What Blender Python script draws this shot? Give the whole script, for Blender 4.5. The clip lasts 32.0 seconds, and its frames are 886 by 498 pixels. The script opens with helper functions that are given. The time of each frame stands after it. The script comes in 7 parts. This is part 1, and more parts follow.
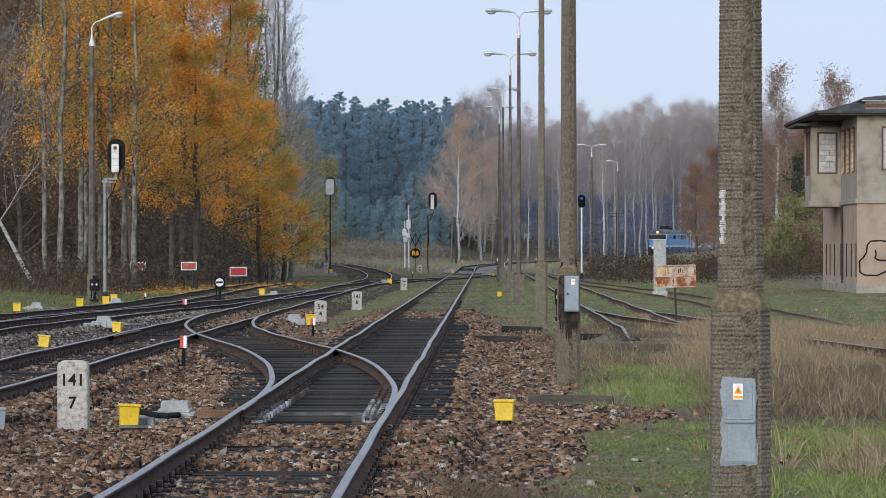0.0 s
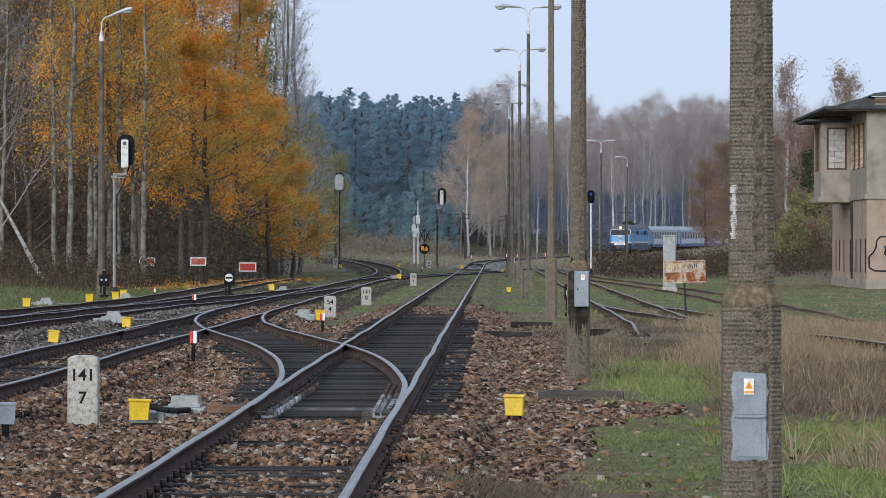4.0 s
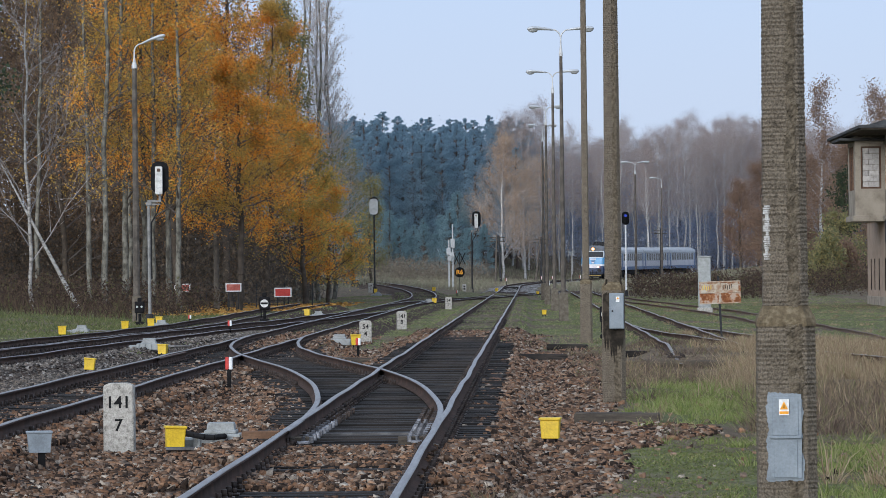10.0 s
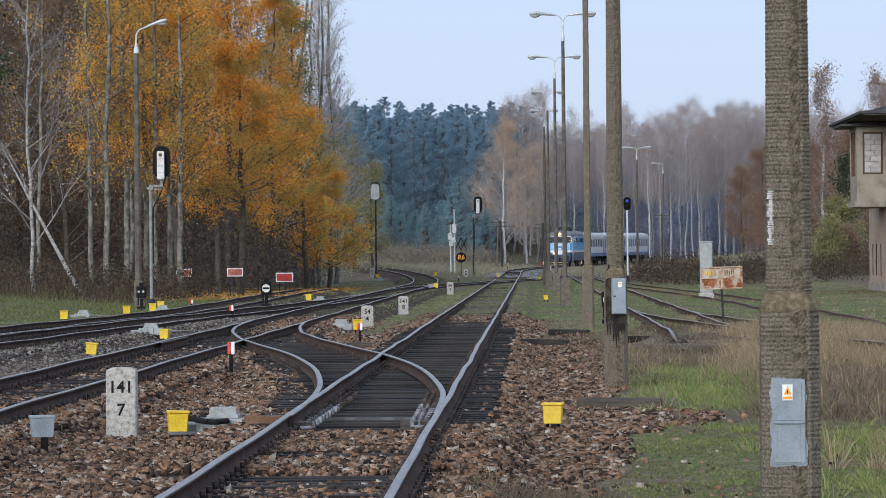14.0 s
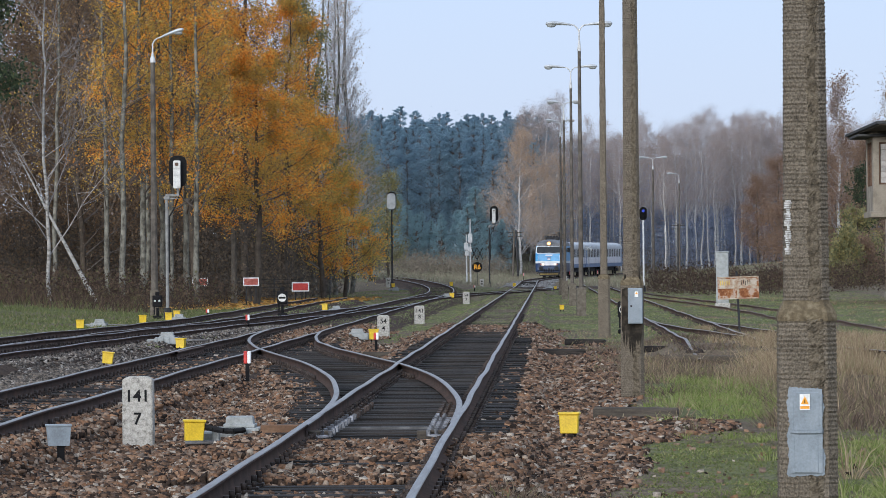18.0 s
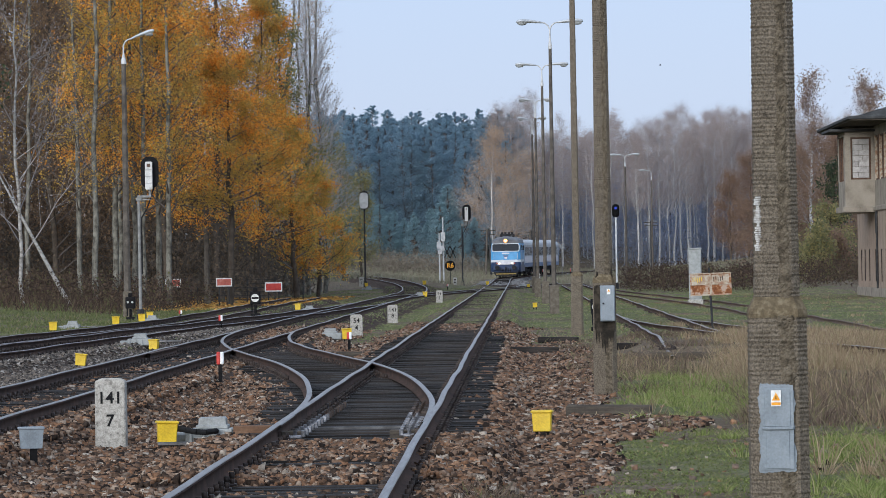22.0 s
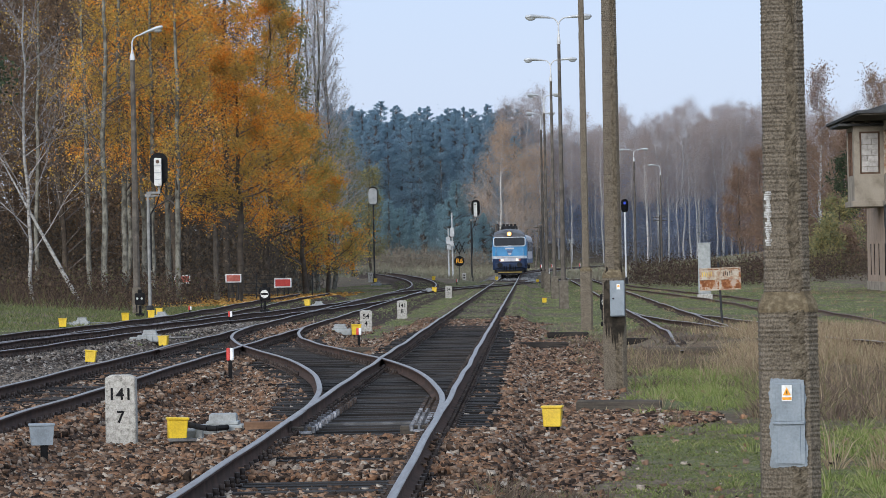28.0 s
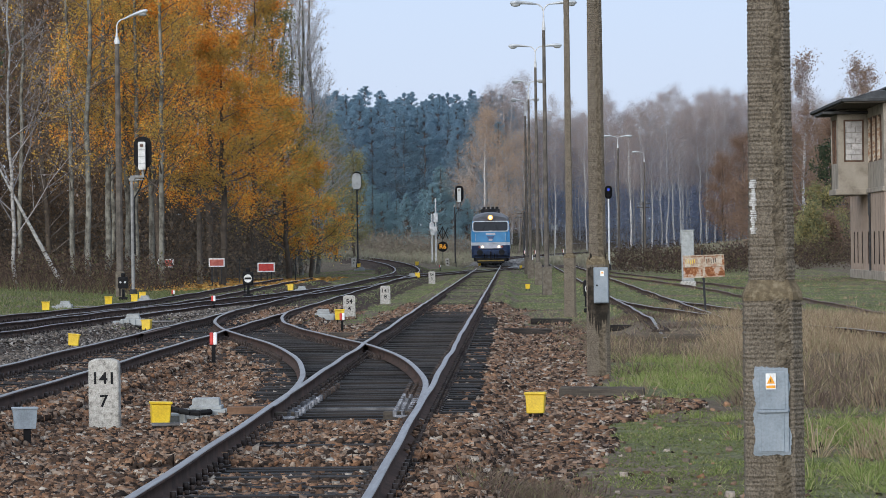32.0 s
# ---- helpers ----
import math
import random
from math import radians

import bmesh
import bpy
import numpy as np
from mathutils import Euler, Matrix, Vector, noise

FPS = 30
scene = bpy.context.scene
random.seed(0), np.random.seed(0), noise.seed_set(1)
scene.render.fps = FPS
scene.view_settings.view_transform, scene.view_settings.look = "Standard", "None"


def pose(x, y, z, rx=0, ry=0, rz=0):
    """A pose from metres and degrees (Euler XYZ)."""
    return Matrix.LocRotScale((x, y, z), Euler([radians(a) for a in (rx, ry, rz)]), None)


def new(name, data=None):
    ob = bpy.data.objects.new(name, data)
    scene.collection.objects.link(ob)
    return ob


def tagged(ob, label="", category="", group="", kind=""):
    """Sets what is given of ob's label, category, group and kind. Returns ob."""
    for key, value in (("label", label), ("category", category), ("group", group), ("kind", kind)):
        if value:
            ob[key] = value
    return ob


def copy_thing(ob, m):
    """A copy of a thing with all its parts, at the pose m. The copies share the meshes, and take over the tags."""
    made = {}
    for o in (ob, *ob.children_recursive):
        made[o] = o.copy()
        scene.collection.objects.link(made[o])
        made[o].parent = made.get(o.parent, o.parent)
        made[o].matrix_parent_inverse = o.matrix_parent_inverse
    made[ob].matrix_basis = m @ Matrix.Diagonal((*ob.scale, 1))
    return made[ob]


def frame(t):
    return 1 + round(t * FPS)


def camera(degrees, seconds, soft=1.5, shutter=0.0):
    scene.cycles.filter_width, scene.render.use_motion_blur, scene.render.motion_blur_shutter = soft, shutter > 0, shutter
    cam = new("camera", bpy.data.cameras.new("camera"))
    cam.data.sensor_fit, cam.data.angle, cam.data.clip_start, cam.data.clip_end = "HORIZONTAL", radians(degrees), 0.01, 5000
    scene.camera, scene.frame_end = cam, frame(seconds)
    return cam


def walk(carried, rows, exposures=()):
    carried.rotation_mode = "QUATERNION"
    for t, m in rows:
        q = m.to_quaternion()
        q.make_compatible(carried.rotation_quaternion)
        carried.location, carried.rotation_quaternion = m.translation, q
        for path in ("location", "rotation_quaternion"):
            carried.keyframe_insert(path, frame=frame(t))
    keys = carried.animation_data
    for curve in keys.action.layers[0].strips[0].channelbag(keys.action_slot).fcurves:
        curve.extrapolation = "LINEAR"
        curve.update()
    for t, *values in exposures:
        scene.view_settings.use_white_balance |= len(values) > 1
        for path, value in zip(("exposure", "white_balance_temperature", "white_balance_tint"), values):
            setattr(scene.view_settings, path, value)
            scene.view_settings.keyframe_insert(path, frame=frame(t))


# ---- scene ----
cam = camera(11.63, 32.0, soft=0.75)
# seconds, eye x y z, yaw, pitch, roll of a camera held by hand beside the track
ROWS = [
    (0, 0.000, 0.000, 1.890, 0.565, 0.041, 0.000),
    (0.5, 0.000, -0.003, 1.892, 0.549, 0.026, 0.003),
    (1, 0.004, -0.006, 1.888, 0.563, 0.033, 0.028),
    (1.5, 0.001, -0.005, 1.890, 0.521, 0.008, -0.014),
    (2, -0.004, -0.006, 1.890, 0.489, 0.009, -0.005),
    (2.5, -0.001, -0.006, 1.889, 0.488, 0.010, -0.007),
    (3, -0.010, -0.000, 1.887, 0.520, 0.013, 0.014),
    (3.5, -0.009, -0.001, 1.886, 0.613, 0.011, 0.046),
    (5.5, -0.017, 0.009, 1.883, 0.969, -0.145, -0.225),
    (6, -0.013, -0.002, 1.892, 0.943, -0.100, -0.492),
    (6.5, -0.012, -0.005, 1.891, 0.969, 0.254, -0.568),
    (7, -0.007, -0.002, 1.889, 1.094, 0.391, -0.521),
    (7.5, 0.003, 0.002, 1.884, 1.149, 0.393, -0.551),
    (8, 0.006, 0.004, 1.889, 1.076, 0.327, -0.583),
    (8.5, 0.005, -0.002, 1.883, 0.958, 0.303, -0.576),
    (9, -0.001, -0.005, 1.889, 0.824, 0.270, -0.633),
    (9.5, -0.012, -0.004, 1.887, 0.894, 0.286, -0.569),
    (10, 0.001, -0.001, 1.890, 1.146, 0.293, -0.610),
    (10.5, 0.004, 0.002, 1.890, 1.184, 0.305, -0.616),
    (11, 0.006, 0.007, 1.884, 1.074, 0.296, -0.639),
    (11.5, -0.005, -0.008, 1.887, 0.934, 0.183, -0.603),
    (12, -0.022, -0.014, 1.887, 0.857, 0.104, -0.523),
    (12.5, -0.016, -0.001, 1.888, 1.039, 0.068, -0.498),
    (13, -0.008, 0.003, 1.889, 1.132, 0.066, -0.499),
    (13.5, -0.007, 0.003, 1.883, 1.166, 0.097, -0.540),
    (14, -0.013, -0.001, 1.888, 1.166, 0.098, -0.545),
    (14.5, -0.019, 0.002, 1.889, 1.186, 0.142, -0.515),
    (16.5, -0.007, 0.001, 1.886, 1.257, 0.195, -0.839),
    (17, -0.017, 0.002, 1.888, 1.269, 0.209, -0.779),
    (17.5, -0.020, -0.000, 1.885, 1.346, 0.285, -0.644),
    (18, -0.021, 0.005, 1.884, 1.374, 0.228, -0.471),
    (18.5, -0.015, 0.008, 1.886, 1.297, 0.184, -0.722),
    (19, -0.012, -0.003, 1.885, 1.215, 0.169, -0.785),
    (19.5, -0.011, 0.011, 1.890, 1.186, 0.073, -0.872),
    (20, -0.009, -0.001, 1.889, 1.089, 0.163, -0.934),
    (20.5, -0.006, -0.003, 1.891, 1.042, 0.253, -1.031),
    (21, -0.009, 0.004, 1.890, 1.028, 0.310, -1.028),
    (21.5, -0.007, 0.000, 1.884, 1.022, 0.309, -0.985),
    (22, -0.003, 0.003, 1.888, 1.020, 0.206, -0.968),
    (22.5, 0.001, -0.006, 1.891, 1.011, 0.190, -1.129),
    (23, 0.003, -0.007, 1.890, 0.999, 0.276, -1.178),
    (23.5, 0.004, -0.005, 1.891, 0.987, 0.308, -1.212),
    (24, 0.005, -0.004, 1.886, 0.975, 0.343, -1.250),
    (24.5, 0.001, -0.005, 1.886, 0.967, 0.217, -1.320),
    (25, -0.005, -0.006, 1.890, 0.939, 0.140, -1.124),
    (25.5, -0.012, 0.003, 1.891, 1.018, 0.180, -0.977),
    (27.5, -0.007, 0.008, 1.890, 1.147, 0.157, -1.088),
    (28, -0.011, 0.003, 1.890, 1.140, 0.148, -1.121),
    (28.5, -0.007, 0.006, 1.893, 1.244, 0.151, -1.223),
    (29, 0.009, 0.010, 1.889, 1.290, 0.224, -1.151),
    (29.5, -0.001, 0.003, 1.890, 1.010, 0.235, -1.179),
    (30, -0.013, 0.000, 1.886, 0.884, 0.205, -1.183),
    (30.5, -0.019, 0.004, 1.887, 0.855, 0.116, -1.130),
    (31, -0.024, 0.007, 1.888, 0.862, 0.065, -0.914),
    (31.5, -0.023, 0.011, 1.888, 0.904, -0.035, -0.768),
    (32, -0.021, 0.004, 1.895, 0.923, -0.047, -0.779),
]
walk(cam, [(t, pose(x, y, z, 0, 0, yaw) @ pose(0, 0, 0, 90 + pitch, 0, 0) @ pose(0, 0, 0, 0, 0, roll)) for t, x, y, z, yaw, pitch, roll in ROWS],
     [(0.0, 0.0, 6290, 10), (1.0, -0.18, 6240, 10), (2.0, -0.2, 6240, 10), (3.0, -0.08, 6190, 10), (6.0, -0.03, 6140, 10), (8.0, -0.12, 5980, 10), (12.0, -0.12, 6090, 10),
      (13.0, -0.02, 6090, 10), (21.0, 0.0, 6090, 10), (22.0, -0.09, 6090, 10), (25.0, -0.12, 6140, 10), (28.0, 0.0, 6190, 10), (32.0, 0.0, 6190, 10)])

# ---- world and light ----
world = bpy.data.worlds.new("sky")
scene.world = world
world.use_nodes = True
wn, wl = world.node_tree.nodes, world.node_tree.links
wn.clear()
sky = wn.new("ShaderNodeTexSky")
sky.sky_type, sky.sun_disc = "NISHITA", False
sky.sun_elevation, sky.sun_rotation = radians(15), radians(204)
sky.air_density, sky.dust_density, sky.ozone_density = 1.0, 2.5, 1.5
bg_sky = wn.new("ShaderNodeBackground")
bg_sky.inputs["Strength"].default_value = 0.03
wl.new(sky.outputs["Color"], bg_sky.inputs["Color"])
# thin even cloud over the whole sky, paler low down and brighter overhead
tc = wn.new("ShaderNodeTexCoord")
sep = wn.new("ShaderNodeSeparateXYZ")
wl.new(tc.outputs["Generated"], sep.inputs[0])
ramp = wn.new("ShaderNodeValToRGB")
ramp.color_ramp.elements.new(0.25)
ramp.color_ramp.elements.new(0.7)
for e, (p, c) in zip(ramp.color_ramp.elements, ((0.0, (0.70, 0.77, 0.90)), (0.07, (0.585, 0.70, 0.93)), (0.35, (0.66, 0.77, 0.97)), (0.8, (0.92, 1.01, 1.16)))):
    e.position, e.color = p, (*c, 1)
wl.new(sep.outputs["Z"], ramp.inputs[0])
bg_cloud = wn.new("ShaderNodeBackground")
bg_cloud.inputs["Strength"].default_value = 0.92
wl.new(ramp.outputs["Color"], bg_cloud.inputs["Color"])
both = wn.new("ShaderNodeAddShader")
wl.new(bg_sky.outputs[0], both.inputs[0])
wl.new(bg_cloud.outputs[0], both.inputs[1])
wout = wn.new("ShaderNodeOutputWorld")
wl.new(both.outputs[0], wout.inputs["Surface"])

sun = new("sun", bpy.data.lights.new("sun", "SUN"))
sun.data.energy, sun.data.angle, sun.data.color = 2.7, radians(30), (1.0, 0.975, 0.94)
sun.rotation_euler = (radians(75), 0, radians(-24))

# ---- materials ----
MATS = {}


def tree_of(name):
    m = bpy.data.materials.new(name)
    m.use_nodes = True
    nt = m.node_tree
    return m, nt, nt.nodes["Principled BSDF"]


def nd(nt, kind, **values):
    n = nt.nodes.new(kind)
    for k, v in values.items():
        n.inputs[k.replace("_", " ")].default_value = v
    return n


def noise_at(nt, scale, detail=4.0, rough=0.55, space="Object", stretch=None):
    c = nt.nodes.new("ShaderNodeTexCoord")
    t = nt.nodes.new("ShaderNodeTexNoise")
    t.inputs["Scale"].default_value, t.inputs["Detail"].default_value, t.inputs["Roughness"].default_value = scale, detail, rough
    src = c.outputs[space]
    if stretch:
        mp = nt.nodes.new("ShaderNodeMapping")
        mp.inputs["Scale"].default_value = stretch
        nt.links.new(src, mp.inputs[0])
        src = mp.outputs[0]
    nt.links.new(src, t.inputs["Vector"])
    return t.outputs["Fac"]


def ramp_of(nt, fac, stops):
    r = nt.nodes.new("ShaderNodeValToRGB")
    while len(r.color_ramp.elements) < len(stops):
        r.color_ramp.elements.new(0.5)
    for e, (p, c) in zip(r.color_ramp.elements, stops):
        e.position, e.color = p, (*c, 1) if len(c) == 3 else c
    nt.links.new(fac, r.inputs[0])
    return r.outputs["Color"]


def mix_of(nt, fac, a, b, mode="MIX"):
    m = nt.nodes.new("ShaderNodeMix")
    m.data_type, m.blend_type = "RGBA", mode
    for i, v in ((0, fac), (6, a), (7, b)):
        if isinstance(v, bpy.types.NodeSocket):
            nt.links.new(v, m.inputs[i])
        else:
            m.inputs[i].default_value = v if i == 0 else (*v, 1)
    return m.outputs[2]


def bump_of(nt, bsdf, height, strength=0.4, distance=0.01):
    b = nd(nt, "ShaderNodeBump", Strength=strength, Distance=distance)
    nt.links.new(height, b.inputs["Height"])
    nt.links.new(b.outputs[0], bsdf.inputs["Normal"])


def worn(name, base, dark, light=None, scale=6.0, fine=60.0, rough=0.8, metal=0.0, bump=0.3, dist=0.004, stretch=None, spread=0.16, island=0.0, spec=0.12, grain=0.35):
    """Paint, stone or metal with stains at one scale and grain at a finer one."""
    m, nt, b = tree_of(name)
    big = noise_at(nt, scale, 5, 0.6, stretch=stretch)
    small = noise_at(nt, fine, 3, 0.6)
    c = ramp_of(nt, big, [(0.5 - spread, dark), (0.5, base), (0.5 + spread, light or base)])
    c = mix_of(nt, grain, c, ramp_of(nt, small, [(0.3, tuple(v * (0.75 - 0.6 * grain) for v in base)), (0.7, tuple(min(1, v * (1.05 + 0.75 * grain)) for v in base))]))
    if island:
        g = nt.nodes.new("ShaderNodeNewGeometry")
        o = nt.nodes.new("ShaderNodeObjectInfo")
        add = nd(nt, "ShaderNodeMath")
        add.operation = "ADD"
        nt.links.new(g.outputs["Random Per Island"], add.inputs[0])
        nt.links.new(o.outputs["Random"], add.inputs[1])
        fr = nd(nt, "ShaderNodeMath")
        fr.operation = "FRACT"
        nt.links.new(add.outputs[0], fr.inputs[0])
        v = ramp_of(nt, fr.outputs[0], [(0, (1 - island,) * 3), (1, (1 + island,) * 3)])
        c = mix_of(nt, 1.0, c, v, "MULTIPLY")
    nt.links.new(c, b.inputs["Base Color"])
    b.inputs["Roughness"].default_value, b.inputs["Metallic"].default_value = rough, metal
    if rough > 0.7:
        b.inputs["Specular IOR Level"].default_value = spec
    bump_of(nt, b, small, bump, dist)
    MATS[name] = m
    return m


def islands(name, stops, rough=0.8, trans=0.0, scale=0.0, spec=0.3):
    """Many small pieces in one mesh, each with its own tint out of a range."""
    m, nt, b = tree_of(name)
    g = nt.nodes.new("ShaderNodeNewGeometry")
    c = ramp_of(nt, g.outputs["Random Per Island"], stops)
    if scale:
        n = noise_at(nt, scale, 2)
        c = mix_of(nt, 1.0, c, ramp_of(nt, n, [(0.3, (0.6,) * 3), (0.7, (1.3,) * 3)]), "MULTIPLY")
    nt.links.new(c, b.inputs["Base Color"])
    b.inputs["Roughness"].default_value = rough
    b.inputs["Specular IOR Level"].default_value = spec
    if trans:
        t = nt.nodes.new("ShaderNodeBsdfTranslucent")
        nt.links.new(c, t.inputs["Color"])
        ms = nt.nodes.new("ShaderNodeMixShader")
        ms.inputs[0].default_value = trans
        out = nt.nodes["Material Output"]
        nt.links.new(b.outputs[0], ms.inputs[1])
        nt.links.new(t.outputs[0], ms.inputs[2])
        nt.links.new(ms.outputs[0], out.inputs["Surface"])
    MATS[name] = m
    return m


def glow(name, colour, strength):
    m, nt, b = tree_of(name)
    b.inputs["Base Color"].default_value = (*colour, 1)
    b.inputs["Emission Color"].default_value = (*colour, 1)
    b.inputs["Emission Strength"].default_value = strength
    MATS[name] = m
    return m


worn("rail_side", (0.060, 0.038, 0.029), (0.030, 0.021, 0.017), (0.105, 0.062, 0.044), 3, 40, 0.9)
worn("rail_top", (0.25, 0.235, 0.222), (0.17, 0.145, 0.13), (0.35, 0.335, 0.32), 4, 90, 0.45, 1.0, bump=0.05, stretch=(8, 0.3, 8))
worn("rail_rusty", (0.10, 0.060, 0.042), (0.06, 0.040, 0.030), (0.16, 0.10, 0.075), 3, 40, 0.7, 0.3)
worn("sleeper", (0.018, 0.016, 0.0145), (0.008, 0.007, 0.0065), (0.048, 0.039, 0.033), 3, 50, 0.78, spec=0.14, island=0.65, stretch=(0.6, 6, 6))
worn("sleeper_old", (0.075, 0.062, 0.048), (0.04, 0.034, 0.028), (0.13, 0.11, 0.085), 3, 50, 0.85, island=0.4, stretch=(0.6, 6, 6))
worn("fastening", (0.045, 0.032, 0.026), (0.025, 0.02, 0.018), (0.085, 0.06, 0.045), 6, 60, 0.6, 0.4, island=0.5)
worn("steel", (0.12, 0.118, 0.118), (0.05, 0.046, 0.045), (0.22, 0.22, 0.222), 6, 60, 0.5, 0.6, island=0.3)
worn("steel_bright", (0.17, 0.175, 0.19), (0.05, 0.05, 0.055), (0.34, 0.35, 0.38), 14, 60, 0.4, 0.7, island=0.4)
worn("concrete_pole", (0.152, 0.128, 0.097), (0.052, 0.043, 0.033), (0.26, 0.225, 0.178), 9, 75, 0.95, bump=1.0, dist=0.014, spread=0.17, grain=0.8)
worn("concrete_dark", (0.14, 0.115, 0.082), (0.05, 0.042, 0.031), (0.225, 0.19, 0.14), 26, 90, 0.95, bump=1.0, dist=0.02, spread=0.12)
worn("concrete_lichen", (0.14, 0.11, 0.068), (0.075, 0.06, 0.04), (0.26, 0.22, 0.15), 24, 60, 0.95, bump=0.9, dist=0.012)
worn("stone_white", (0.37, 0.355, 0.32), (0.055, 0.048, 0.040), (0.50, 0.485, 0.445), 16, 80, 0.9, bump=0.8, spread=0.15, grain=0.55)
worn("timber_brown", (0.15, 0.088, 0.055), (0.08, 0.05, 0.034), (0.22, 0.14, 0.09), 4, 40, 0.9, bump=0.5, stretch=(0.5, 5, 5))
worn("black_paint", (0.013, 0.013, 0.014), (0.008, 0.008, 0.008), (0.024, 0.023, 0.022), 8, 60, 0.85, spec=0.1)
worn("yellow_paint", (0.66, 0.45, 0.015), (0.50, 0.32, 0.012), (0.74, 0.54, 0.035), 5, 60, 0.5, bump=0.1)
worn("yellow_dull", (0.30, 0.21, 0.05), (0.18, 0.13, 0.035), (0.38, 0.27, 0.07), 5, 60, 0.7, bump=0.1)
worn("grey_paint", (0.205, 0.240, 0.268), (0.135, 0.155, 0.172), (0.27, 0.305, 0.335), 5, 60, 0.5, bump=0.15)
worn("grey_light", (0.27, 0.285, 0.28), (0.165, 0.172, 0.165), (0.35, 0.37, 0.365), 5, 60, 0.55, bump=0.15)
worn("white_paint", (0.76, 0.77, 0.76), (0.50, 0.50, 0.47), (0.84, 0.85, 0.84), 6, 60, 0.5, bump=0.12)
worn("cap_white", (0.52, 0.525, 0.52), (0.33, 0.33, 0.32), (0.60, 0.605, 0.60), 6, 60, 0.6, bump=0.12)
worn("signal_white", (0.55, 0.55, 0.52), (0.30, 0.29, 0.26), (0.66, 0.66, 0.64), 6, 60, 0.6, bump=0.15)
worn("red_paint", (0.50, 0.030, 0.022), (0.32, 0.02, 0.016), (0.60, 0.06, 0.04), 6, 60, 0.5, bump=0.1)
worn("red_faded", (0.42, 0.10, 0.07), (0.28, 0.07, 0.05), (0.52, 0.22, 0.17), 6, 60, 0.7, bump=0.1)
worn("orange_sign", (0.85, 0.36, 0.01), (0.7, 0.28, 0.01), (0.9, 0.44, 0.03), 8, 60, 0.5, bump=0.05)
worn("galvanised", (0.50, 0.52, 0.53), (0.34, 0.36, 0.37), (0.62, 0.64, 0.65), 3, 60, 0.5, 0.5, bump=0.1)
worn("mast_dark", (0.10, 0.088, 0.075), (0.05, 0.045, 0.04), (0.17, 0.15, 0.125), 4, 40, 0.9, bump=0.7, dist=0.01)
worn("post_dark", (0.038, 0.039, 0.041), (0.02, 0.02, 0.021), (0.07, 0.07, 0.07), 6, 50, 0.85)
worn("mark_worn", (0.48, 0.475, 0.45), (0.17, 0.148, 0.118), (0.60, 0.60, 0.58), 26, 80, 0.9, bump=0.8, dist=0.008, spread=0.11)
worn("board_white", (0.36, 0.285, 0.20), (0.24, 0.09, 0.04), (0.48, 0.44, 0.37), 7, 60, 0.7, bump=0.2, spread=0.10)
worn("concrete_foot", (0.125, 0.108, 0.085), (0.06, 0.052, 0.042), (0.19, 0.17, 0.138), 6, 75, 0.95, bump=0.9, dist=0.01)
worn("post_grey", (0.20, 0.20, 0.19), (0.11, 0.108, 0.10), (0.28, 0.28, 0.27), 5, 50, 0.7)
worn("rust_plate", (0.27, 0.115, 0.048), (0.12, 0.038, 0.017), (0.46, 0.40, 0.33), 4.2, 45, 0.8, bump=0.3, spread=0.055)
worn("timber_old", (0.075, 0.064, 0.052), (0.035, 0.031, 0.027), (0.13, 0.112, 0.09), 4, 40, 0.9, bump=0.6, stretch=(0.5, 5, 5))
worn("plaster_pink", (0.315, 0.245, 0.190), (0.215, 0.165, 0.128), (0.375, 0.30, 0.24), 1.1, 25, 0.92, bump=0.35, dist=0.01)
worn("plaster_grey", (0.275, 0.245, 0.20), (0.155, 0.132, 0.105), (0.34, 0.305, 0.255), 1.3, 25, 0.92, bump=0.4, dist=0.01)
worn("felt_roof", (0.055, 0.057, 0.058), (0.035, 0.035, 0.035), (0.09, 0.09, 0.088), 2, 20, 0.8)
worn("block_white", (0.42, 0.405, 0.39), (0.31, 0.295, 0.28), (0.50, 0.485, 0.465), 5, 40, 0.9, island=0.12)
worn("brown_frame", (0.085, 0.042, 0.022), (0.045, 0.024, 0.014), (0.13, 0.07, 0.04), 6, 50, 0.7)
# near-black for the signal box openings, their shade put into the colour
worn("opening_dark", (0.022, 0.018, 0.016), (0.012, 0.010, 0.009), (0.05, 0.038, 0.03), 5, 50, 0.85)
worn("rubber", (0.016, 0.016, 0.017), (0.010, 0.010, 0.010), (0.026, 0.026, 0.026), 8, 60, 0.8)
worn("bark_pale", (0.155, 0.148, 0.122), (0.040, 0.035, 0.030), (0.255, 0.245, 0.207), 3.2, 26, 0.9, stretch=(1.2, 1.2, 0.8), spread=0.11)
worn("rail_dull", (0.21, 0.195, 0.18), (0.11, 0.085, 0.07), (0.30, 0.285, 0.27), 4, 60, 0.5, 0.8, bump=0.08, stretch=(8, 0.3, 8))
worn("bark_birch", (0.47, 0.46, 0.445), (0.12, 0.108, 0.102), (0.58, 0.57, 0.555), 3.5, 30, 0.85, stretch=(1, 1, 2.2), spread=0.14)
worn("bark_grey_birch", (0.33, 0.315, 0.29), (0.08, 0.07, 0.06), (0.44, 0.425, 0.40), 3.5, 30, 0.85, stretch=(1, 1, 2.2), spread=0.14)
worn("bark_dark", (0.085, 0.070, 0.056), (0.045, 0.038, 0.032), (0.14, 0.115, 0.09), 3, 30, 0.95)
worn("bark_pine", (0.11, 0.088, 0.075), (0.07, 0.058, 0.05), (0.15, 0.115, 0.09), 2, 20, 0.95)
MATS["dark_pane"], pnt, pb = tree_of("dark_pane")
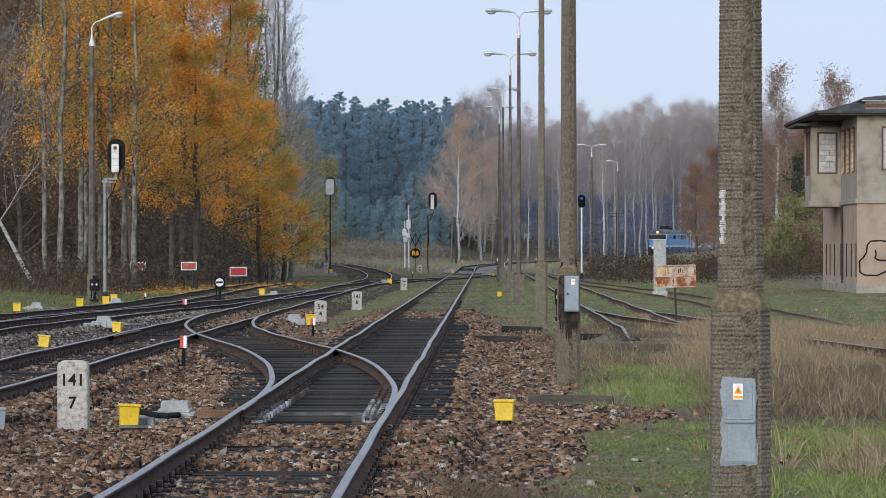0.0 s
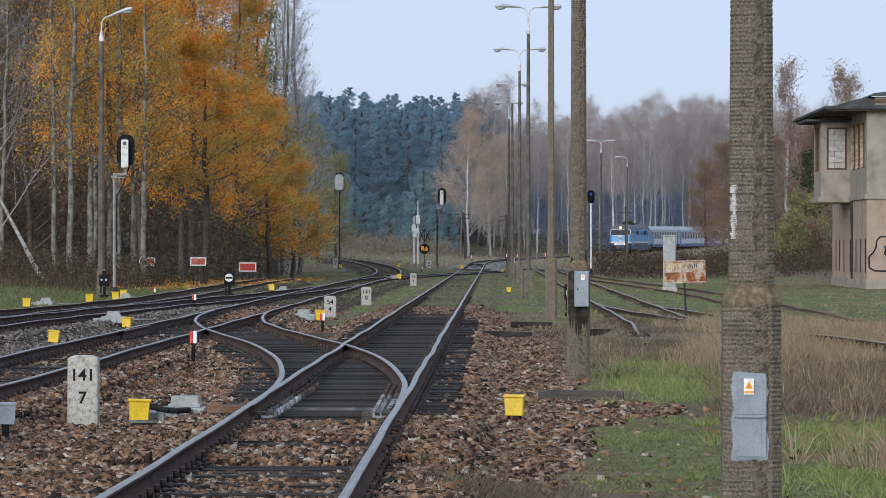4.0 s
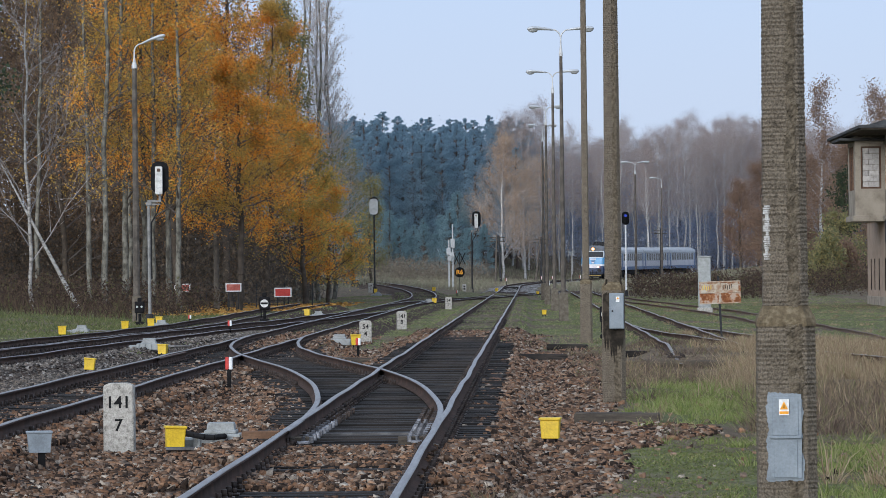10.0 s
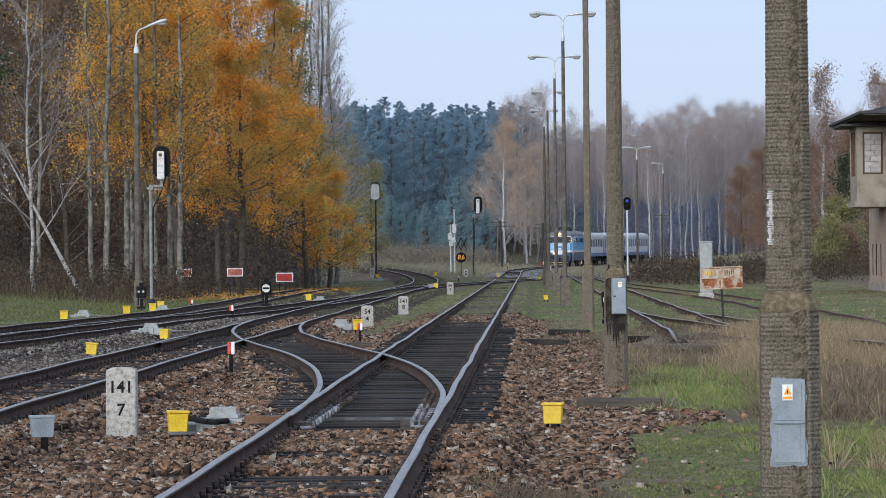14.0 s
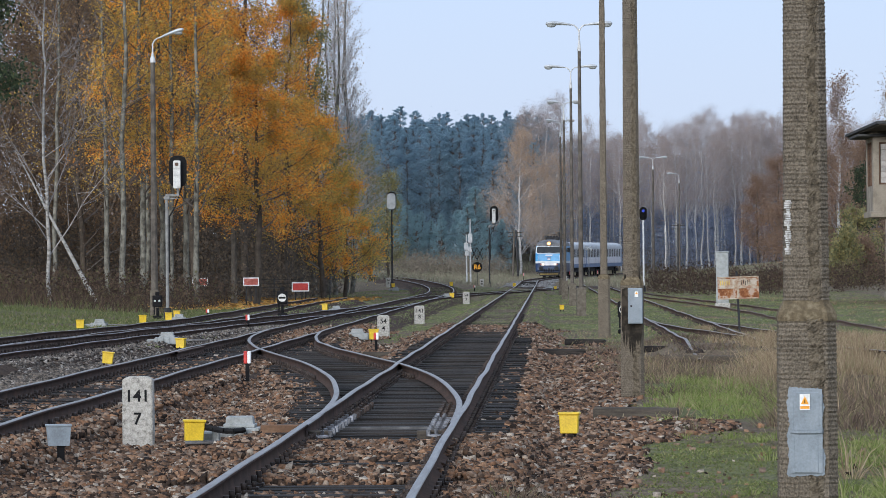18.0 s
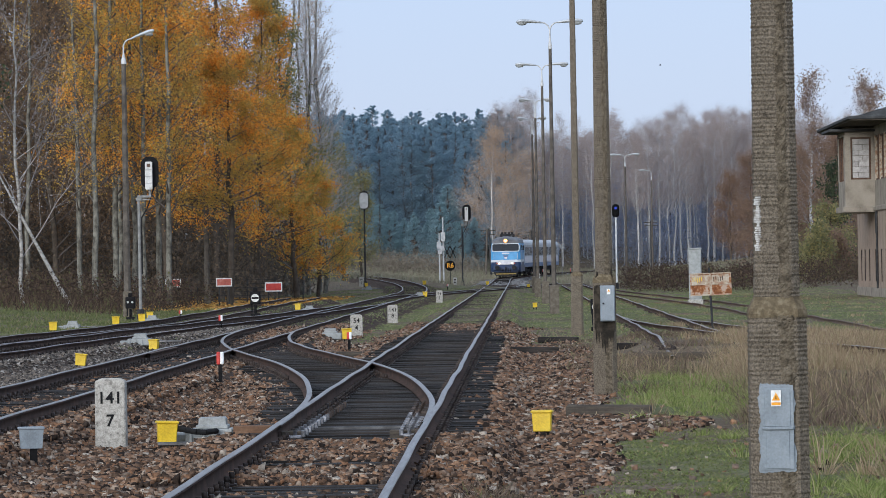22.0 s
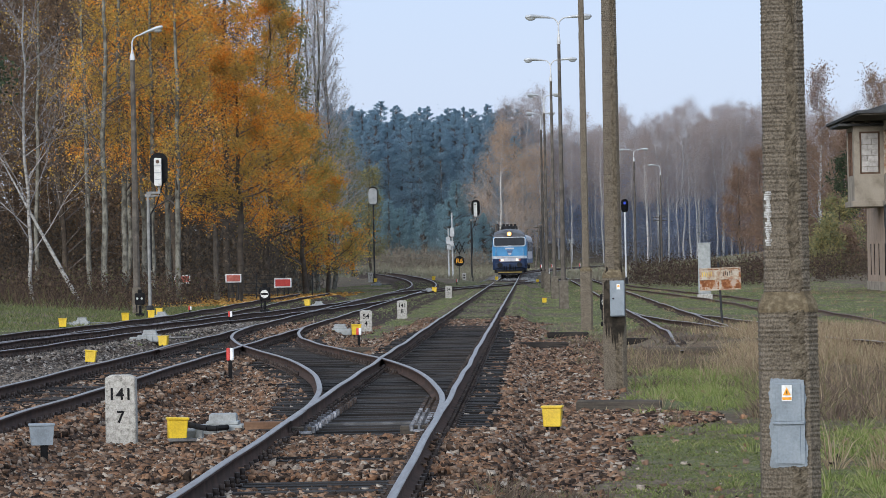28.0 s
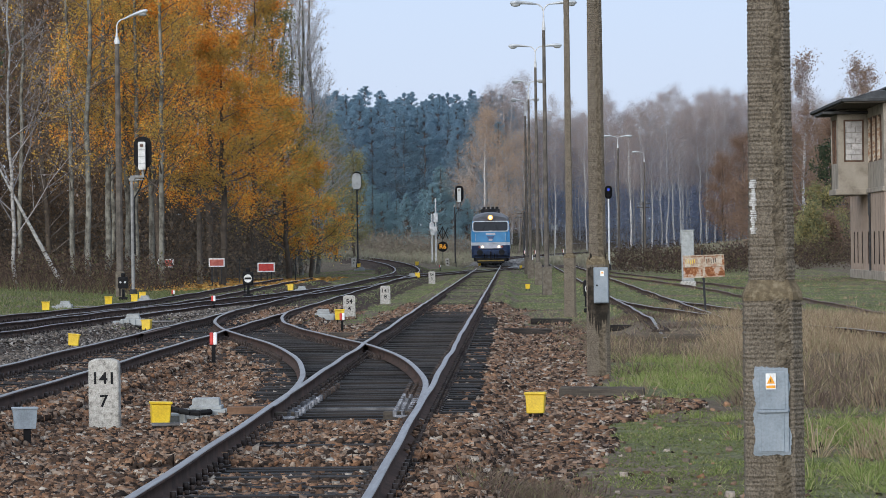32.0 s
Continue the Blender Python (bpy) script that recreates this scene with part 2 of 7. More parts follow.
pb.inputs["Base Color"].default_value, pb.inputs["Roughness"].default_value = (0.03, 0.028, 0.026, 1), 0.25
glow("lamp_white", (1.0, 0.76, 0.50), 1.7)
glow("lamp_core", (1.0, 0.86, 0.60), 3.0)
glow("lamp_warm", (1.0, 0.42, 0.10), 1.5)
glow("lamp_blue", (0.03, 0.07, 0.6), 0.3)
glow("lens_white", (0.35, 0.36, 0.35), 0.02)
islands("stones", [(0, (0.014, 0.010, 0.008)), (0.20, (0.056, 0.039, 0.029)), (0.38, (0.128, 0.078, 0.050)), (0.58, (0.210, 0.112, 0.063)), (0.70, (0.178, 0.140, 0.110)), (0.84, (0.290, 0.166, 0.096)), (0.94, (0.285, 0.236, 0.186)), (1, (0.44, 0.38, 0.31))], 0.9, 0, 30, 0.1)
islands("stones_grey", [(0, (0.026, 0.024, 0.022)), (0.3, (0.085, 0.075, 0.066)), (0.6, (0.150, 0.130, 0.112)), (0.85, (0.205, 0.165, 0.130)), (1, (0.34, 0.315, 0.285))], 0.9, 0, 30, 0.1)
islands("grass_green", [(0, (0.110, 0.140, 0.058)), (0.4, (0.175, 0.205, 0.085)), (0.75, (0.235, 0.260, 0.120)), (1, (0.320, 0.300, 0.170))], 0.85, 0.35, 0, 0.1)
islands("grass_fresh", [(0, (0.110, 0.140, 0.040)), (0.4, (0.190, 0.235, 0.070)), (0.75, (0.275, 0.315, 0.110)), (1, (0.380, 0.330, 0.185))], 0.85, 0.4, 0, 0.1)
islands("stones_pale", [(0, (0.10, 0.097, 0.093)), (0.5, (0.185, 0.18, 0.173)), (1, (0.28, 0.272, 0.262))], 0.9, 0, 0, 0.1)
islands("moss", [(0, (0.066, 0.082, 0.028)), (0.45, (0.125, 0.150, 0.048)), (0.8, (0.190, 0.210, 0.075)), (1, (0.25, 0.195, 0.11))], 0.9, 0.25, 0, 0.08)
islands("grass_deep", [(0, (0.070, 0.085, 0.034)), (0.5, (0.120, 0.140, 0.055)), (0.85, (0.17, 0.185, 0.08)), (1, (0.26, 0.21, 0.125))], 0.85, 0.35, 0, 0.1)
islands("grass_dry", [(0, (0.16, 0.115, 0.072)), (0.45, (0.29, 0.215, 0.135)), (0.8, (0.40, 0.315, 0.21)), (1, (0.19, 0.19, 0.08))], 0.88, 0.3, 0, 0.1)
islands("weeds_brown", [(0, (0.070, 0.052, 0.042)), (0.4, (0.140, 0.104, 0.080)), (0.7, (0.205, 0.155, 0.112)), (1, (0.135, 0.140, 0.060))], 0.9, 0.25, 0, 0.1)
islands("leaves_orange", [(0, (0.420, 0.190, 0.052)), (0.25, (0.760, 0.310, 0.050)), (0.6, (0.930, 0.430, 0.068)), (0.86, (0.900, 0.540, 0.110)), (1, (0.480, 0.390, 0.115))], 0.75, 0.5)
islands("leaves_gold", [(0, (0.30, 0.200, 0.070)), (0.4, (0.52, 0.330, 0.080)), (0.75, (0.70, 0.430, 0.090)), (1, (0.38, 0.325, 0.100))], 0.7, 0.5)
islands("leaves_yellowgreen", [(0, (0.300, 0.290, 0.100)), (0.4, (0.560, 0.440, 0.120)), (0.75, (0.780, 0.540, 0.140)), (1, (0.840, 0.400, 0.100))], 0.7, 0.5)
islands("leaves_brown", [(0, (0.120, 0.090, 0.068)), (0.5, (0.200, 0.138, 0.092)), (1, (0.310, 0.205, 0.115))], 0.85, 0.5)
# birch leaf lightened and greyed, with the far wood's haze in the colour
islands("leaves_birch_hazy", [(0, (0.29, 0.265, 0.275)), (0.5, (0.365, 0.305, 0.280)), (1, (0.455, 0.345, 0.275))], 0.85, 0.5)
islands("leaves_tan", [(0, (0.36, 0.285, 0.235)), (0.5, (0.48, 0.36, 0.26)), (1, (0.57, 0.41, 0.27))], 0.85, 0.5)
islands("leaves_rust", [(0, (0.20, 0.135, 0.105)), (0.5, (0.275, 0.18, 0.125)), (1, (0.33, 0.225, 0.145))], 0.85, 0.45)
# both needle colours carry the distance haze, paler and bluer than the trees
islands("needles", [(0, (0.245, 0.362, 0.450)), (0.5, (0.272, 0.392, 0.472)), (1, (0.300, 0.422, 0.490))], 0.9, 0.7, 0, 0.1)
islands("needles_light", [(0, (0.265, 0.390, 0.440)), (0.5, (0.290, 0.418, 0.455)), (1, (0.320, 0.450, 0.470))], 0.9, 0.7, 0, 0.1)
islands("leaves_dark", [(0, (0.022, 0.036, 0.018)), (0.6, (0.045, 0.065, 0.032)), (1, (0.075, 0.095, 0.042))], 0.7, 0.25)
islands("twigs", [(0, (0.21, 0.19, 0.175)), (0.6, (0.32, 0.29, 0.27)), (1, (0.42, 0.39, 0.365))], 0.9)
# paler copy of the twigs, haze over distance painted into the colour
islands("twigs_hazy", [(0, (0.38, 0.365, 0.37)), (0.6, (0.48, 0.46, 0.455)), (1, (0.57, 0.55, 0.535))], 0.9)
islands("twigs_dark", [(0, (0.075, 0.062, 0.055)), (0.6, (0.14, 0.118, 0.10)), (1, (0.22, 0.185, 0.16))], 0.9)
# blue-grey of the far wood's depth is distance haze put into the base colour
islands("wood_haze", [(0, (0.215, 0.265, 0.375)), (0.5, (0.270, 0.310, 0.410)), (1, (0.330, 0.345, 0.420))], 0.9, 0.5, 0, 0.1)
islands("leaves_olive", [(0, (0.150, 0.165, 0.085)), (0.5, (0.255, 0.240, 0.110)), (1, (0.390, 0.310, 0.130))], 0.8, 0.4)
islands("bank_brown", [(0, (0.150, 0.128, 0.108)), (0.5, (0.215, 0.182, 0.145)), (0.85, (0.285, 0.245, 0.185)), (1, (0.190, 0.205, 0.135))], 0.9, 0.4, 0, 0.1)
# undergrowth of the far wood, tinted blue and lightened as if seen through haze
islands("undergrowth_far_hazy", [(0, (0.188, 0.213, 0.256)), (0.6, (0.275, 0.287, 0.317)), (1, (0.375, 0.329, 0.317))], 0.9, 0.4, 0, 0.1)
# lightened so that haze inside the near wood lies in this colour
islands("undergrowth", [(0, (0.085, 0.076, 0.066)), (0.6, (0.145, 0.120, 0.096)), (1, (0.24, 0.18, 0.12))], 0.9, 0.45, 0, 0.1)
islands("bush", [(0, (0.038, 0.027, 0.022)), (0.5, (0.074, 0.052, 0.040)), (0.85, (0.125, 0.088, 0.060)), (1, (0.10, 0.105, 0.045))], 0.9, 0.25, 0, 0.1)
islands("grass_far", [(0, (0.160, 0.145, 0.110)), (0.45, (0.235, 0.210, 0.155)), (0.75, (0.185, 0.200, 0.125)), (1, (0.320, 0.290, 0.215))], 0.9, 0.25, 0, 0.1)
islands("fallen", [(0, (0.22, 0.10, 0.03)), (0.5, (0.42, 0.22, 0.05)), (1, (0.52, 0.33, 0.09))], 0.8)


# ---- mesh helpers ----
def part(name, bm, material, parent=None, label=""):
    """Links a bmesh as one mesh object under a thing or a part."""
    me = bpy.data.meshes.new(name)
    bm.to_mesh(me)
    bm.free()
    me.materials.append(MATS[material])
    ob = new(name, me)
    if parent is not None:
        ob.parent = parent
    if label:
        ob["label"] = label
    return ob


def arrays(name, verts, faces, material, parent=None, smooth=False):
    """A mesh object out of numpy arrays: verts (n, 3) and faces (m, 3 or 4)."""
    me = bpy.data.meshes.new(name)
    verts, faces = np.asarray(verts, np.float32), np.asarray(faces, np.int32)
    m, k = faces.shape
    me.vertices.add(len(verts))
    me.vertices.foreach_set("co", verts.ravel())
    me.loops.add(m * k)
    me.loops.foreach_set("vertex_index", faces.ravel())
    me.polygons.add(m)
    me.polygons.foreach_set("loop_start", np.arange(0, m * k, k, dtype=np.int32))
    me.polygons.foreach_set("loop_total", np.full(m, k, dtype=np.int32))
    me.update(calc_edges=True)
    me.validate()
    if smooth:
        me.polygons.foreach_set("use_smooth", np.ones(m, bool))
    me.materials.append(MATS[material])
    ob = new(name, me)
    if parent is not None:
        ob.parent = parent
    return ob


def thing(name, m, label, category, group="", kind=""):
    """An Empty at the base of a thing, to carry its parts."""
    ob = new(name)
    ob.empty_display_size = 0.2
    ob.matrix_basis = m
    return tagged(ob, label, category, group, kind)


def box(bm, cx, cy, cz, sx, sy, sz, m=None, bevel=0.0):
    """A box by its centre and size, with edges broken by a bevel."""
    mat = Matrix.LocRotScale((cx, cy, cz), None, (sx, sy, sz))
    r = bmesh.ops.create_cube(bm, size=1, matrix=(m @ mat) if m else mat)
    if bevel:
        edges = list({e for v in r["verts"] for e in v.link_edges})
        bmesh.ops.bevel(bm, geom=edges, offset=bevel, segments=1, affect="EDGES")


def rod(bm, p, q, r0, r1=None, n=10, caps=True):
    """A tapered round bar from p to q."""
    p, q = Vector(p), Vector(q)
    d = q - p
    m = Matrix.Translation((p + q) / 2) @ d.to_track_quat("Z", "Y").to_matrix().to_4x4()
    bmesh.ops.create_cone(bm, cap_ends=caps, segments=n, radius1=r0, radius2=r0 if r1 is None else r1, depth=d.length, matrix=m)


def loft(bm, rings, close=True):
    """Skin between rings of equal length; the ends are capped."""
    rows = [[bm.verts.new(p) for p in ring] for ring in rings]
    n = len(rows[0])
    for a, b in zip(rows, rows[1:]):
        for i in range(n if close else n - 1):
            j = (i + 1) % n
            bm.faces.new((a[i], a[j], b[j], b[i]))
    if close:
        bm.faces.new(rows[0][::-1])
        bm.faces.new(rows[-1])
    bmesh.ops.recalc_face_normals(bm, faces=bm.faces)


def prism(bm, outline, y0, y1, m=None):
    """An outline in x and z pushed from y0 to y1."""
    rings = [[Vector((x, y, z)) for x, z in outline] for y in (y0, y1)]
    if m:
        rings = [[m @ v for v in ring] for ring in rings]
    rows = [[bm.verts.new(p) for p in ring] for ring in rings]
    n = len(outline)
    fs = [bm.faces.new((rows[0][i], rows[0][(i + 1) % n], rows[1][(i + 1) % n], rows[1][i])) for i in range(n)]
    fs += [bm.faces.new(rows[0][::-1]), bm.faces.new(rows[1])]
    bmesh.ops.recalc_face_normals(bm, faces=fs)


def rounded(w, h, r, n=4, cx=0.0, cz=0.0):
    """A rounded rectangle's outline in x and z."""
    out = []
    for sx, sz, a in ((1, 1, 0), (-1, 1, 90), (-1, -1, 180), (1, -1, 270)):
        for k in range(n + 1):
            t = radians(a + 90 * k / n)
            out.append((cx + sx * (w / 2 - r) + r * math.cos(t), cz + sz * (h / 2 - r) + r * math.sin(t)))
    return out


def letters(name, text, size, material, parent, m, label="", bold=0.0):
    """Flat raised lettering, as a mesh, facing -y in its own space."""
    cu = bpy.data.curves.new("letters", "FONT")
    cu.body, cu.size, cu.extrude, cu.offset = text, size, 0.0015, bold
    cu.align_x, cu.align_y, cu.resolution_u = "CENTER", "CENTER", 3
    ob = bpy.data.objects.new("letters", cu)
    scene.collection.objects.link(ob)
    bpy.context.view_layer.update()
    me = bpy.data.meshes.new_from_object(ob)
    bpy.data.objects.remove(ob)
    bpy.data.curves.remove(cu)
    me.transform(m @ pose(0, 0, 0, 90, 0, 0))
    me.materials.clear()
    me.materials.append(MATS[material])
    out = new(name, me)
    out.parent = parent
    if label:
        out["label"] = label
    return out


# ---- plan of the tracks ----
RAIL = 0.32
MAIN_X, SECOND_X, RIGHT_X = -1.72, -6.36, 3.60
BEND_Y = 404.0


def ease(a, b, t):
    t = np.clip((np.asarray(t, float) - a) / (b - a), 0, 1)
    return t * t * (3 - 2 * t)


def main_x(y):
    return MAIN_X + 0.000285 * np.maximum(np.asarray(y, float) - BEND_Y, 0) ** 2.13


def main_z(y):
    u = np.clip(np.asarray(y, float) - 334, 0, 400)
    return RAIL + 0.0014 * u + 0.0000045 * u * u


def cross_x(y):
    """The crossover from the main track to the second one: two equal arcs."""
    u = np.clip(np.asarray(y, float) - 44.0, 0, 67.4)
    return MAIN_X - np.where(u < 33.7, u ** 2 / 490, 4.64 - (67.4 - u) ** 2 / 490)


def second_x(y):
    return SECOND_X - np.maximum(np.asarray(y, float) - 250, 0) ** 2 / 1674


def second_z(y):
    return RAIL + 0.83 * (np.clip(np.asarray(y, float) - 250, 0, 200) / 115) ** 1.3


def third_x(y):
    """A track that leaves the second one and runs to its left towards the viewer."""
    return SECOND_X - 5.0 * (1 - ease(60, 195, y))


def fourth_x(y):
    return -10.7 - 1.3 * (1 - ease(96, 135, y)) - 0.4 * ease(150, 195, y)


def link_x(y):
    """From the second track, across the main one, to the track on the right."""
    return SECOND_X + (RIGHT_X - SECOND_X) * ease(205, 350, y)


def right_x(y):
    return RIGHT_X + 0 * np.asarray(y, float)


def spur_x(y):
    """A rusty siding that bends away to the right."""
    return RIGHT_X + np.maximum(128 - np.asarray(y, float), 0) ** 1.75 * 0.0034


def far_right_x(y):
    return 8.3 - 3.2 * ease(150, 300, y)


def level_z(y):
    return RAIL + 0 * np.asarray(y, float)

# ---- ground ----
TRACKS = [(main_x, -60, 700), (second_x, -60, 380), (third_x, 60, 195), (fourth_x, 85, 222), (link_x, 205, 350), (right_x, 84, 350), (spur_x, 70, 128), (cross_x, 44, 112)]


def bed_near(x, y):
    """How near a place is to a track bed: 0 far, 1 on it."""
    best = np.full(np.shape(x), 99.0)
    for f, a, b in TRACKS[:5] + TRACKS[7:]:
        away = np.abs(x - f(y)) + 3 * np.maximum(np.maximum(a - y, y - b), 0)
        best = np.minimum(best, away)
    return best


def waves(x, y, s, seed=0.0):
    return (np.sin(x * s + seed) * np.cos(y * s * 0.83 + seed * 1.7) + 0.5 * np.sin(2.3 * x * s + 1.1 * y * s + seed * 2.1) + 0.3 * np.cos(4.1 * y * s - 3.3 * x * s + seed)) / 1.8


def bed_z(y):
    """Height of the stones between the rails: some stretches lie bare to the sleepers, others are filled."""
    fill = 0.62 * (1 - ease(33.4, 34.0, y)) + ease(34.4, 35.0, y) * (1 - ease(37.2, 37.7, y)) + ease(38.4, 38.9, y) * (1 - ease(42.6, 43.6, y)) + ease(100, 125, y) * (1 - ease(330, 420, y))
    return 0.065 + 0.095 * fill


def ground_z(x, y):
    x, y = np.asarray(x, float), np.asarray(y, float)
    near = bed_near(x, y)
    z = (np.minimum(bed_z(y) + 0.05 * (x < -4.9), 0.16) + 0.055 * ease(0.82, 0.98, near)) * (1 - ease(1.35, 1.8, near)) + 0.025 * waves(x, y, 0.9) * ease(1.2, 2.4, near)
    # earth and grass lie up to the rails of the old sidings
    siding = np.minimum(np.abs(x - right_x(y)) + 3 * np.maximum(86 - y, 0), np.abs(x - spur_x(y)) + 3 * np.maximum(y - 128, 0))
    z = z + 0.19 * (1 - ease(0.9, 1.5, siding)) * ease(70, 84, y) * (1 - ease(300, 340, y))
    # the line climbs a little, and a bank stands behind it
    climb = main_z(y) - RAIL
    off = np.abs(x - main_x(y))
    bank = 3.4 * ease(470, 640, y) * ease(5, 30, off) + 0.4 * waves(x, y, 0.05) * ease(450, 600, y) * ease(8, 40, off)
    z = z + climb + bank
    # the branch climbs on its own low bank
    b = second_z(np.minimum(y, 420)) - RAIL
    z = z + (b - climb) * (1 - ease(2.5, 9, np.abs(x - second_x(y)))) * (y < 520) * (y > 250)
    # weedy rise under the wood on the left and behind the yard on the right
    z = z + 0.5 * ease(15, 24, -x) * ease(120, 200, y) + 0.35 * ease(14, 22, x) * ease(150, 320, y)
    return z


def cover(x, y):
    """Shares of ballast, green grass and dry grass."""
    near = bed_near(x, y)
    wob = waves(x, y, 0.55, 2.0)
    lim = 0.62 + 0.03 * np.clip(y - 38, -8, 8) + 1.25 * np.exp(-((y - 50.5) / 3.4) ** 2) + 0.45 * ease(54, 66, y)
    yard = (1 - ease(-0.35, 0.35, x - lim + 0.22 * wob + 0.15 * waves(x, y, 2.7, 1.0))) * ease(-11.5, -9.0, x) * (1 - ease(88, 112, y + 10 * wob))
    rock = np.maximum(yard, (1 - ease(1.5, 2.4, near + 0.4 * wob)) * (1 - 0.8 * ease(112, 140, y + 8 * wob) * (1 - ease(290, 330, y)) * (x > -4.2)))
    rock = np.clip(rock, 0, 1)
    patch = lambda x0, x1, y0, y1, e: ease(x0 - e, x0 + e, x) * (1 - ease(x1 - e, x1 + e, x)) * ease(y0 - 3, y0 + 3, y) * (1 - ease(y1 - 3, y1 + 3, y))
    green = 0.25 + 0.5 * waves(x, y, 0.35, 5.0) + 0.32 * ease(105, 130, y) * (x > -5.2) * (x < 3) + 0.25 * waves(x, y, 1.9, 3.0) - 0.3 * (bed_near(x, y) < 1.5) * (y > 105)
    green = green + 0.9 * patch(1.6, 3.3, 54, 68, 0.4) + 0.35 * patch(0.9, 2.5, 14, 46, 0.4) + 0.2 * patch(2.4, 9, 14, 42, 0.4) - 0.5 * patch(2.3, 9, 74, 104, 0.5) + 0.4 * patch(1.8, 14, 106, 250, 0.6) + 0.3 * (x < -13) * (y < 215)
    green = np.clip(green, 0, 1) * (1 - 0.4 * ease(300, 420, y))
    return rock, green, 1 - green


ys = np.concatenate([[-2500, -900, -300, -120, -60, -30, -15, -6, 0, 5, 10], np.arange(14, 110, 0.3), np.arange(110, 380, 1.6), np.arange(380, 760, 7), np.array([800, 900, 1100, 1500, 2200, 3500])])
xs = np.concatenate([[-2500, -900, -400, -200, -120], np.arange(-80, -16, 2.5), np.arange(-16, 16, 0.24), np.arange(16, 90, 2.5), [120, 200, 400, 900, 2500]])
gx, gy = np.meshgrid(xs, ys)
gz = ground_z(gx, gy)
nx, ny = len(xs), len(ys)
ii = (np.arange(ny - 1)[:, None] * nx + np.arange(nx - 1)).ravel()
MATS["ground"], nt, b = tree_of("ground")
at = nt.nodes.new("ShaderNodeAttribute")
at.attribute_name = "cover"
sc = nt.nodes.new("ShaderNodeSeparateColor")
nt.links.new(at.outputs["Color"], sc.inputs[0])
n1, n2, n3 = noise_at(nt, 1.2, 6, 0.65), noise_at(nt, 18, 4, 0.7), noise_at(nt, 0.35, 3)
# rock colour held dark to paint in the shaded gaps between loose stones
rockc = ramp_of(nt, n2, [(0.30, (0.018, 0.014, 0.012)), (0.48, (0.048, 0.034, 0.026)), (0.62, (0.090, 0.062, 0.046)), (0.78, (0.16, 0.12, 0.093))])
greenc = ramp_of(nt, n2, [(0.32, (0.042, 0.046, 0.022)), (0.5, (0.105, 0.112, 0.052)), (0.7, (0.19, 0.192, 0.10))])
dryc = ramp_of(nt, n2, [(0.3, (0.048, 0.038, 0.029)), (0.5, (0.125, 0.098, 0.070)), (0.72, (0.23, 0.19, 0.135))])


def edge(share, noise):
    s = nd(nt, "ShaderNodeMath")
    s.operation = "ADD"
    nt.links.new(share, s.inputs[0])
    nt.links.new(noise, s.inputs[1])
    r = nt.nodes.new("ShaderNodeMapRange")
    r.inputs["From Min"].default_value, r.inputs["From Max"].default_value = 0.85, 1.12
    nt.links.new(s.outputs[0], r.inputs["Value"])
    return r.outputs[0]


gc = mix_of(nt, edge(sc.outputs[1], n1), dryc, greenc)
gc = mix_of(nt, edge(sc.outputs[0], n1), gc, rockc)
n4 = noise_at(nt, 2.6, 5, 0.7)
gc = mix_of(nt, 1.0, gc, ramp_of(nt, n4, [(0.32, (0.62, 0.60, 0.58)), (0.5, (1.0, 1.0, 1.0)), (0.7, (1.35, 1.33, 1.28))]), "MULTIPLY")
gc = mix_of(nt, 1.0, gc, ramp_of(nt, n3, [(0.3, (0.78, 0.76, 0.74)), (0.7, (1.2, 1.2, 1.2))]), "MULTIPLY")
nt.links.new(gc, b.inputs["Base Color"])
b.inputs["Roughness"].default_value = 0.95
b.inputs["Specular IOR Level"].default_value = 0.1
bump_of(nt, b, n2, 0.8, 0.04)
ground = arrays("ground", np.stack([gx, gy, gz], -1).reshape(-1, 3), np.stack([ii, ii + 1, ii + nx + 1, ii + nx], 1), "ground", smooth=True)
tagged(ground, "ballast, patchy grass and weeds of a railway yard", "ground", kind="structure")
col = ground.data.color_attributes.new("cover", "FLOAT_COLOR", "POINT")
rk, gr, dr = cover(gx, gy)
col.data.foreach_set("color", np.stack([rk, gr, dr, np.ones_like(rk)], -1).astype(np.float32).ravel())

# ---- rails ----
FOOT = [(-0.062, 0.0), (0.062, 0.0), (0.062, 0.011), (0.012, 0.030), (0.009, 0.108), (0.031, 0.118), (0.035, 0.128), (0.0345, 0.1405), (-0.0345, 0.1405), (-0.035, 0.128), (-0.031, 0.118), (-0.009, 0.108), (-0.012, 0.030), (-0.062, 0.011)]
HEAD = [(-0.0345, 0.1405), (0.0345, 0.1405), (0.031, 0.1465), (0.022, 0.149), (-0.022, 0.149), (-0.031, 0.1465)]


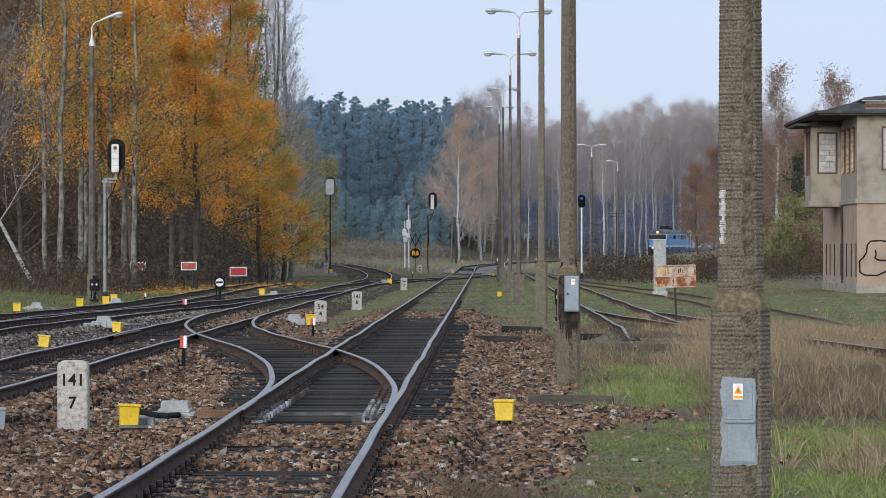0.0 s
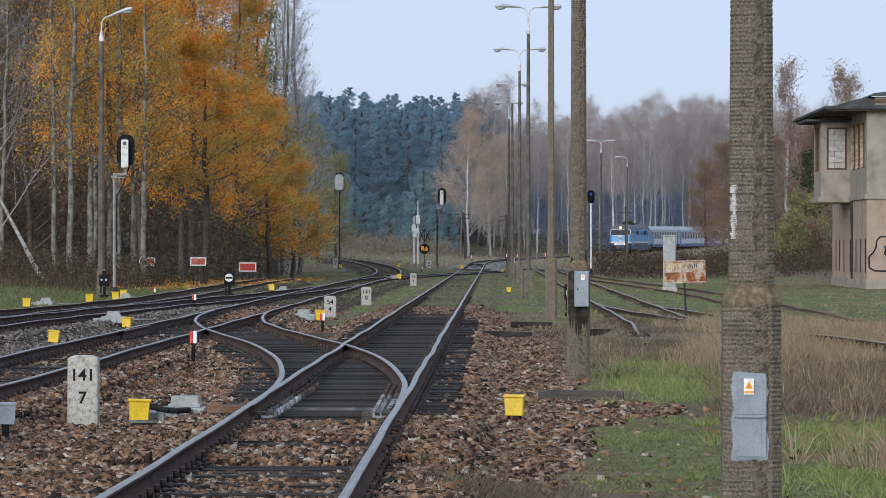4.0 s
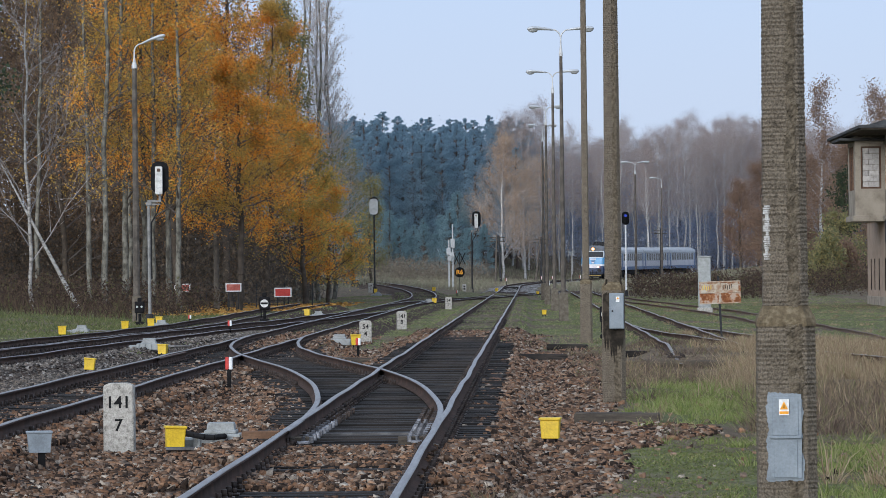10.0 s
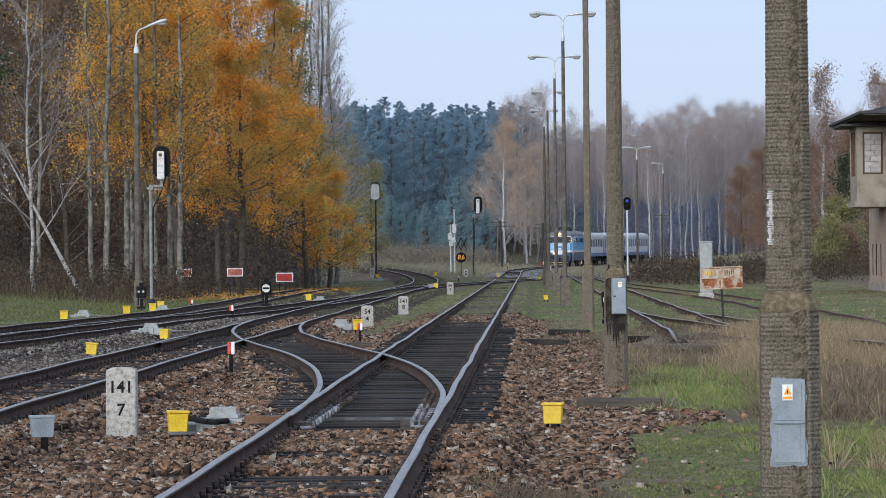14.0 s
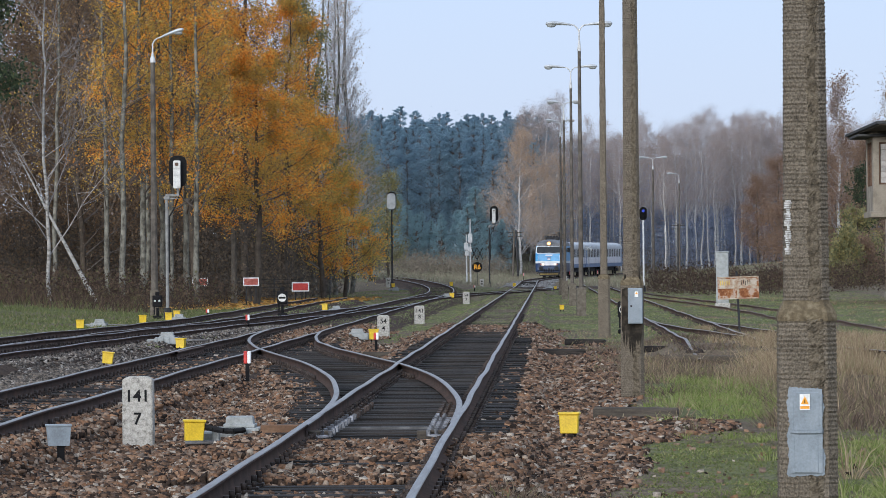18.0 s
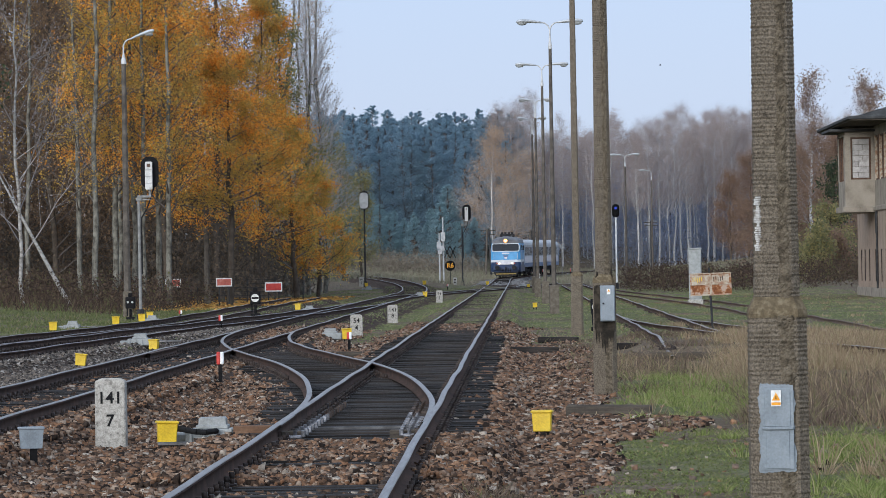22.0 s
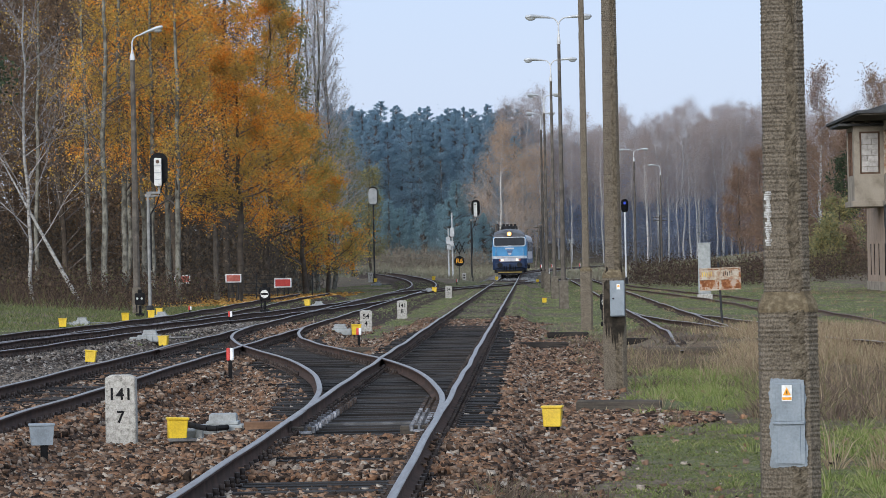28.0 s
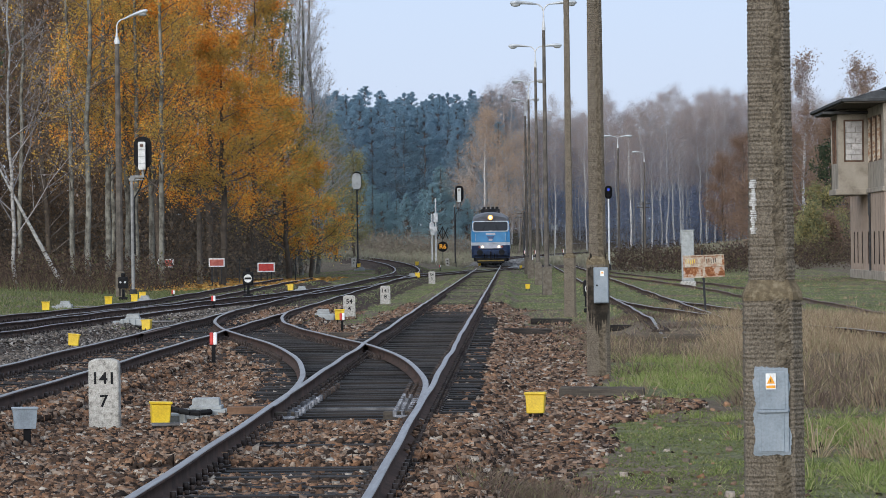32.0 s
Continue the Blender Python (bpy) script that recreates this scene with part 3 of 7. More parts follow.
def sweep(name, outline, fx, fz, y0, y1, material, parent, side, seed, rough=1.0, drop=0.0):
    """A bar of that outline along a track, at the given offset from its centre line, a little wavy as old track is."""
    y = np.arange(y0, y1 + 0.01, 0.8 if y0 < 130 else 2.0)
    cx = fx(y)
    dx = np.gradient(cx, y)
    wx = rough * (0.010 * np.sin(y * 0.37 + seed) + 0.008 * np.sin(y * 0.83 + 2 * seed) + 0.006 * np.sin(y * 0.13 + 3 * seed))
    wz = rough * (0.008 * np.sin(y * 0.29 + 5 * seed) + 0.007 * np.sin(y * 0.71 + seed))
    n = 1 / np.sqrt(1 + dx ** 2)
    px, py, pz = cx + (side + wx) * n, y - (side + wx) * n * dx, fz(y) - 0.149 + wz - drop
    o = np.array(outline)
    k, m = len(o), len(y)
    v = np.stack([px[:, None] + o[:, 0] * n[:, None], py[:, None] - o[:, 0] * (n * dx)[:, None], pz[:, None] + o[:, 1]], -1)
    a = np.arange(m - 1)[:, None] * k + np.arange(k)
    c = np.arange(m - 1)[:, None] * k + (np.arange(k) + 1) % k
    f = np.stack([a, c, c + k, a + k], -1).reshape(-1, 4)
    return arrays(name, v.reshape(-1, 3), f, material, parent)


def track(name, label, fx, fz, y0, y1, seed, shiny=True, parent=None, sides=(-0.7525, 0.7525), drop=0.0, rough=1.0):
    t = parent or thing(name, pose(0, 0, 0), label, "railway track", kind="structure")
    for k, s in enumerate(sides):
        r = sweep("rail", FOOT, fx, fz, y0, y1, "rail_side" if shiny else "rail_rusty", t, s, seed + k, rough, drop)
        sweep("rail_head", HEAD, fx, fz, y0, y1, ("rail_rusty", "rail_top", "rail_dull")[int(shiny)], r, s, seed + k, rough, drop)
    return t


main_track = track("main_track", "main line with polished rail heads and dark timber sleepers in ballast", main_x, main_z, -25, 720, 1.0, rough=0.65)
second_track = track("second_track", "second line beside the main one, bending away onto a branch", second_x, second_z, -25, 420, 4.0, rough=0.65)
crossover = track("crossover", "crossover with curved rails between two parallel lines", cross_x, level_z, 43.5, 112, 7.0, rough=0.6, drop=0.004, sides=(-0.74, 0.74))
third_track = track("third_track", "siding that joins the second line", third_x, level_z, 60, 192, 10.0, drop=0.005)
fourth_track = track("fourth_track", "dead-end siding with dull rails beside the wood", fourth_x, level_z, 85, 224, 13.0, 2)
link_track = track("link_track", "connecting track that cuts across the main line", link_x, level_z, 207, 350, 16.0, drop=0.006)
right_track = track("right_track", "worn siding with wavy rails in grass", right_x, lambda y: level_z(y) - 0.22 * (1 - ease(83, 92, y)), 82, 352, 19.0, 2, rough=0.8)
spur_track = track("spur_track", "rusty siding half sunk in dry grass", spur_x, level_z, 72, 126, 22.0, 2, rough=0.9, drop=0.02)
far_track = track("far_right_track", "old rusty track half hidden in weeds", far_right_x, lambda y: level_z(y) - 0.21, 70, 290, 25.0, False, rough=1.0)

# ---- sleepers and fastenings ----
SLEEPER = bmesh.new()
box(SLEEPER, 0, 0, 0, 1, 0.25, 0.16, bevel=0.012)
sleeper_mesh = bpy.data.meshes.new("sleeper")
SLEEPER.to_mesh(sleeper_mesh)
SLEEPER.free()
sleeper_old_mesh = sleeper_mesh.copy()
sleeper_mesh.materials.append(MATS["sleeper"])
sleeper_old_mesh.materials.append(MATS["sleeper_old"])
CUBE = np.array([(x, y, z) for x in (-0.5, 0.5) for y in (-0.5, 0.5) for z in (-0.5, 0.5)])
CUBE_F = np.array([(0, 1, 3, 2), (4, 6, 7, 5), (0, 4, 5, 1), (2, 3, 7, 6), (0, 2, 6, 4), (1, 5, 7, 3)])


def blocks(name, centres, sizes, material, parent=None):
    """Many plain blocks joined into one mesh: small iron or timber pieces."""
    c, s = np.asarray(centres, float), np.broadcast_to(np.asarray(sizes, float), (len(centres), 3))
    v = c[:, None] + CUBE[None] * s[:, None]
    f = CUBE_F[None] + 8 * np.arange(len(c))[:, None, None]
    return tagged(arrays(name, v.reshape(-1, 3), f.reshape(-1, 4), material, parent), kind="stuff")


rnd = random.Random(5)


def sleepers(parent, fx, fz, y0, y1, count, pitch=0.6, mesh=None, ends=None, sink=0.0):
    """Sleepers one by one up to that count, those farther off joined."""
    y, k, far, irons = y0, 0, [], []
    while y < y1:
        x, z = float(fx(y)), float(fz(y))
        a, e = ends(y) if ends else (x - 1.3, x + 1.3)
        a, e, yy = a + rnd.uniform(-0.06, 0.06), e + rnd.uniform(-0.06, 0.06), y + rnd.uniform(-0.05, 0.05)
        zz = z - 0.165 - 0.08 - sink + rnd.uniform(-0.012, 0.012)
        if k < count:
            s = new("sleeper", mesh or sleeper_mesh)
            s.parent = parent
            s.matrix_basis = Matrix.LocRotScale(((a + e) / 2, yy, zz), Euler((0, 0, rnd.uniform(-0.012, 0.012))), (e - a, 1, 1))
        else:
            far.append(((a + e) / 2, yy, zz, e - a))
        if y < 150:
            for side in (-0.7525, 0.7525):
                irons.append((x + side, yy, z - 0.157, 0.36, 0.15, 0.018))
                for o in (-0.10, 0.10):
                    irons.append((x + side + o, yy + rnd.uniform(-0.04, 0.0), z - 0.122, 0.042, 0.05, rnd.uniform(0.055, 0.08)))
                    irons.append((x + side + o * 1.45, yy + rnd.uniform(0.0, 0.06), z - 0.135, 0.032, 0.04, rnd.uniform(0.03, 0.055)))
        y += pitch
        k += 1
    if far:
        far = np.array(far)
        blocks("far_sleepers", far[:, :3], np.stack([far[:, 3], 0 * far[:, 0] + 0.25, 0 * far[:, 0] + 0.16], 1), "sleeper", parent)
    if irons:
        irons = np.array(irons)
        blocks("fastenings", irons[:, :3], irons[:, 3:], "fastening", parent)


def main_ends(y):
    return (min(float(cross_x(y)) - 1.25, MAIN_X - 1.3), MAIN_X + 1.3) if 40 < y < 66 else (MAIN_X - 1.3, MAIN_X + 1.3)


sleepers(main_track, main_x, main_z, -8, 420, 300, ends=main_ends)
sleepers(second_track, second_x, second_z, 40, 330, 200, ends=lambda y: (SECOND_X - 1.3, max(float(cross_x(y)) + 1.25, SECOND_X + 1.3)) if 92 < y < 118 else (float(second_x(y)) - 1.3, float(second_x(y)) + 1.3))
sleepers(crossover, cross_x, level_z, 66.3, 92, 60)
sleepers(third_track, third_x, level_z, 62, 165, 120)
sleepers(fourth_track, fourth_x, level_z, 86, 222, 150, mesh=sleeper_old_mesh)
sleepers(link_track, link_x, level_z, 225, 340, 120)
sleepers(right_track, right_x, level_z, 85, 340, 180, mesh=sleeper_old_mesh, sink=0.12)

# slide chairs and stretcher bars of the points on the main line
y, k = 43.6, 0
while y < 53:
    for side in (-1, 1):
        bm = bmesh.new()
        x0 = MAIN_X + side * (0.7525 - 0.16 - 0.006 * (y - 43.6))
        box(bm, x0, y, RAIL - 0.134, 0.17, 0.10, 0.03, bevel=0.005)
        box(bm, x0 - side * 0.10, y, RAIL - 0.105, 0.045, 0.09, 0.07, bevel=0.006)
        rod(bm, (x0 - side * 0.02, y, RAIL - 0.12), (x0 - side * 0.02, y, RAIL - 0.075), 0.022, n=6)
        part("slide_chair", bm, "steel_bright" if y < 49 else "fastening", crossover, "greasy steel slide chair")
    y += 0.6
for y in (43.0, 46.4):
    bm = bmesh.new()
    rod(bm, (MAIN_X - 1.9, y, RAIL - 0.16), (MAIN_X + 0.66, y, RAIL - 0.16), 0.02, n=6)
    part("stretcher_bar", bm, "steel", crossover)
for x0, y, L0 in ((MAIN_X + 0.55, 43.8, 0.36), (MAIN_X - 0.62, 43.9, 0.22)):
    bm = bmesh.new()
    box(bm, x0, y, RAIL - 0.13, L0, 0.16, 0.09, bevel=0.01)
    part("wooden_chock", bm, "timber_old", crossover, "pale wooden chock")
# check rails beside the crossings
for fx, ya, yb, off in ((second_x, 81.5, 88.0, -0.7525 + 0.11),):
    cr = sweep("check_rail", FOOT, fx, level_z, ya, yb, "rail_side", crossover, off, 30.0, 0.4)
    sweep("check_rail_head", HEAD, fx, level_z, ya, yb, "rail_rusty", cr, off, 30.0, 0.4)

# ---- concrete poles ----
def ribbed_shaft(bm, z0, z1, w0, w1, rib=0.026, deep=0.0035):
    """A square shaft with cut corners, ribbed all the way up by the boards of its mould."""
    n = max(2, int((z1 - z0) / (rib / 2)))
    rings, jr = [], random.Random(int(z1 * 1000))
    for i in range(n + 1):
        f = i / n
        w = (w0 + (w1 - w0) * f) / 2 - (deep * jr.uniform(0.35, 1.0) if i % 2 else deep * jr.uniform(0, 0.35))
        c = w * 0.34
        z = z0 + (z1 - z0) * f + jr.uniform(-0.08, 0.08) * rib
        rings.append([(w, -w + c, z), (w, w - c, z), (w - c, w, z), (-w + c, w, z), (-w, w - c, z), (-w, -w + c, z), (-w + c, -w, z), (w - c, -w, z)])
    loft(bm, rings)


def rough_strip(x0, h0, x1, h1, z0, z1, y0, y1):
    """A crumbling strip of coarse concrete with ragged edges on the front of a pole."""
    bm, jr, n, m = bmesh.new(), random.Random(int(z1 * 777)), max(8, int((z1 - z0) / 0.014)), 8
    rows = []
    for i in range(n + 1):
        f = i / n
        c, h, y = x0 + (x1 - x0) * f + 0.006 * math.sin(i * 0.17), h0 + (h1 - h0) * f + 0.006 * math.sin(i * 0.31), y0 + (y1 - y0) * f
        row = []
        for k in range(m + 1):
            u = 2 * k / m - 1
            rag = jr.uniform(-0.008, 0.008) if k in (0, m) else 0
            row.append(bm.verts.new((c + u * h + rag, y + (0.008 if k in (0, m) else jr.uniform(-0.004, 0.005)), z0 + (z1 - z0) * f)))
        rows.append(row)
    for a, b in zip(rows, rows[1:]):
        for k in range(m):
            bm.faces.new((a[k], a[k + 1], b[k + 1], b[k]))
    return bm


def concrete_pole(x, y, top, base_w, base_top, w_low, w_high, label, turn=0.0, ribs=True, group="concrete poles of the yard"):
    z = float(ground_z(x, y))
    p = thing("concrete_pole", pose(x, y, z, 0, 0, turn), label, "pole", group)
    bm = bmesh.new()
    ribbed_shaft(bm, -0.4, base_top - 0.02, base_w, base_w * 0.97, 0.028 if ribs else 0.3, 0.0075)
    part("footing", bm, "concrete_pole", p)
    bm = bmesh.new()
    a, b = base_w * 0.485, w_low / 2
    cut = lambda w, zz: [(w, -w * 0.66, zz), (w, w * 0.66, zz), (w * 0.66, w, zz), (-w * 0.66, w, zz), (-w, w * 0.66, zz), (-w, -w * 0.66, zz), (-w * 0.66, -w, zz), (w * 0.66, -w, zz)]
    loft(bm, [cut(w, zz) for w, zz in ((a, base_top - 0.022), (a * 1.005, base_top), (a * 0.97, base_top + 0.03), (a * 0.88, base_top + 0.062), (b * 1.02, base_top + 0.085), (b * 0.98, base_top + 0.10))])
    part("collar", bm, "concrete_lichen", p, "collar grown over with ochre lichen")
    bm = bmesh.new()
    ribbed_shaft(bm, base_top + 0.05, top, w_low, w_high, 0.026 if ribs else 0.4, 0.009)
    part("shaft", bm, "concrete_pole", p)
    if ribs:
        part("front_panel", rough_strip(0.04, 0.036, 0.03, 0.026, base_top + 0.09, top - 0.03, -w_low / 2 - 0.002, -w_high / 2 - 0.002), "concrete_dark", p, "rough crumbling strip down the front")
        part("footing_panel", rough_strip(0.045, 0.052, 0.048, 0.05, 0.05, base_top - 0.01, -base_w / 2 - 0.001, -base_w * 0.485 - 0.001), "concrete_dark", p, "rough strip with ochre lichen")
    return p


p1 = concrete_pole(1.52, 26.0, 6.2, 0.36, 1.56, 0.275, 0.205, "weathered ribbed concrete pole with a grey steel cabinet door")
bm = bmesh.new()
rs = random.Random(3)
ring = [(0.088, 0.625, 0, 1), (0.088, 1.145, -1, 0), (-0.124, 1.145, 0, -1), (-0.124, 0.625, 1, 0)]
jag, o = [], 0.0
for x0, z0, dx, dz in ring:
    n = 52 if dz else 22
    for k in range(n):
        f = k / n * (0.52 if dz else 0.212)
        o = max(-0.010, min(0.010, o * 0.8 + rs.gauss(0, 0.0035)))
        jag.append((x0 + dx * f + (o if dz else 0), z0 + dz * f + (0 if dz else o)))
prism(bm, jag, -0.1835, -0.175)
part("overspray", bm, "grey_paint", p1, "ragged edge of grey paint on the concrete")
bm = bmesh.new()
prism(bm, rounded(0.192, 0.495, 0.012, 2, -0.018, 0.885), -0.198, -0.17)
door = part("cabinet_door", bm, "grey_paint", p1, "grey painted steel cabinet cover, chipped round the edge")
for nm, z0, h, w in (("upper_panel", 1.005, 0.225, 0.155), ("lower_panel", 0.755, 0.225, 0.14)):
    bm = bmesh.new()
    box(bm, -0.018, -0.1985, z0, w, 0.008, h, bevel=0.003)
    part(nm, bm, "grey_paint", door)
bm = bmesh.new()
box(bm, -0.018, -0.205, 0.882, 0.186, 0.02, 0.016, bevel=0.003)
part("hinge_bar", bm, "grey_paint", door)
bm = bmesh.new()
box(bm, -0.026, -0.2095, 1.06, 0.060, 0.003, 0.095)
warn = part("warning_sign", bm, "white_paint", door, "white label with an orange warning triangle")
bm = bmesh.new()
prism(bm, [(-0.050, 1.047), (-0.002, 1.047), (-0.026, 1.095)], -0.2135, -0.2115)
part("triangle", bm, "orange_sign", warn)
bm = bmesh.new()
box(bm, -0.026, -0.2125, 1.028, 0.054, 0.002, 0.016)
part("caption_bar", bm, "orange_sign", warn)
bm = bmesh.new()
box(bm, -0.026, -0.2142, 1.065, 0.005, 0.001, 0.02)
part("bolt_sign", bm, "black_paint", warn)
bm = bmesh.new()
for k in range(25):
    z0, wide = 1.94 + 0.013 * k, rs.uniform(0.022, 0.036) * (0.45 if k % 8 in (3, 4) else 1)
    box(bm, rs.uniform(-0.004, 0.004), 0, 0, wide * 1.5, 0.008, rs.uniform(0.009, 0.0125), pose(-0.1105, -0.1105, z0, 0, 0, -45))
tagged(part("painted_mark", bm, "mark_worn", p1, "worn white painted figures"), kind="stuff")

p2 = concrete_pole(1.16, 61.0, 9.5, 0.335, 1.62, 0.245, 0.17, "weathered concrete pole with a grey steel box and dark drip stains")
bm = bmesh.new()
box(bm, 0.04, -0.235, 1.31, 0.205, 0.14, 0.50, bevel=0.008)
bx = part("switch_box", bm, "grey_paint", p2, "grey steel switch box")
bm = bmesh.new()
box(bm, 0.04, -0.310, 1.31, 0.185, 0.012, 0.475, bevel=0.003)
part("box_door", bm, "grey_paint", bx)
bm = bmesh.new()
box(bm, 0.055, -0.318, 1.475, 0.05, 0.004, 0.075)
part("warning_sign", bm, "white_paint", bx)
bm = bmesh.new()
prism(bm, [(0.033, 1.475), (0.077, 1.475), (0.055, 1.508)], -0.3225, -0.3205)
part("triangle", bm, "orange_sign", bx)
bm = bmesh.new()
rod(bm, (-0.02, -0.317, 1.31), (-0.02, -0.335, 1.31), 0.013, n=8)
part("lock", bm, "black_paint", bx)
worn("soot", (0.028, 0.024, 0.019), (0.012, 0.011, 0.009), (0.08, 0.066, 0.05), 7, 60, 0.95, bump=0.8, dist=0.01, spread=0.13)
bm = bmesh.new()
low = [(-0.148 + 0.0115 * k, 0.70 + 0.22 * abs(k - 12) / 12 + rs.uniform(-0.11, 0.09) + 0.09 * math.sin(k * 1.9)) for k in range(26)]
high = [(0.143 - 0.0115 * k, 1.575 + rs.uniform(-0.05, 0.012)) for k in range(26)]
prism(bm, low + high, -0.1735, -0.15)
for xa, xb in ((-0.122, -0.072), (0.088, 0.120)):
    tip = [(xb + (xa - xb) * k / 8, 1.80 + rs.uniform(-0.08, 0.08) - 0.05 * abs(k - 4)) for k in range(9)]
    prism(bm, [(xa, 1.69), (xb, 1.69)] + tip, -0.132, -0.10)
part("stain", bm, "soot", p2, "black streaks round and below the box")
concrete_pole(1.43, 112.0, 10.4, 0.325, 1.55, 0.19, 0.14, "tall bare concrete pole on a square footing", ribs=False)


# ---- lamp masts ----
def lamp_head(bm, x, z, s, w=0.95, tilt=0.04):
    """A long lamp head that starts at x and reaches outwards to side s."""
    rings = []
    for f, hw, hh, dz in ((0, 0.035, 0.03, 0), (0.18, 0.06, 0.05, 0.02), (0.45, 0.10, 0.065, 0.035), (0.75, 0.125, 0.085, 0.03), (0.95, 0.10, 0.07, 0.01), (1.0, 0.04, 0.03, 0)):
        c = Vector((x + s * f * w, 0, z + dz + tilt * f))
        rings.append([c + Vector((0, hw * math.cos(a), hh * math.sin(a))) for a in [radians(36 * k) for k in range(10)]])
    loft(bm, rings)


def lamp_mast(x, y, h, label, sides=(-1, 1), round_heads=True, width=0.17, group="double lamp masts", foot=True, tilt=0.04):
    z = float(ground_z(x, y))
    p = thing("lamp_mast", pose(x, y, z, 0, 0, rnd.uniform(-8, 8)), label, "street lamp", group)
    if foot:
        bm = bmesh.new()
        loft(bm, [[(s * w, -w, zz), (s * w, w, zz), (-s * w, w, zz), (-s * w, -w, zz)] for s, w, zz in ((1, 0.17, -0.4), (1, 0.165, 1.02), (1, 0.12, 1.06))])
        part("footing", bm, "concrete_foot", p)
    bm = bmesh.new()
    w0, w1 = width / 2, width * 0.36
    loft(bm, [[(w * math.cos(radians(45 * k + 22)), w * math.sin(radians(45 * k + 22)), zz) for k in range(8)] for w, zz in ((w0 * 1.15, -0.3), (w0, h * 0.4), (w1, h - 0.82))])
    part("mast", bm, "mast_dark", p)
    bm = bmesh.new()
    rings = [[(r * math.cos(radians(40 * k)), r * math.sin(radians(40 * k)), zz) for k in range(9)] for r, zz in ((w1 * 1.25, h - 0.85), (w1 * 1.1, h - 0.72), (0.032, h - 0.45), (0.028, h - 0.12))]
    loft(bm, rings)
    part("cap", bm, "cap_white", p, "white tapered pole cap")
    for s in sides:
        bm = bmesh.new()
        pts = [Vector((0, 0, h - 0.14)), Vector((s * 0.06, 0, h)), Vector((s * 0.17, 0, h + 0.10)), Vector((s * 0.30, 0, h + 0.13))]
        for a, b2 in zip(pts, pts[1:]):
            rod(bm, a, b2, 0.026, n=8)
        arm = part("arm", bm, "cap_white", p)
        bm = bmesh.new()
        lamp_head(bm, s * 0.28, h + 0.12, s, 0.95 if round_heads else 0.62, tilt)
        head = part("lamp_head", bm, "galvanised", p)
        bm = bmesh.new()
        c = Vector((s * (0.28 + (0.74 if round_heads else 0.42)), 0, h + 0.07 + tilt * 0.7))
        bmesh.ops.create_uvsphere(bm, u_segments=10, v_segments=6, radius=1, matrix=Matrix.Translation(c) @ Matrix.Diagonal((0.18, 0.09, 0.075, 1)))
        part("lens", bm, "grey_light", head, "milky lamp lens")
    return p


DOUBLE = "tall dark mast with a white cap and two grey lamp heads"
for x, y, h in ((1.21, 160, 10.6), (1.12, 201, 10.9), (0.93, 238, 10.68), (0.85, 273, 10.8)):
    lamp_mast(x, y, h, DOUBLE, round_heads=y < 220)
lamp_mast(8.9, 366, 10.7, "far mast with a white cap and two lamp heads", width=0.2)
lamp_mast(13.4, 442, 10.75, "far mast with a single lamp head", sides=(-1,), width=0.18)
lamp_mast(32.4, 700, 10.5, "far mast with a single lamp head", sides=(-1,), width=0.18)
lamp_mast(-15.5, 171, 10.85, "dark mast with white cap and one lamp head before woods", sides=(1,), width=0.26, tilt=0.32)
lamp_mast(-16.25, 225, 8.5, "dark mast on a thick concrete footing beside the wood", sides=(), width=0.28)


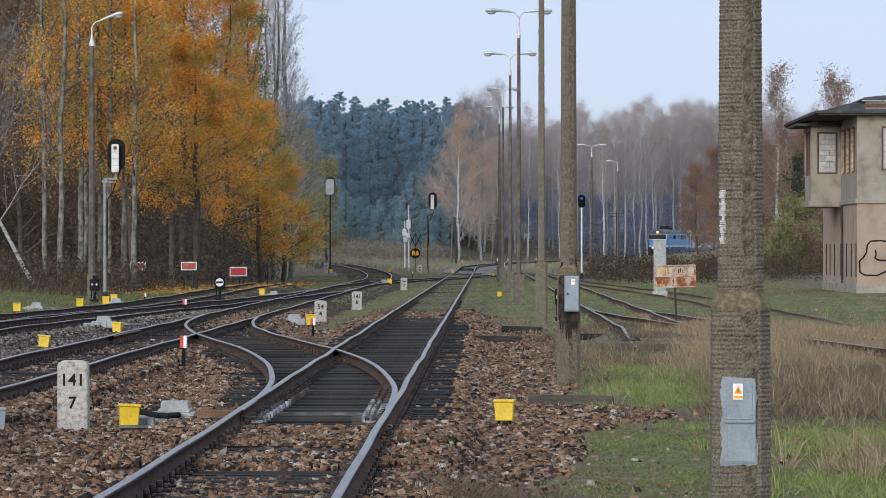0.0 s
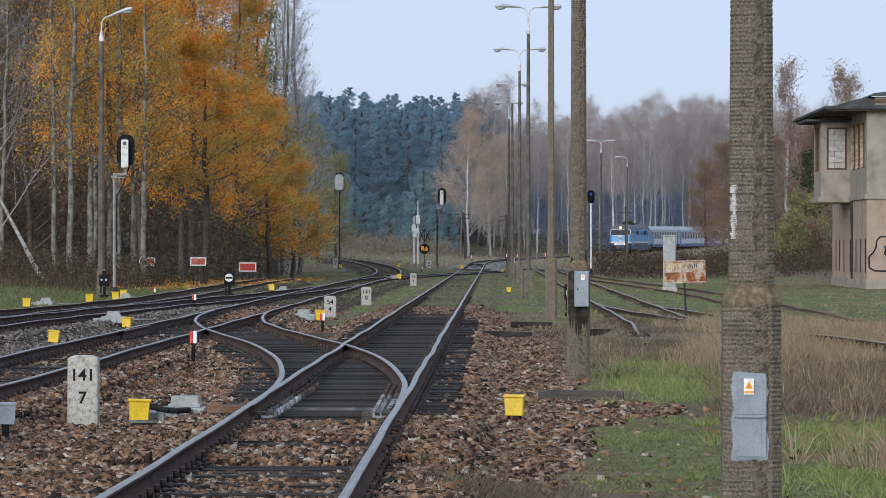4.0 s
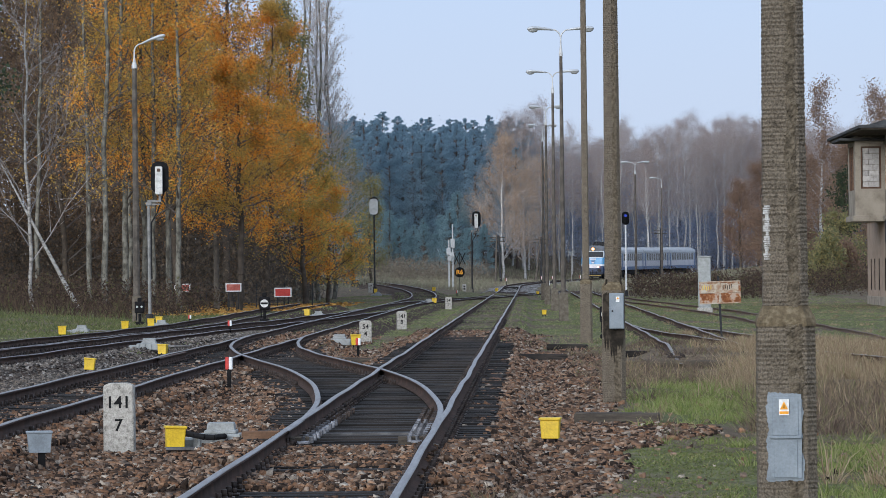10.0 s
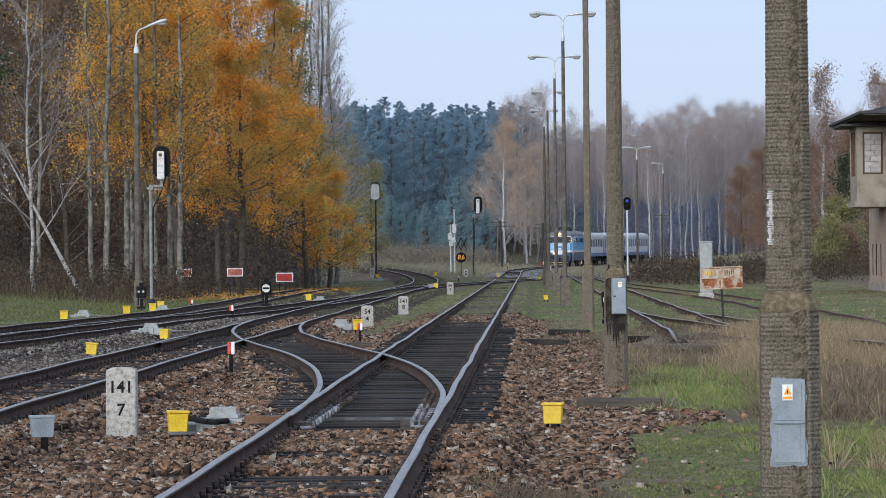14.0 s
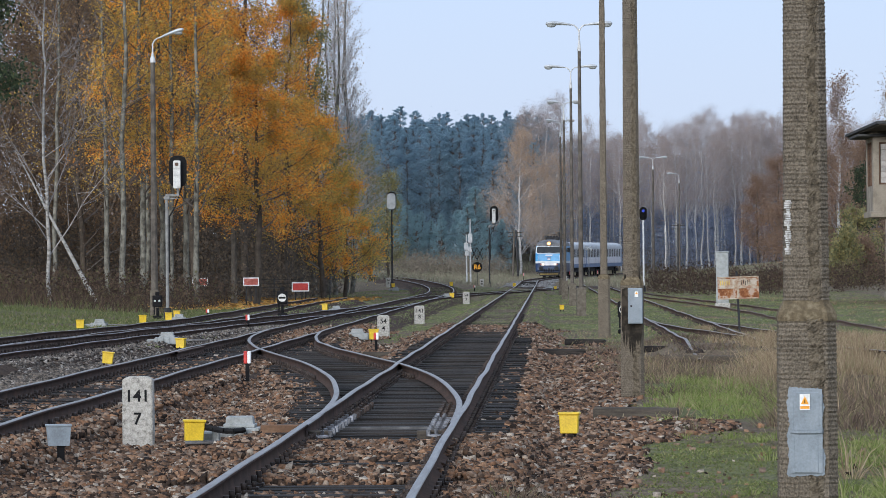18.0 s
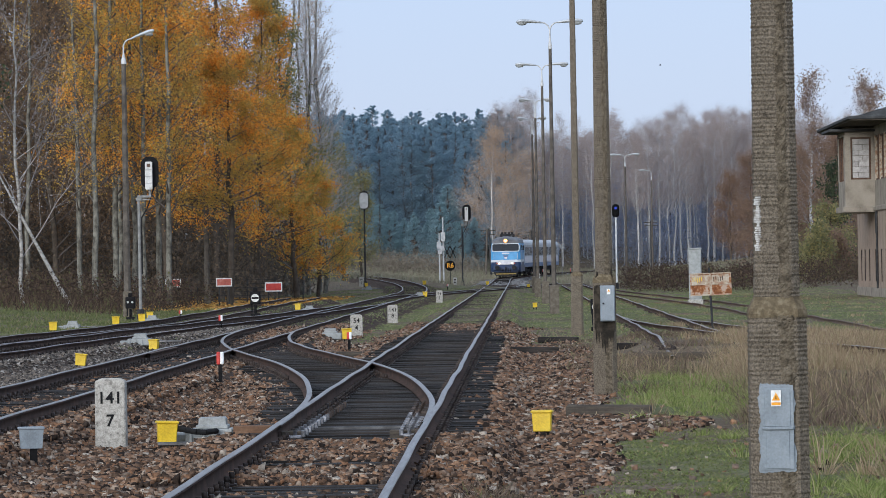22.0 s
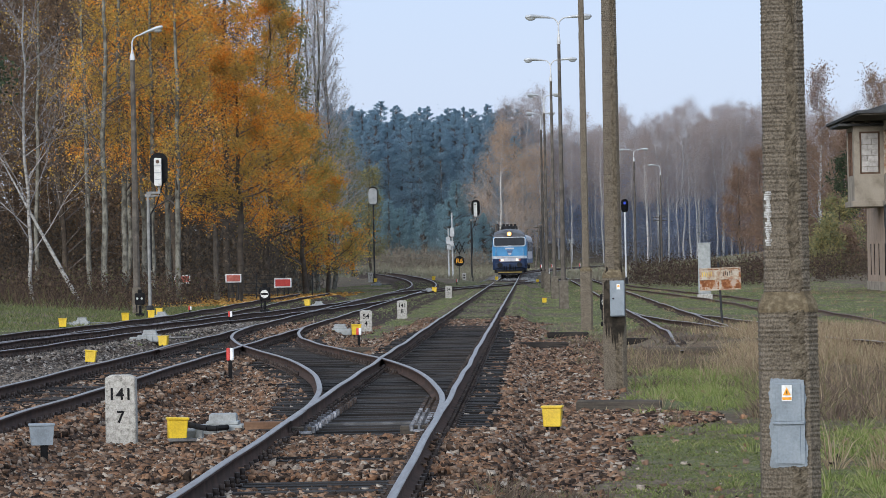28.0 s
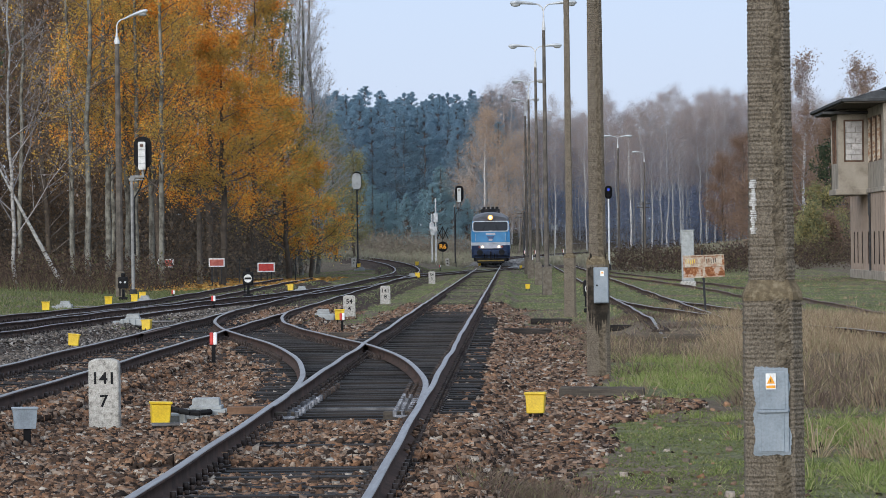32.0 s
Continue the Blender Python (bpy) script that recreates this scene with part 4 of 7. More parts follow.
# ---- signals ----
def signal(x, y, h, head_w, head_h, label, back=True, bracket=True, post="galvanised", blue=False, side=1, full=0.40):
    z = float(ground_z(x, y))
    s = thing("signal", pose(x, y, z), label, "railway signal", "light signals")
    low = h - head_h
    bm = bmesh.new()
    rod(bm, (0, 0, -0.3), (0, 0, low - (0.45 if bracket else 0.0)), 0.065, 0.06, 10)
    part("post", bm, post, s)
    bm = bmesh.new()
    rod(bm, (0, 0, 0), (0, 0, 0.42), 0.15, 0.13, 10)
    part("foot", bm, "post_dark", s)
    ox = side * 0.42 if bracket else 0.0
    if bracket:
        bm = bmesh.new()
        box(bm, 0, 0, low - 0.40, 0.22, 0.16, 0.12, bevel=0.01)
        box(bm, ox / 2, 0, low - 0.30, 0.52, 0.10, 0.09, bevel=0.01)
        box(bm, ox / 2, 0, low - 0.42, 0.46, 0.06, 0.05, bevel=0.01)
        rod(bm, (ox, 0, low - 0.33), (ox, 0, low + 0.15), 0.05, n=8)
        part("bracket", bm, "post_grey", s)
        bm = bmesh.new()
        pts = [(ox + 0.14, 0.05, low + head_h * 0.4), (ox + 0.12, 0.05, low - 0.05), (ox - 0.12, 0, low - 0.75), (0.09, 0, low - 1.1), (0.085, 0, low - 3.2)]
        for a, b2 in zip(pts, pts[1:]):
            rod(bm, a, b2, 0.028, n=6)
        part("cable", bm, "rubber", s, "thick black cable")
    bm = bmesh.new()
    prism(bm, rounded(head_w, head_h, head_w * 0.42, 5, ox, low + head_h / 2), -0.02 if back else -0.03, 0.02)
    part("backboard", bm, "black_paint", s, "black rounded backing board")
    bm = bmesh.new()
    if back:
        prism(bm, rounded(head_w * full, head_h * 0.88, 0.05 if full < 0.5 else head_w * 0.36, 4, ox - 0.02, low + head_h * (0.40 if full < 0.5 else 0.47)), -0.26, -0.02)
        hs = part("housing", bm, "signal_white", s, "white weathered lamp housing seen from behind")
        for k in range(3):
            bm = bmesh.new()
            box(bm, ox - 0.02, -0.266, low + head_h * (0.16 + 0.22 * k), head_w * 0.36, 0.012, 0.014)
            part("lid_seam", bm, "grey_paint", hs)
        if full > 0.5:
            return s
        bm = bmesh.new()
        prism(bm, rounded(head_w * 0.2, 0.13, 0.05, 3, ox - 0.02, low + head_h * 0.72), -0.275, -0.26)
        part("rust_patch", bm, "rail_rusty", hs)
    else:
        prism(bm, rounded(head_w * 0.7, head_h * 0.9, head_w * 0.3, 4, ox, low + head_h / 2), -0.16, -0.02)
        hs = part("housing", bm, "black_paint", s)
        for k in range(2):
            zz = low + head_h * (0.70 - 0.36 * k)
            bm = bmesh.new()
            rod(bm, (ox, -0.30, zz + 0.01), (ox, -0.16, zz), 0.13, n=12, caps=False)
            part("hood", bm, "black_paint", hs)
            bm = bmesh.new()
            rod(bm, (ox, -0.175, zz), (ox, -0.165, zz), 0.10, n=14)
            part("lens", bm, "lamp_blue" if blue and k == 0 else "rubber", hs, "blue shining lens" if blue and k == 0 else "")
    return s


signal(-14.2, 162, 6.1, 0.66, 1.18, "light signal on a bracket seen from behind, with a white housing", post="post_grey")
signal(-11.2, 313, 6.9, 0.66, 1.30, "light signal with a white-backed head on a dark post", bracket=False, post="post_dark", full=0.92)
signal(-4.95, 370, 6.9, 0.72, 1.35, "light signal on a bracket beside the main line", post="post_dark")
signal(6.6, 300, 5.85, 0.50, 0.90, "black signal head with a blue light on a white post", back=False, bracket=False, post="white_paint", blue=True)


def dwarf(x, y, label, disc):
    z = float(ground_z(x, y))
    s = thing("dwarf_signal", pose(x, y, z), label, "railway signal", "dwarf signals")
    bm = bmesh.new()
    rod(bm, (0, 0, -0.1), (0, 0, 0.42), 0.05, n=8)
    box(bm, 0, 0, 0.06, 0.34, 0.2, 0.12, bevel=0.02)
    box(bm, -0.12, 0, 0.30, 0.05, 0.05, 0.28)
    part("stand", bm, "black_paint", s)
    bm = bmesh.new()
    box(bm, 0, 0, 0.66, 0.36, 0.26, 0.44, bevel=0.03)
    body = part("lantern", bm, "black_paint", s)
    bm = bmesh.new()
    box(bm, 0, 0, 0.95, 0.15, 0.15, 0.14, bevel=0.02)
    part("chimney", bm, "black_paint", s)
    if disc:
        bm = bmesh.new()
        rod(bm, (0, -0.145, 0.66), (0, -0.132, 0.66), 0.14, n=24)
        d = part("disc", bm, "signal_white", body, "white disc with a black bar")
        bm = bmesh.new()
        box(bm, 0, -0.148, 0.66, 0.24, 0.004, 0.07)
        part("bar", bm, "black_paint", d)
    else:
        for k in (-0.085, 0.085):
            bm = bmesh.new()
            rod(bm, (k, -0.145, 0.68), (k, -0.13, 0.68), 0.042, n=14)
            part("lamp", bm, "lens_white", body, "pale round lamp")
    return s


dwarf(-14.67, 163, "black dwarf signal with two pale round lamps", False)
dwarf(-9.24, 151, "black switch lantern with a white barred disc", True)
dwarf(2.05, 118, "black switch lantern with a white disc behind a pole", True)


# ---- marker stones ----
def marker_stone(x, y, w, h, label, upper, lower, turn=0.0, sink=0.0):
    z = float(ground_z(x, y)) - sink
    s = thing("marker_stone", pose(x, y, z, 0, 0, turn), label, "milestone", "distance stones")
    bm = bmesh.new()
    c = w * 0.16
    prism(bm, [(-w / 2, -0.25), (w / 2, -0.25), (w * 0.49, h - c * 0.6), (w * 0.30, h), (-w * 0.30, h), (-w * 0.49, h - c * 0.6)], -0.07, 0.07)
    bmesh.ops.bevel(bm, geom=bm.edges[:], offset=0.012, segments=1, affect="EDGES")
    body = part("stone", bm, "stone_white", s)
    if upper:
        for text, dz in ((upper, 0.72), (lower, 0.40)):
            for k, one in enumerate(text):
                letters("numeral", one, w * 0.54, "black_paint", body, pose((k - (len(text) - 1) / 2) * w * 0.27, -0.0725, h * dz), bold=0.003)
    else:
        for dz in (0.72, 0.40):
            bm = bmesh.new()
            box(bm, 0, -0.0725, h * dz, w * 0.4, 0.003, w * 0.3)
            part("figure_bar", bm, "black_paint", body)
    return s


marker_stone(-4.365, 46.0, 0.33, 0.755, "whitewashed concrete marker stone, flaking, standing in ballast", "141", "7", -4)
marker_stone(-4.22, 142.2, 0.33, 0.60, "smaller grey-white marker stone in grass between the lines", "141", "8", 6)
marker_stone(-4.41, 116.0, 0.33, 0.60, "white marker stone with black figures, leaning slightly", "54", "4", 3)
marker_stone(-4.07, 216.0, 0.34, 0.62, "white marker stone with black figures in grass", "54", "3")
marker_stone(-11.6, 316.0, 0.36, 0.70, "far white marker stone beside the branch line", "54", "2")
marker_stone(-5.27, 347.0, 0.34, 0.65, "far grey marker stone, figures too worn to read", "", "")


# ---- yellow track boxes and point machines ----
def yellow_box(x, y, label, tilt=0.0, s=1.0, low=False):
    z = float(ground_z(x, y)) + (0.0 if low else 0.06)
    t = thing("trackside_box", pose(x, y, z, 0, tilt, rnd.uniform(-12, 12)), label, "junction box", "yellow trackside boxes")
    for k in (-0.06, 0.06):
        bm = bmesh.new()
        rod(bm, (k, 0, -0.25), (k, 0, 0.04), 0.018, n=6)
        part("leg", bm, "black_paint", t)
    bm = bmesh.new()
    a, b2 = 0.094 * s, 0.104 * s
    loft(bm, [[(u * w, -w * 0.75, zz), (u * w, w * 0.75, zz), (-u * w, w * 0.75, zz), (-u * w, -w * 0.75, zz)] for u, w, zz in ((1, a, 0.02), (1, b2, 0.222 * s))])
    bmesh.ops.bevel(bm, geom=bm.edges[:], offset=0.008, segments=1, affect="EDGES")
    part("case", bm, "yellow_paint", t)
    bm = bmesh.new()
    box(bm, 0, 0, 0.234 * s, 0.232 * s, 0.185 * s, 0.028, bevel=0.007)
    part("lid", bm, "yellow_paint", t)
    return t


YB = "bright yellow trackside box with a lid, standing in ballast"
for x, y, lab, tilt in ((-3.74, 45.5, "bright yellow trackside box with a black hose to the point machine", 2), (0.20, 46.8, "bright yellow trackside box on short black legs", 0), (-8.45, 83, YB, 6), (-8.35, 98.5, YB, 0), (-14.31, 132.6, YB, 0), (-13.55, 145, YB, 0),
                        (-13.25, 151.5, YB, 0), (-13.6, 159, YB, 0), (-9.3, 181, YB, 0), (-4.36, 108.2, YB, 0), (-11.0, 309, YB, 0), (-5.0, 226, YB, 0), (-6.6, 297, YB, 0), (0.55, 177, "yellow trackside box in grass", 0), (0.5, 300, YB, 0), (-2.6, 336, YB, 0)):
    yellow_box(x, y, lab, tilt, 1.0 if y < 100 else 0.85 if x > 0 else 1.15)
bm = bmesh.new()
hz0 = float(ground_z(-3.74, 45.5)) + 0.06
pts = [Vector((-3.64, 45.5, hz0 + 0.175)), Vector((-3.53, 45.45, hz0 + 0.15)), Vector((-3.42, 45.42, hz0 + 0.13)), Vector((-3.33, 45.45, hz0 + 0.125)), Vector((-3.22, 45.6, hz0 + 0.13))]
for a, b2 in zip(pts, pts[1:]):
    rod(bm, a, b2, 0.03, n=8)
tagged(part("hose", bm, "rubber", None), "black rubber hose between box and point machine", "hose")


def point_machine(x, y, label, turn=0.0):
    z = float(ground_z(x, y)) - 0.04
    t = thing("point_machine", pose(x, y, z, 0, 0, turn), label, "point machine", "point machines")
    bm = bmesh.new()
    box(bm, 0.0, 0, 0.10, 0.52, 0.44, 0.16, bevel=0.015)
    box(bm, -0.34, 0, 0.08, 0.22, 0.26, 0.12, bevel=0.02)
    part("base", bm, "grey_light", t)
    bm = bmesh.new()
    box(bm, 0.02, 0, 0.20, 0.34, 0.36, 0.04, bevel=0.008)
    loft(bm, [[(0.02 + u * w, -w, zz), (0.02 + u * w, w, zz), (0.02 - u * w, w, zz), (0.02 - u * w, -w, zz)] for u, w, zz in ((1, 0.145, 0.22), (1, 0.140, 0.285), (1, 0.128, 0.298))])
    part("cover", bm, "grey_light", t)
    for k in (-0.2, -0.06, 0.08, 0.22):
        bm = bmesh.new()
        box(bm, k, -0.235, 0.11, 0.03, 0.03, 0.15, bevel=0.005)
        rod(bm, (k, -0.24, 0.05), (k, -0.29, 0.05), 0.02, n=6)
        part("flange", bm, "grey_light", t)
    for dy, r0 in ((0, 0.022), (0.1, 0.018)):
        bm = bmesh.new()
        rod(bm, (0.26, dy, 0.11), (0.95, dy, 0.11), r0, n=6)
        part("rod", bm, "steel", t)
    return t


PM = "grey cast-iron point machine beside the rails"
point_machine(-3.30, 45.9, PM)
point_machine(-8.85, 100.5, PM)
point_machine(-14.6, 141, PM)
point_machine(-4.78, 109, PM, 180)
point_machine(-13.2, 155, PM)
point_machine(-9.0, 184, PM)
point_machine(-10.4, 296, PM)
point_machine(-5.5, 234, PM)
point_machine(0.1, 302, PM)
bm = bmesh.new()
box(bm, -2.84, 45.6, 0.17, 0.40, 0.22, 0.13, bevel=0.01)
tagged(part("timber_block", bm, "timber_brown", None), "brown timber block between point machine and rail", "timber")


# ---- red and white posts, small boxes ----
def fouling_post(x, y, h, label):
    z = float(ground_z(x, y))
    t = thing("marker_post", pose(x, y, z), label, "marker post", "red and white posts")
    bm = bmesh.new()
    box(bm, 0, 0, h * 0.33 - 0.1, 0.06, 0.06, h * 0.66 + 0.2, bevel=0.006)
    part("post", bm, "black_paint", t)
    for k, mat in ((-1, "red_paint"), (1, "white_paint")):
        bm = bmesh.new()
        box(bm, k * 0.028, 0, h * 0.80, 0.056, 0.11, h * 0.38, bevel=0.012)
        part("cap_half", bm, mat, t, "red painted half" if k < 0 else "white painted half")
    return t


RW = "black marker post with a red and white cap"
for x, y, h in ((-4.77, 68.6, 0.52), (-8.43, 121.7, 0.42), (-3.86, 97.1, 0.42), (-12.4, 158, 0.35), (-4.9, 290, 0.40), (-2.6, 470, 0.8), (1.2, 470, 0.9), (2.4, 475, 0.9), (5.5, 480, 1.0)):
    fouling_post(x, y, h, RW)
t = thing("cable_box", pose(-4.69, 41.35, float(ground_z(-4.69, 41.35)), 0, 0, 10), "grey painted box on a short black post in ballast", "junction box")
bm = bmesh.new()
box(bm, 0.02, 0, 0.06, 0.07, 0.06, 0.35, bevel=0.006)
part("post", bm, "black_paint", t)
bm = bmesh.new()
loft(bm, [[(u * w, -w * 0.6, zz), (u * w, w * 0.6, zz), (-u * w, w * 0.6, zz), (-u * w, -w * 0.6, zz)] for u, w, zz in ((1, 0.10, 0.16), (1, 0.115, 0.34))])
part("case", bm, "grey_paint", t)
bm = bmesh.new()
box(bm, 0, 0, 0.353, 0.25, 0.16, 0.025, bevel=0.006)
part("lid", bm, "grey_paint", t)

# ---- signs ----
def stop_sign(x, y, zc, w, h, mat, label):
    z = float(ground_z(x, y))
    t = thing("stop_board", pose(x, y, z), label, "sign", "red boards at track ends")
    for k in (-0.3, 0.3):
        bm = bmesh.new()
        box(bm, k * w, 0.03, (zc - z) / 2, 0.06, 0.06, zc - z, bevel=0.005)
        part("leg", bm, "post_dark", t)
    bm = bmesh.new()
    box(bm, 0, 0, zc - z, w, 0.03, h, bevel=0.008)
    b0 = part("board", bm, "white_paint", t, "white rimmed board")
    bm = bmesh.new()
    box(bm, 0, -0.019, zc - z, w * 0.86, 0.006, h * 0.74)
    part("field", bm, mat, b0, "red field")
    return t


stop_sign(-13.1, 230, 0.86, 0.92, 0.50, "red_paint", "red board with a white rim at the end of a siding")
stop_sign(-15.1, 221, 1.18, 0.81, 0.43, "red_faded", "faded red board with a white rim before a fence")
stop_sign(-17.7, 221, 1.18, 0.81, 0.43, "red_faded", "faded red board with a white rim among trees")

t = thing("hand_wheel", pose(-16.5, 221.5, float(ground_z(-16.5, 221.5))), "old brown hand wheel with crossed spokes on a post", "wheel")
wz = 1.31 - float(ground_z(-16.5, 221.5))
bm = bmesh.new()
rod(bm, (0, 0.03, -0.2), (0, 0.03, wz), 0.03, n=6)
part("post", bm, "post_dark", t)
bm = bmesh.new()
for k in range(16):
    a, b2 = radians(22.5 * k), radians(22.5 * (k + 1))
    rod(bm, (0.22 * math.cos(a), 0, wz + 0.22 * math.sin(a)), (0.22 * math.cos(b2), 0, wz + 0.22 * math.sin(b2)), 0.028, n=6)
wheel_rim = part("rim", bm, "bark_dark", t)
for p, q in (((-0.22, 0, wz), (0.22, 0, wz)), ((0, 0, wz - 0.22), (0, 0, wz + 0.22))):
    bm = bmesh.new()
    rod(bm, p, q, 0.022, n=6)
    part("spoke", bm, "bark_dark", wheel_rim)

t = thing("wire_fence", pose(0, 0, 0), "low rusty wire fence with thin posts before the wood", "fence")
for x0 in np.arange(-19.2, -11.6, 1.5):
    x0, g = float(x0), float(ground_z(x0, 233))
    bm = bmesh.new()
    rod(bm, (x0, 233, g - 0.2), (x0 + 0.02, 233, g + 1.35), 0.028, n=6)
    part("post", bm, "post_dark", t)
for k in range(6):
    bm = bmesh.new()
    for x0 in np.arange(-19.2, -13.2, 1.5):
        x0 = float(x0)
        rod(bm, (x0, 232.97, float(ground_z(x0, 233)) + 0.2 + 0.21 * k), (x0 + 1.5, 232.97, float(ground_z(x0 + 1.5, 233)) + 0.2 + 0.21 * k), 0.012, n=4)
    part("wire", bm, "post_dark", t)

t = thing("rusty_sign", pose(4.38, 100, float(ground_z(4.38, 100)) - 0.19, 0, -1.5, 4), "peeling white board with rust and scrawls on a leaning post", "sign")
bm = bmesh.new()
rod(bm, (0.02, 0.03, -0.2), (-0.02, 0.03, 1.72), 0.026, n=8)
part("post", bm, "post_dark", t)
bm = bmesh.new()
box(bm, -0.235, 0, 1.33, 0.46, 0.02, 0.50, bevel=0.006)
box(bm, 0.25, 0.004, 1.345, 0.47, 0.02, 0.50, bevel=0.006)
brd = part("board", bm, "rust_plate", t)
bm = bmesh.new()
for zz in (1.095, 1.34, 1.585):
    box(bm, 0, -0.016, zz, 0.95, 0.02, 0.03, bevel=0.004)
box(bm, 0.0, -0.016, 1.34, 0.05, 0.024, 0.52)
part("rim", bm, "board_white", brd, "pale chipped rim")
bm = bmesh.new()
box(bm, -0.225, -0.0125, 1.45, 0.40, 0.005, 0.20)
box(bm, 0.235, -0.0085, 1.455, 0.40, 0.005, 0.20)
part("white_field", bm, "board_white", brd, "old white paint on the upper half")
for x0, z0, mat in ((-0.30, 1.455, "yellow_paint"), (0.18, 1.46, "black_paint")):
    for k in range(5):
        bm = bmesh.new()
        box(bm, x0 + 0.05 * (k - 2), -0.0175, z0 + 0.015 * math.sin(k * 2.1), 0.014, 0.003, 0.10, pose(0, 0, 0))
        part("scrawl_bar", bm, mat, brd)

t = thing("equipment_cabinet", pose(7.48, 187, float(ground_z(7.48, 187)), 0, 0, -4), "tall pale grey equipment cabinet with faint scrawls", "cabinet")
bm = bmesh.new()
box(bm, 0, 0, 0.06, 0.66, 0.46, 0.3, bevel=0.01)
part("plinth", bm, "stone_white", t)
bm = bmesh.new()
box(bm, 0, 0, 1.27, 0.54, 0.36, 2.2, bevel=0.015)
body = part("body", bm, "grey_light", t)
bm = bmesh.new()
box(bm, 0, 0, 2.40, 0.60, 0.42, 0.06, bevel=0.012)
part("roof", bm, "grey_light", t)
bm = bmesh.new()
box(bm, 0, -0.185, 1.25, 0.48, 0.014, 2.0, bevel=0.004)
part("door", bm, "grey_light", body)
bm = bmesh.new()
for k in range(4):
    box(bm, -0.12 + 0.08 * k, -0.1945, 1.30 + 0.05 * (k % 2), 0.015, 0.003, 0.16)
part("scrawl_bar", bm, "grey_paint", body)

# round speed sign, cross sign above it
t = thing("speed_sign", pose(-5.76, 355, float(ground_z(-5.76, 355))), "round black sign with orange characters on a thin post", "sign")
bm = bmesh.new()
rod(bm, (0, 0.03, -0.2), (0, 0.03, 3.3), 0.03, n=6)
part("post", bm, "post_dark", t)
bm = bmesh.new()
rod(bm, (0, -0.012, 1.62), (0, 0.012, 1.62), 0.42, n=28)
disc = part("disc", bm, "black_paint", t)
letters("characters", "R6", 0.52, "orange_sign", disc, pose(0, -0.016, 1.62), "orange painted characters", bold=0.012)
bm = bmesh.new()
for sx in (-1, 1):
    for x0 in (-0.24, 0.24):
        rod(bm, (x0 - 0.22, 0, 2.25 if sx > 0 else 3.2), (x0 + 0.22, 0, 3.2 if sx > 0 else 2.25), 0.034, n=6)
part("lattice", bm, "black_paint", t, "dark crossed bars")

t = thing("twin_mast", pose(-6.55, 360, float(ground_z(-6.55, 360))), "twin white masts carrying small grey boxes", "mast")
for k in (-0.16, 0.16):
    bm = bmesh.new()
    rod(bm, (k, 0, -0.3), (k, 0, 5.6 if k > 0 else 4.3), 0.075, 0.05, 8)
    part("mast", bm, "cap_white", t)
for x0, z0, h in ((0.16, 4.0, 0.75), (-0.18, 3.3, 0.6), (0.12, 3.05, 0.45), (-0.1, 2.75, 0.4)):
    bm = bmesh.new()
    box(bm, x0, -0.1, z0, 0.36, 0.25, h, bevel=0.03)
    part("box", bm, "cap_white", t)

# level-crossing cross far off
t = thing("crossing_sign", pose(4.6, 485, float(ground_z(4.6, 485))), "weathered level-crossing cross on a post", "sign")
bm = bmesh.new()
rod(bm, (0, 0, -0.2), (0, 0, 3.3), 0.05, n=6)
part("post", bm, "post_grey", t)
for a in (32, -32):
    bm = bmesh.new()
    box(bm, 0, -0.06, 3.42, 0.88, 0.03, 0.10, bevel=0.01)
    bmesh.ops.rotate(bm, cent=(0, 0, 3.42), matrix=Matrix.Rotation(radians(a), 3, "Y"), verts=bm.verts)
    part("arm", bm, "grey_light", t)

# white lattice marks beside the masts
t = thing("track_sign", pose(1.1, 262, float(ground_z(1.1, 262))), "low white triangular track sign", "sign")
bm = bmesh.new()
box(bm, 0, 0, 0.55, 0.12, 0.05, 1.4, bevel=0.01)
part("post", bm, "white_paint", t)


def telegraph_post(x, y, h, label, lean=0.0, twin=True):
    t = thing("telegraph_post", pose(x, y, float(ground_z(x, y)), 0, lean, 0), label, "telegraph pole", "telegraph posts")
    for k in ((-0.25, 0.25) if twin else (0,)):
        bm = bmesh.new()
        rod(bm, (k * 1.3, 0, -0.4), (k * 0.4, 0, h), 0.13, 0.1, 8)
        part("post", bm, "post_dark" if k >= 0 else "mast_dark", t)
    for z0 in (h - 0.25, h - 0.7):
        bm = bmesh.new()
        box(bm, 0, 0, z0, 1.7, 0.1, 0.09, bevel=0.01)
        arm = part("crossarm", bm, "timber_old", t)
        for k in (-0.75, -0.45, 0.45, 0.75):
            bm = bmesh.new()
            rod(bm, (k, 0, z0 + 0.03), (k, 0, z0 + 0.20), 0.035, 0.04, 8)
            part("insulator", bm, "grey_light", arm)
    return t


telegraph_post(-3.7, 500, 5.6, "twin-legged telegraph post with white insulators")
telegraph_post(0.95, 520, 5.4, "leaning telegraph post with white insulators", 4)
telegraph_post(16.8, 560, 6.5, "far telegraph post with white insulators", 0, False)

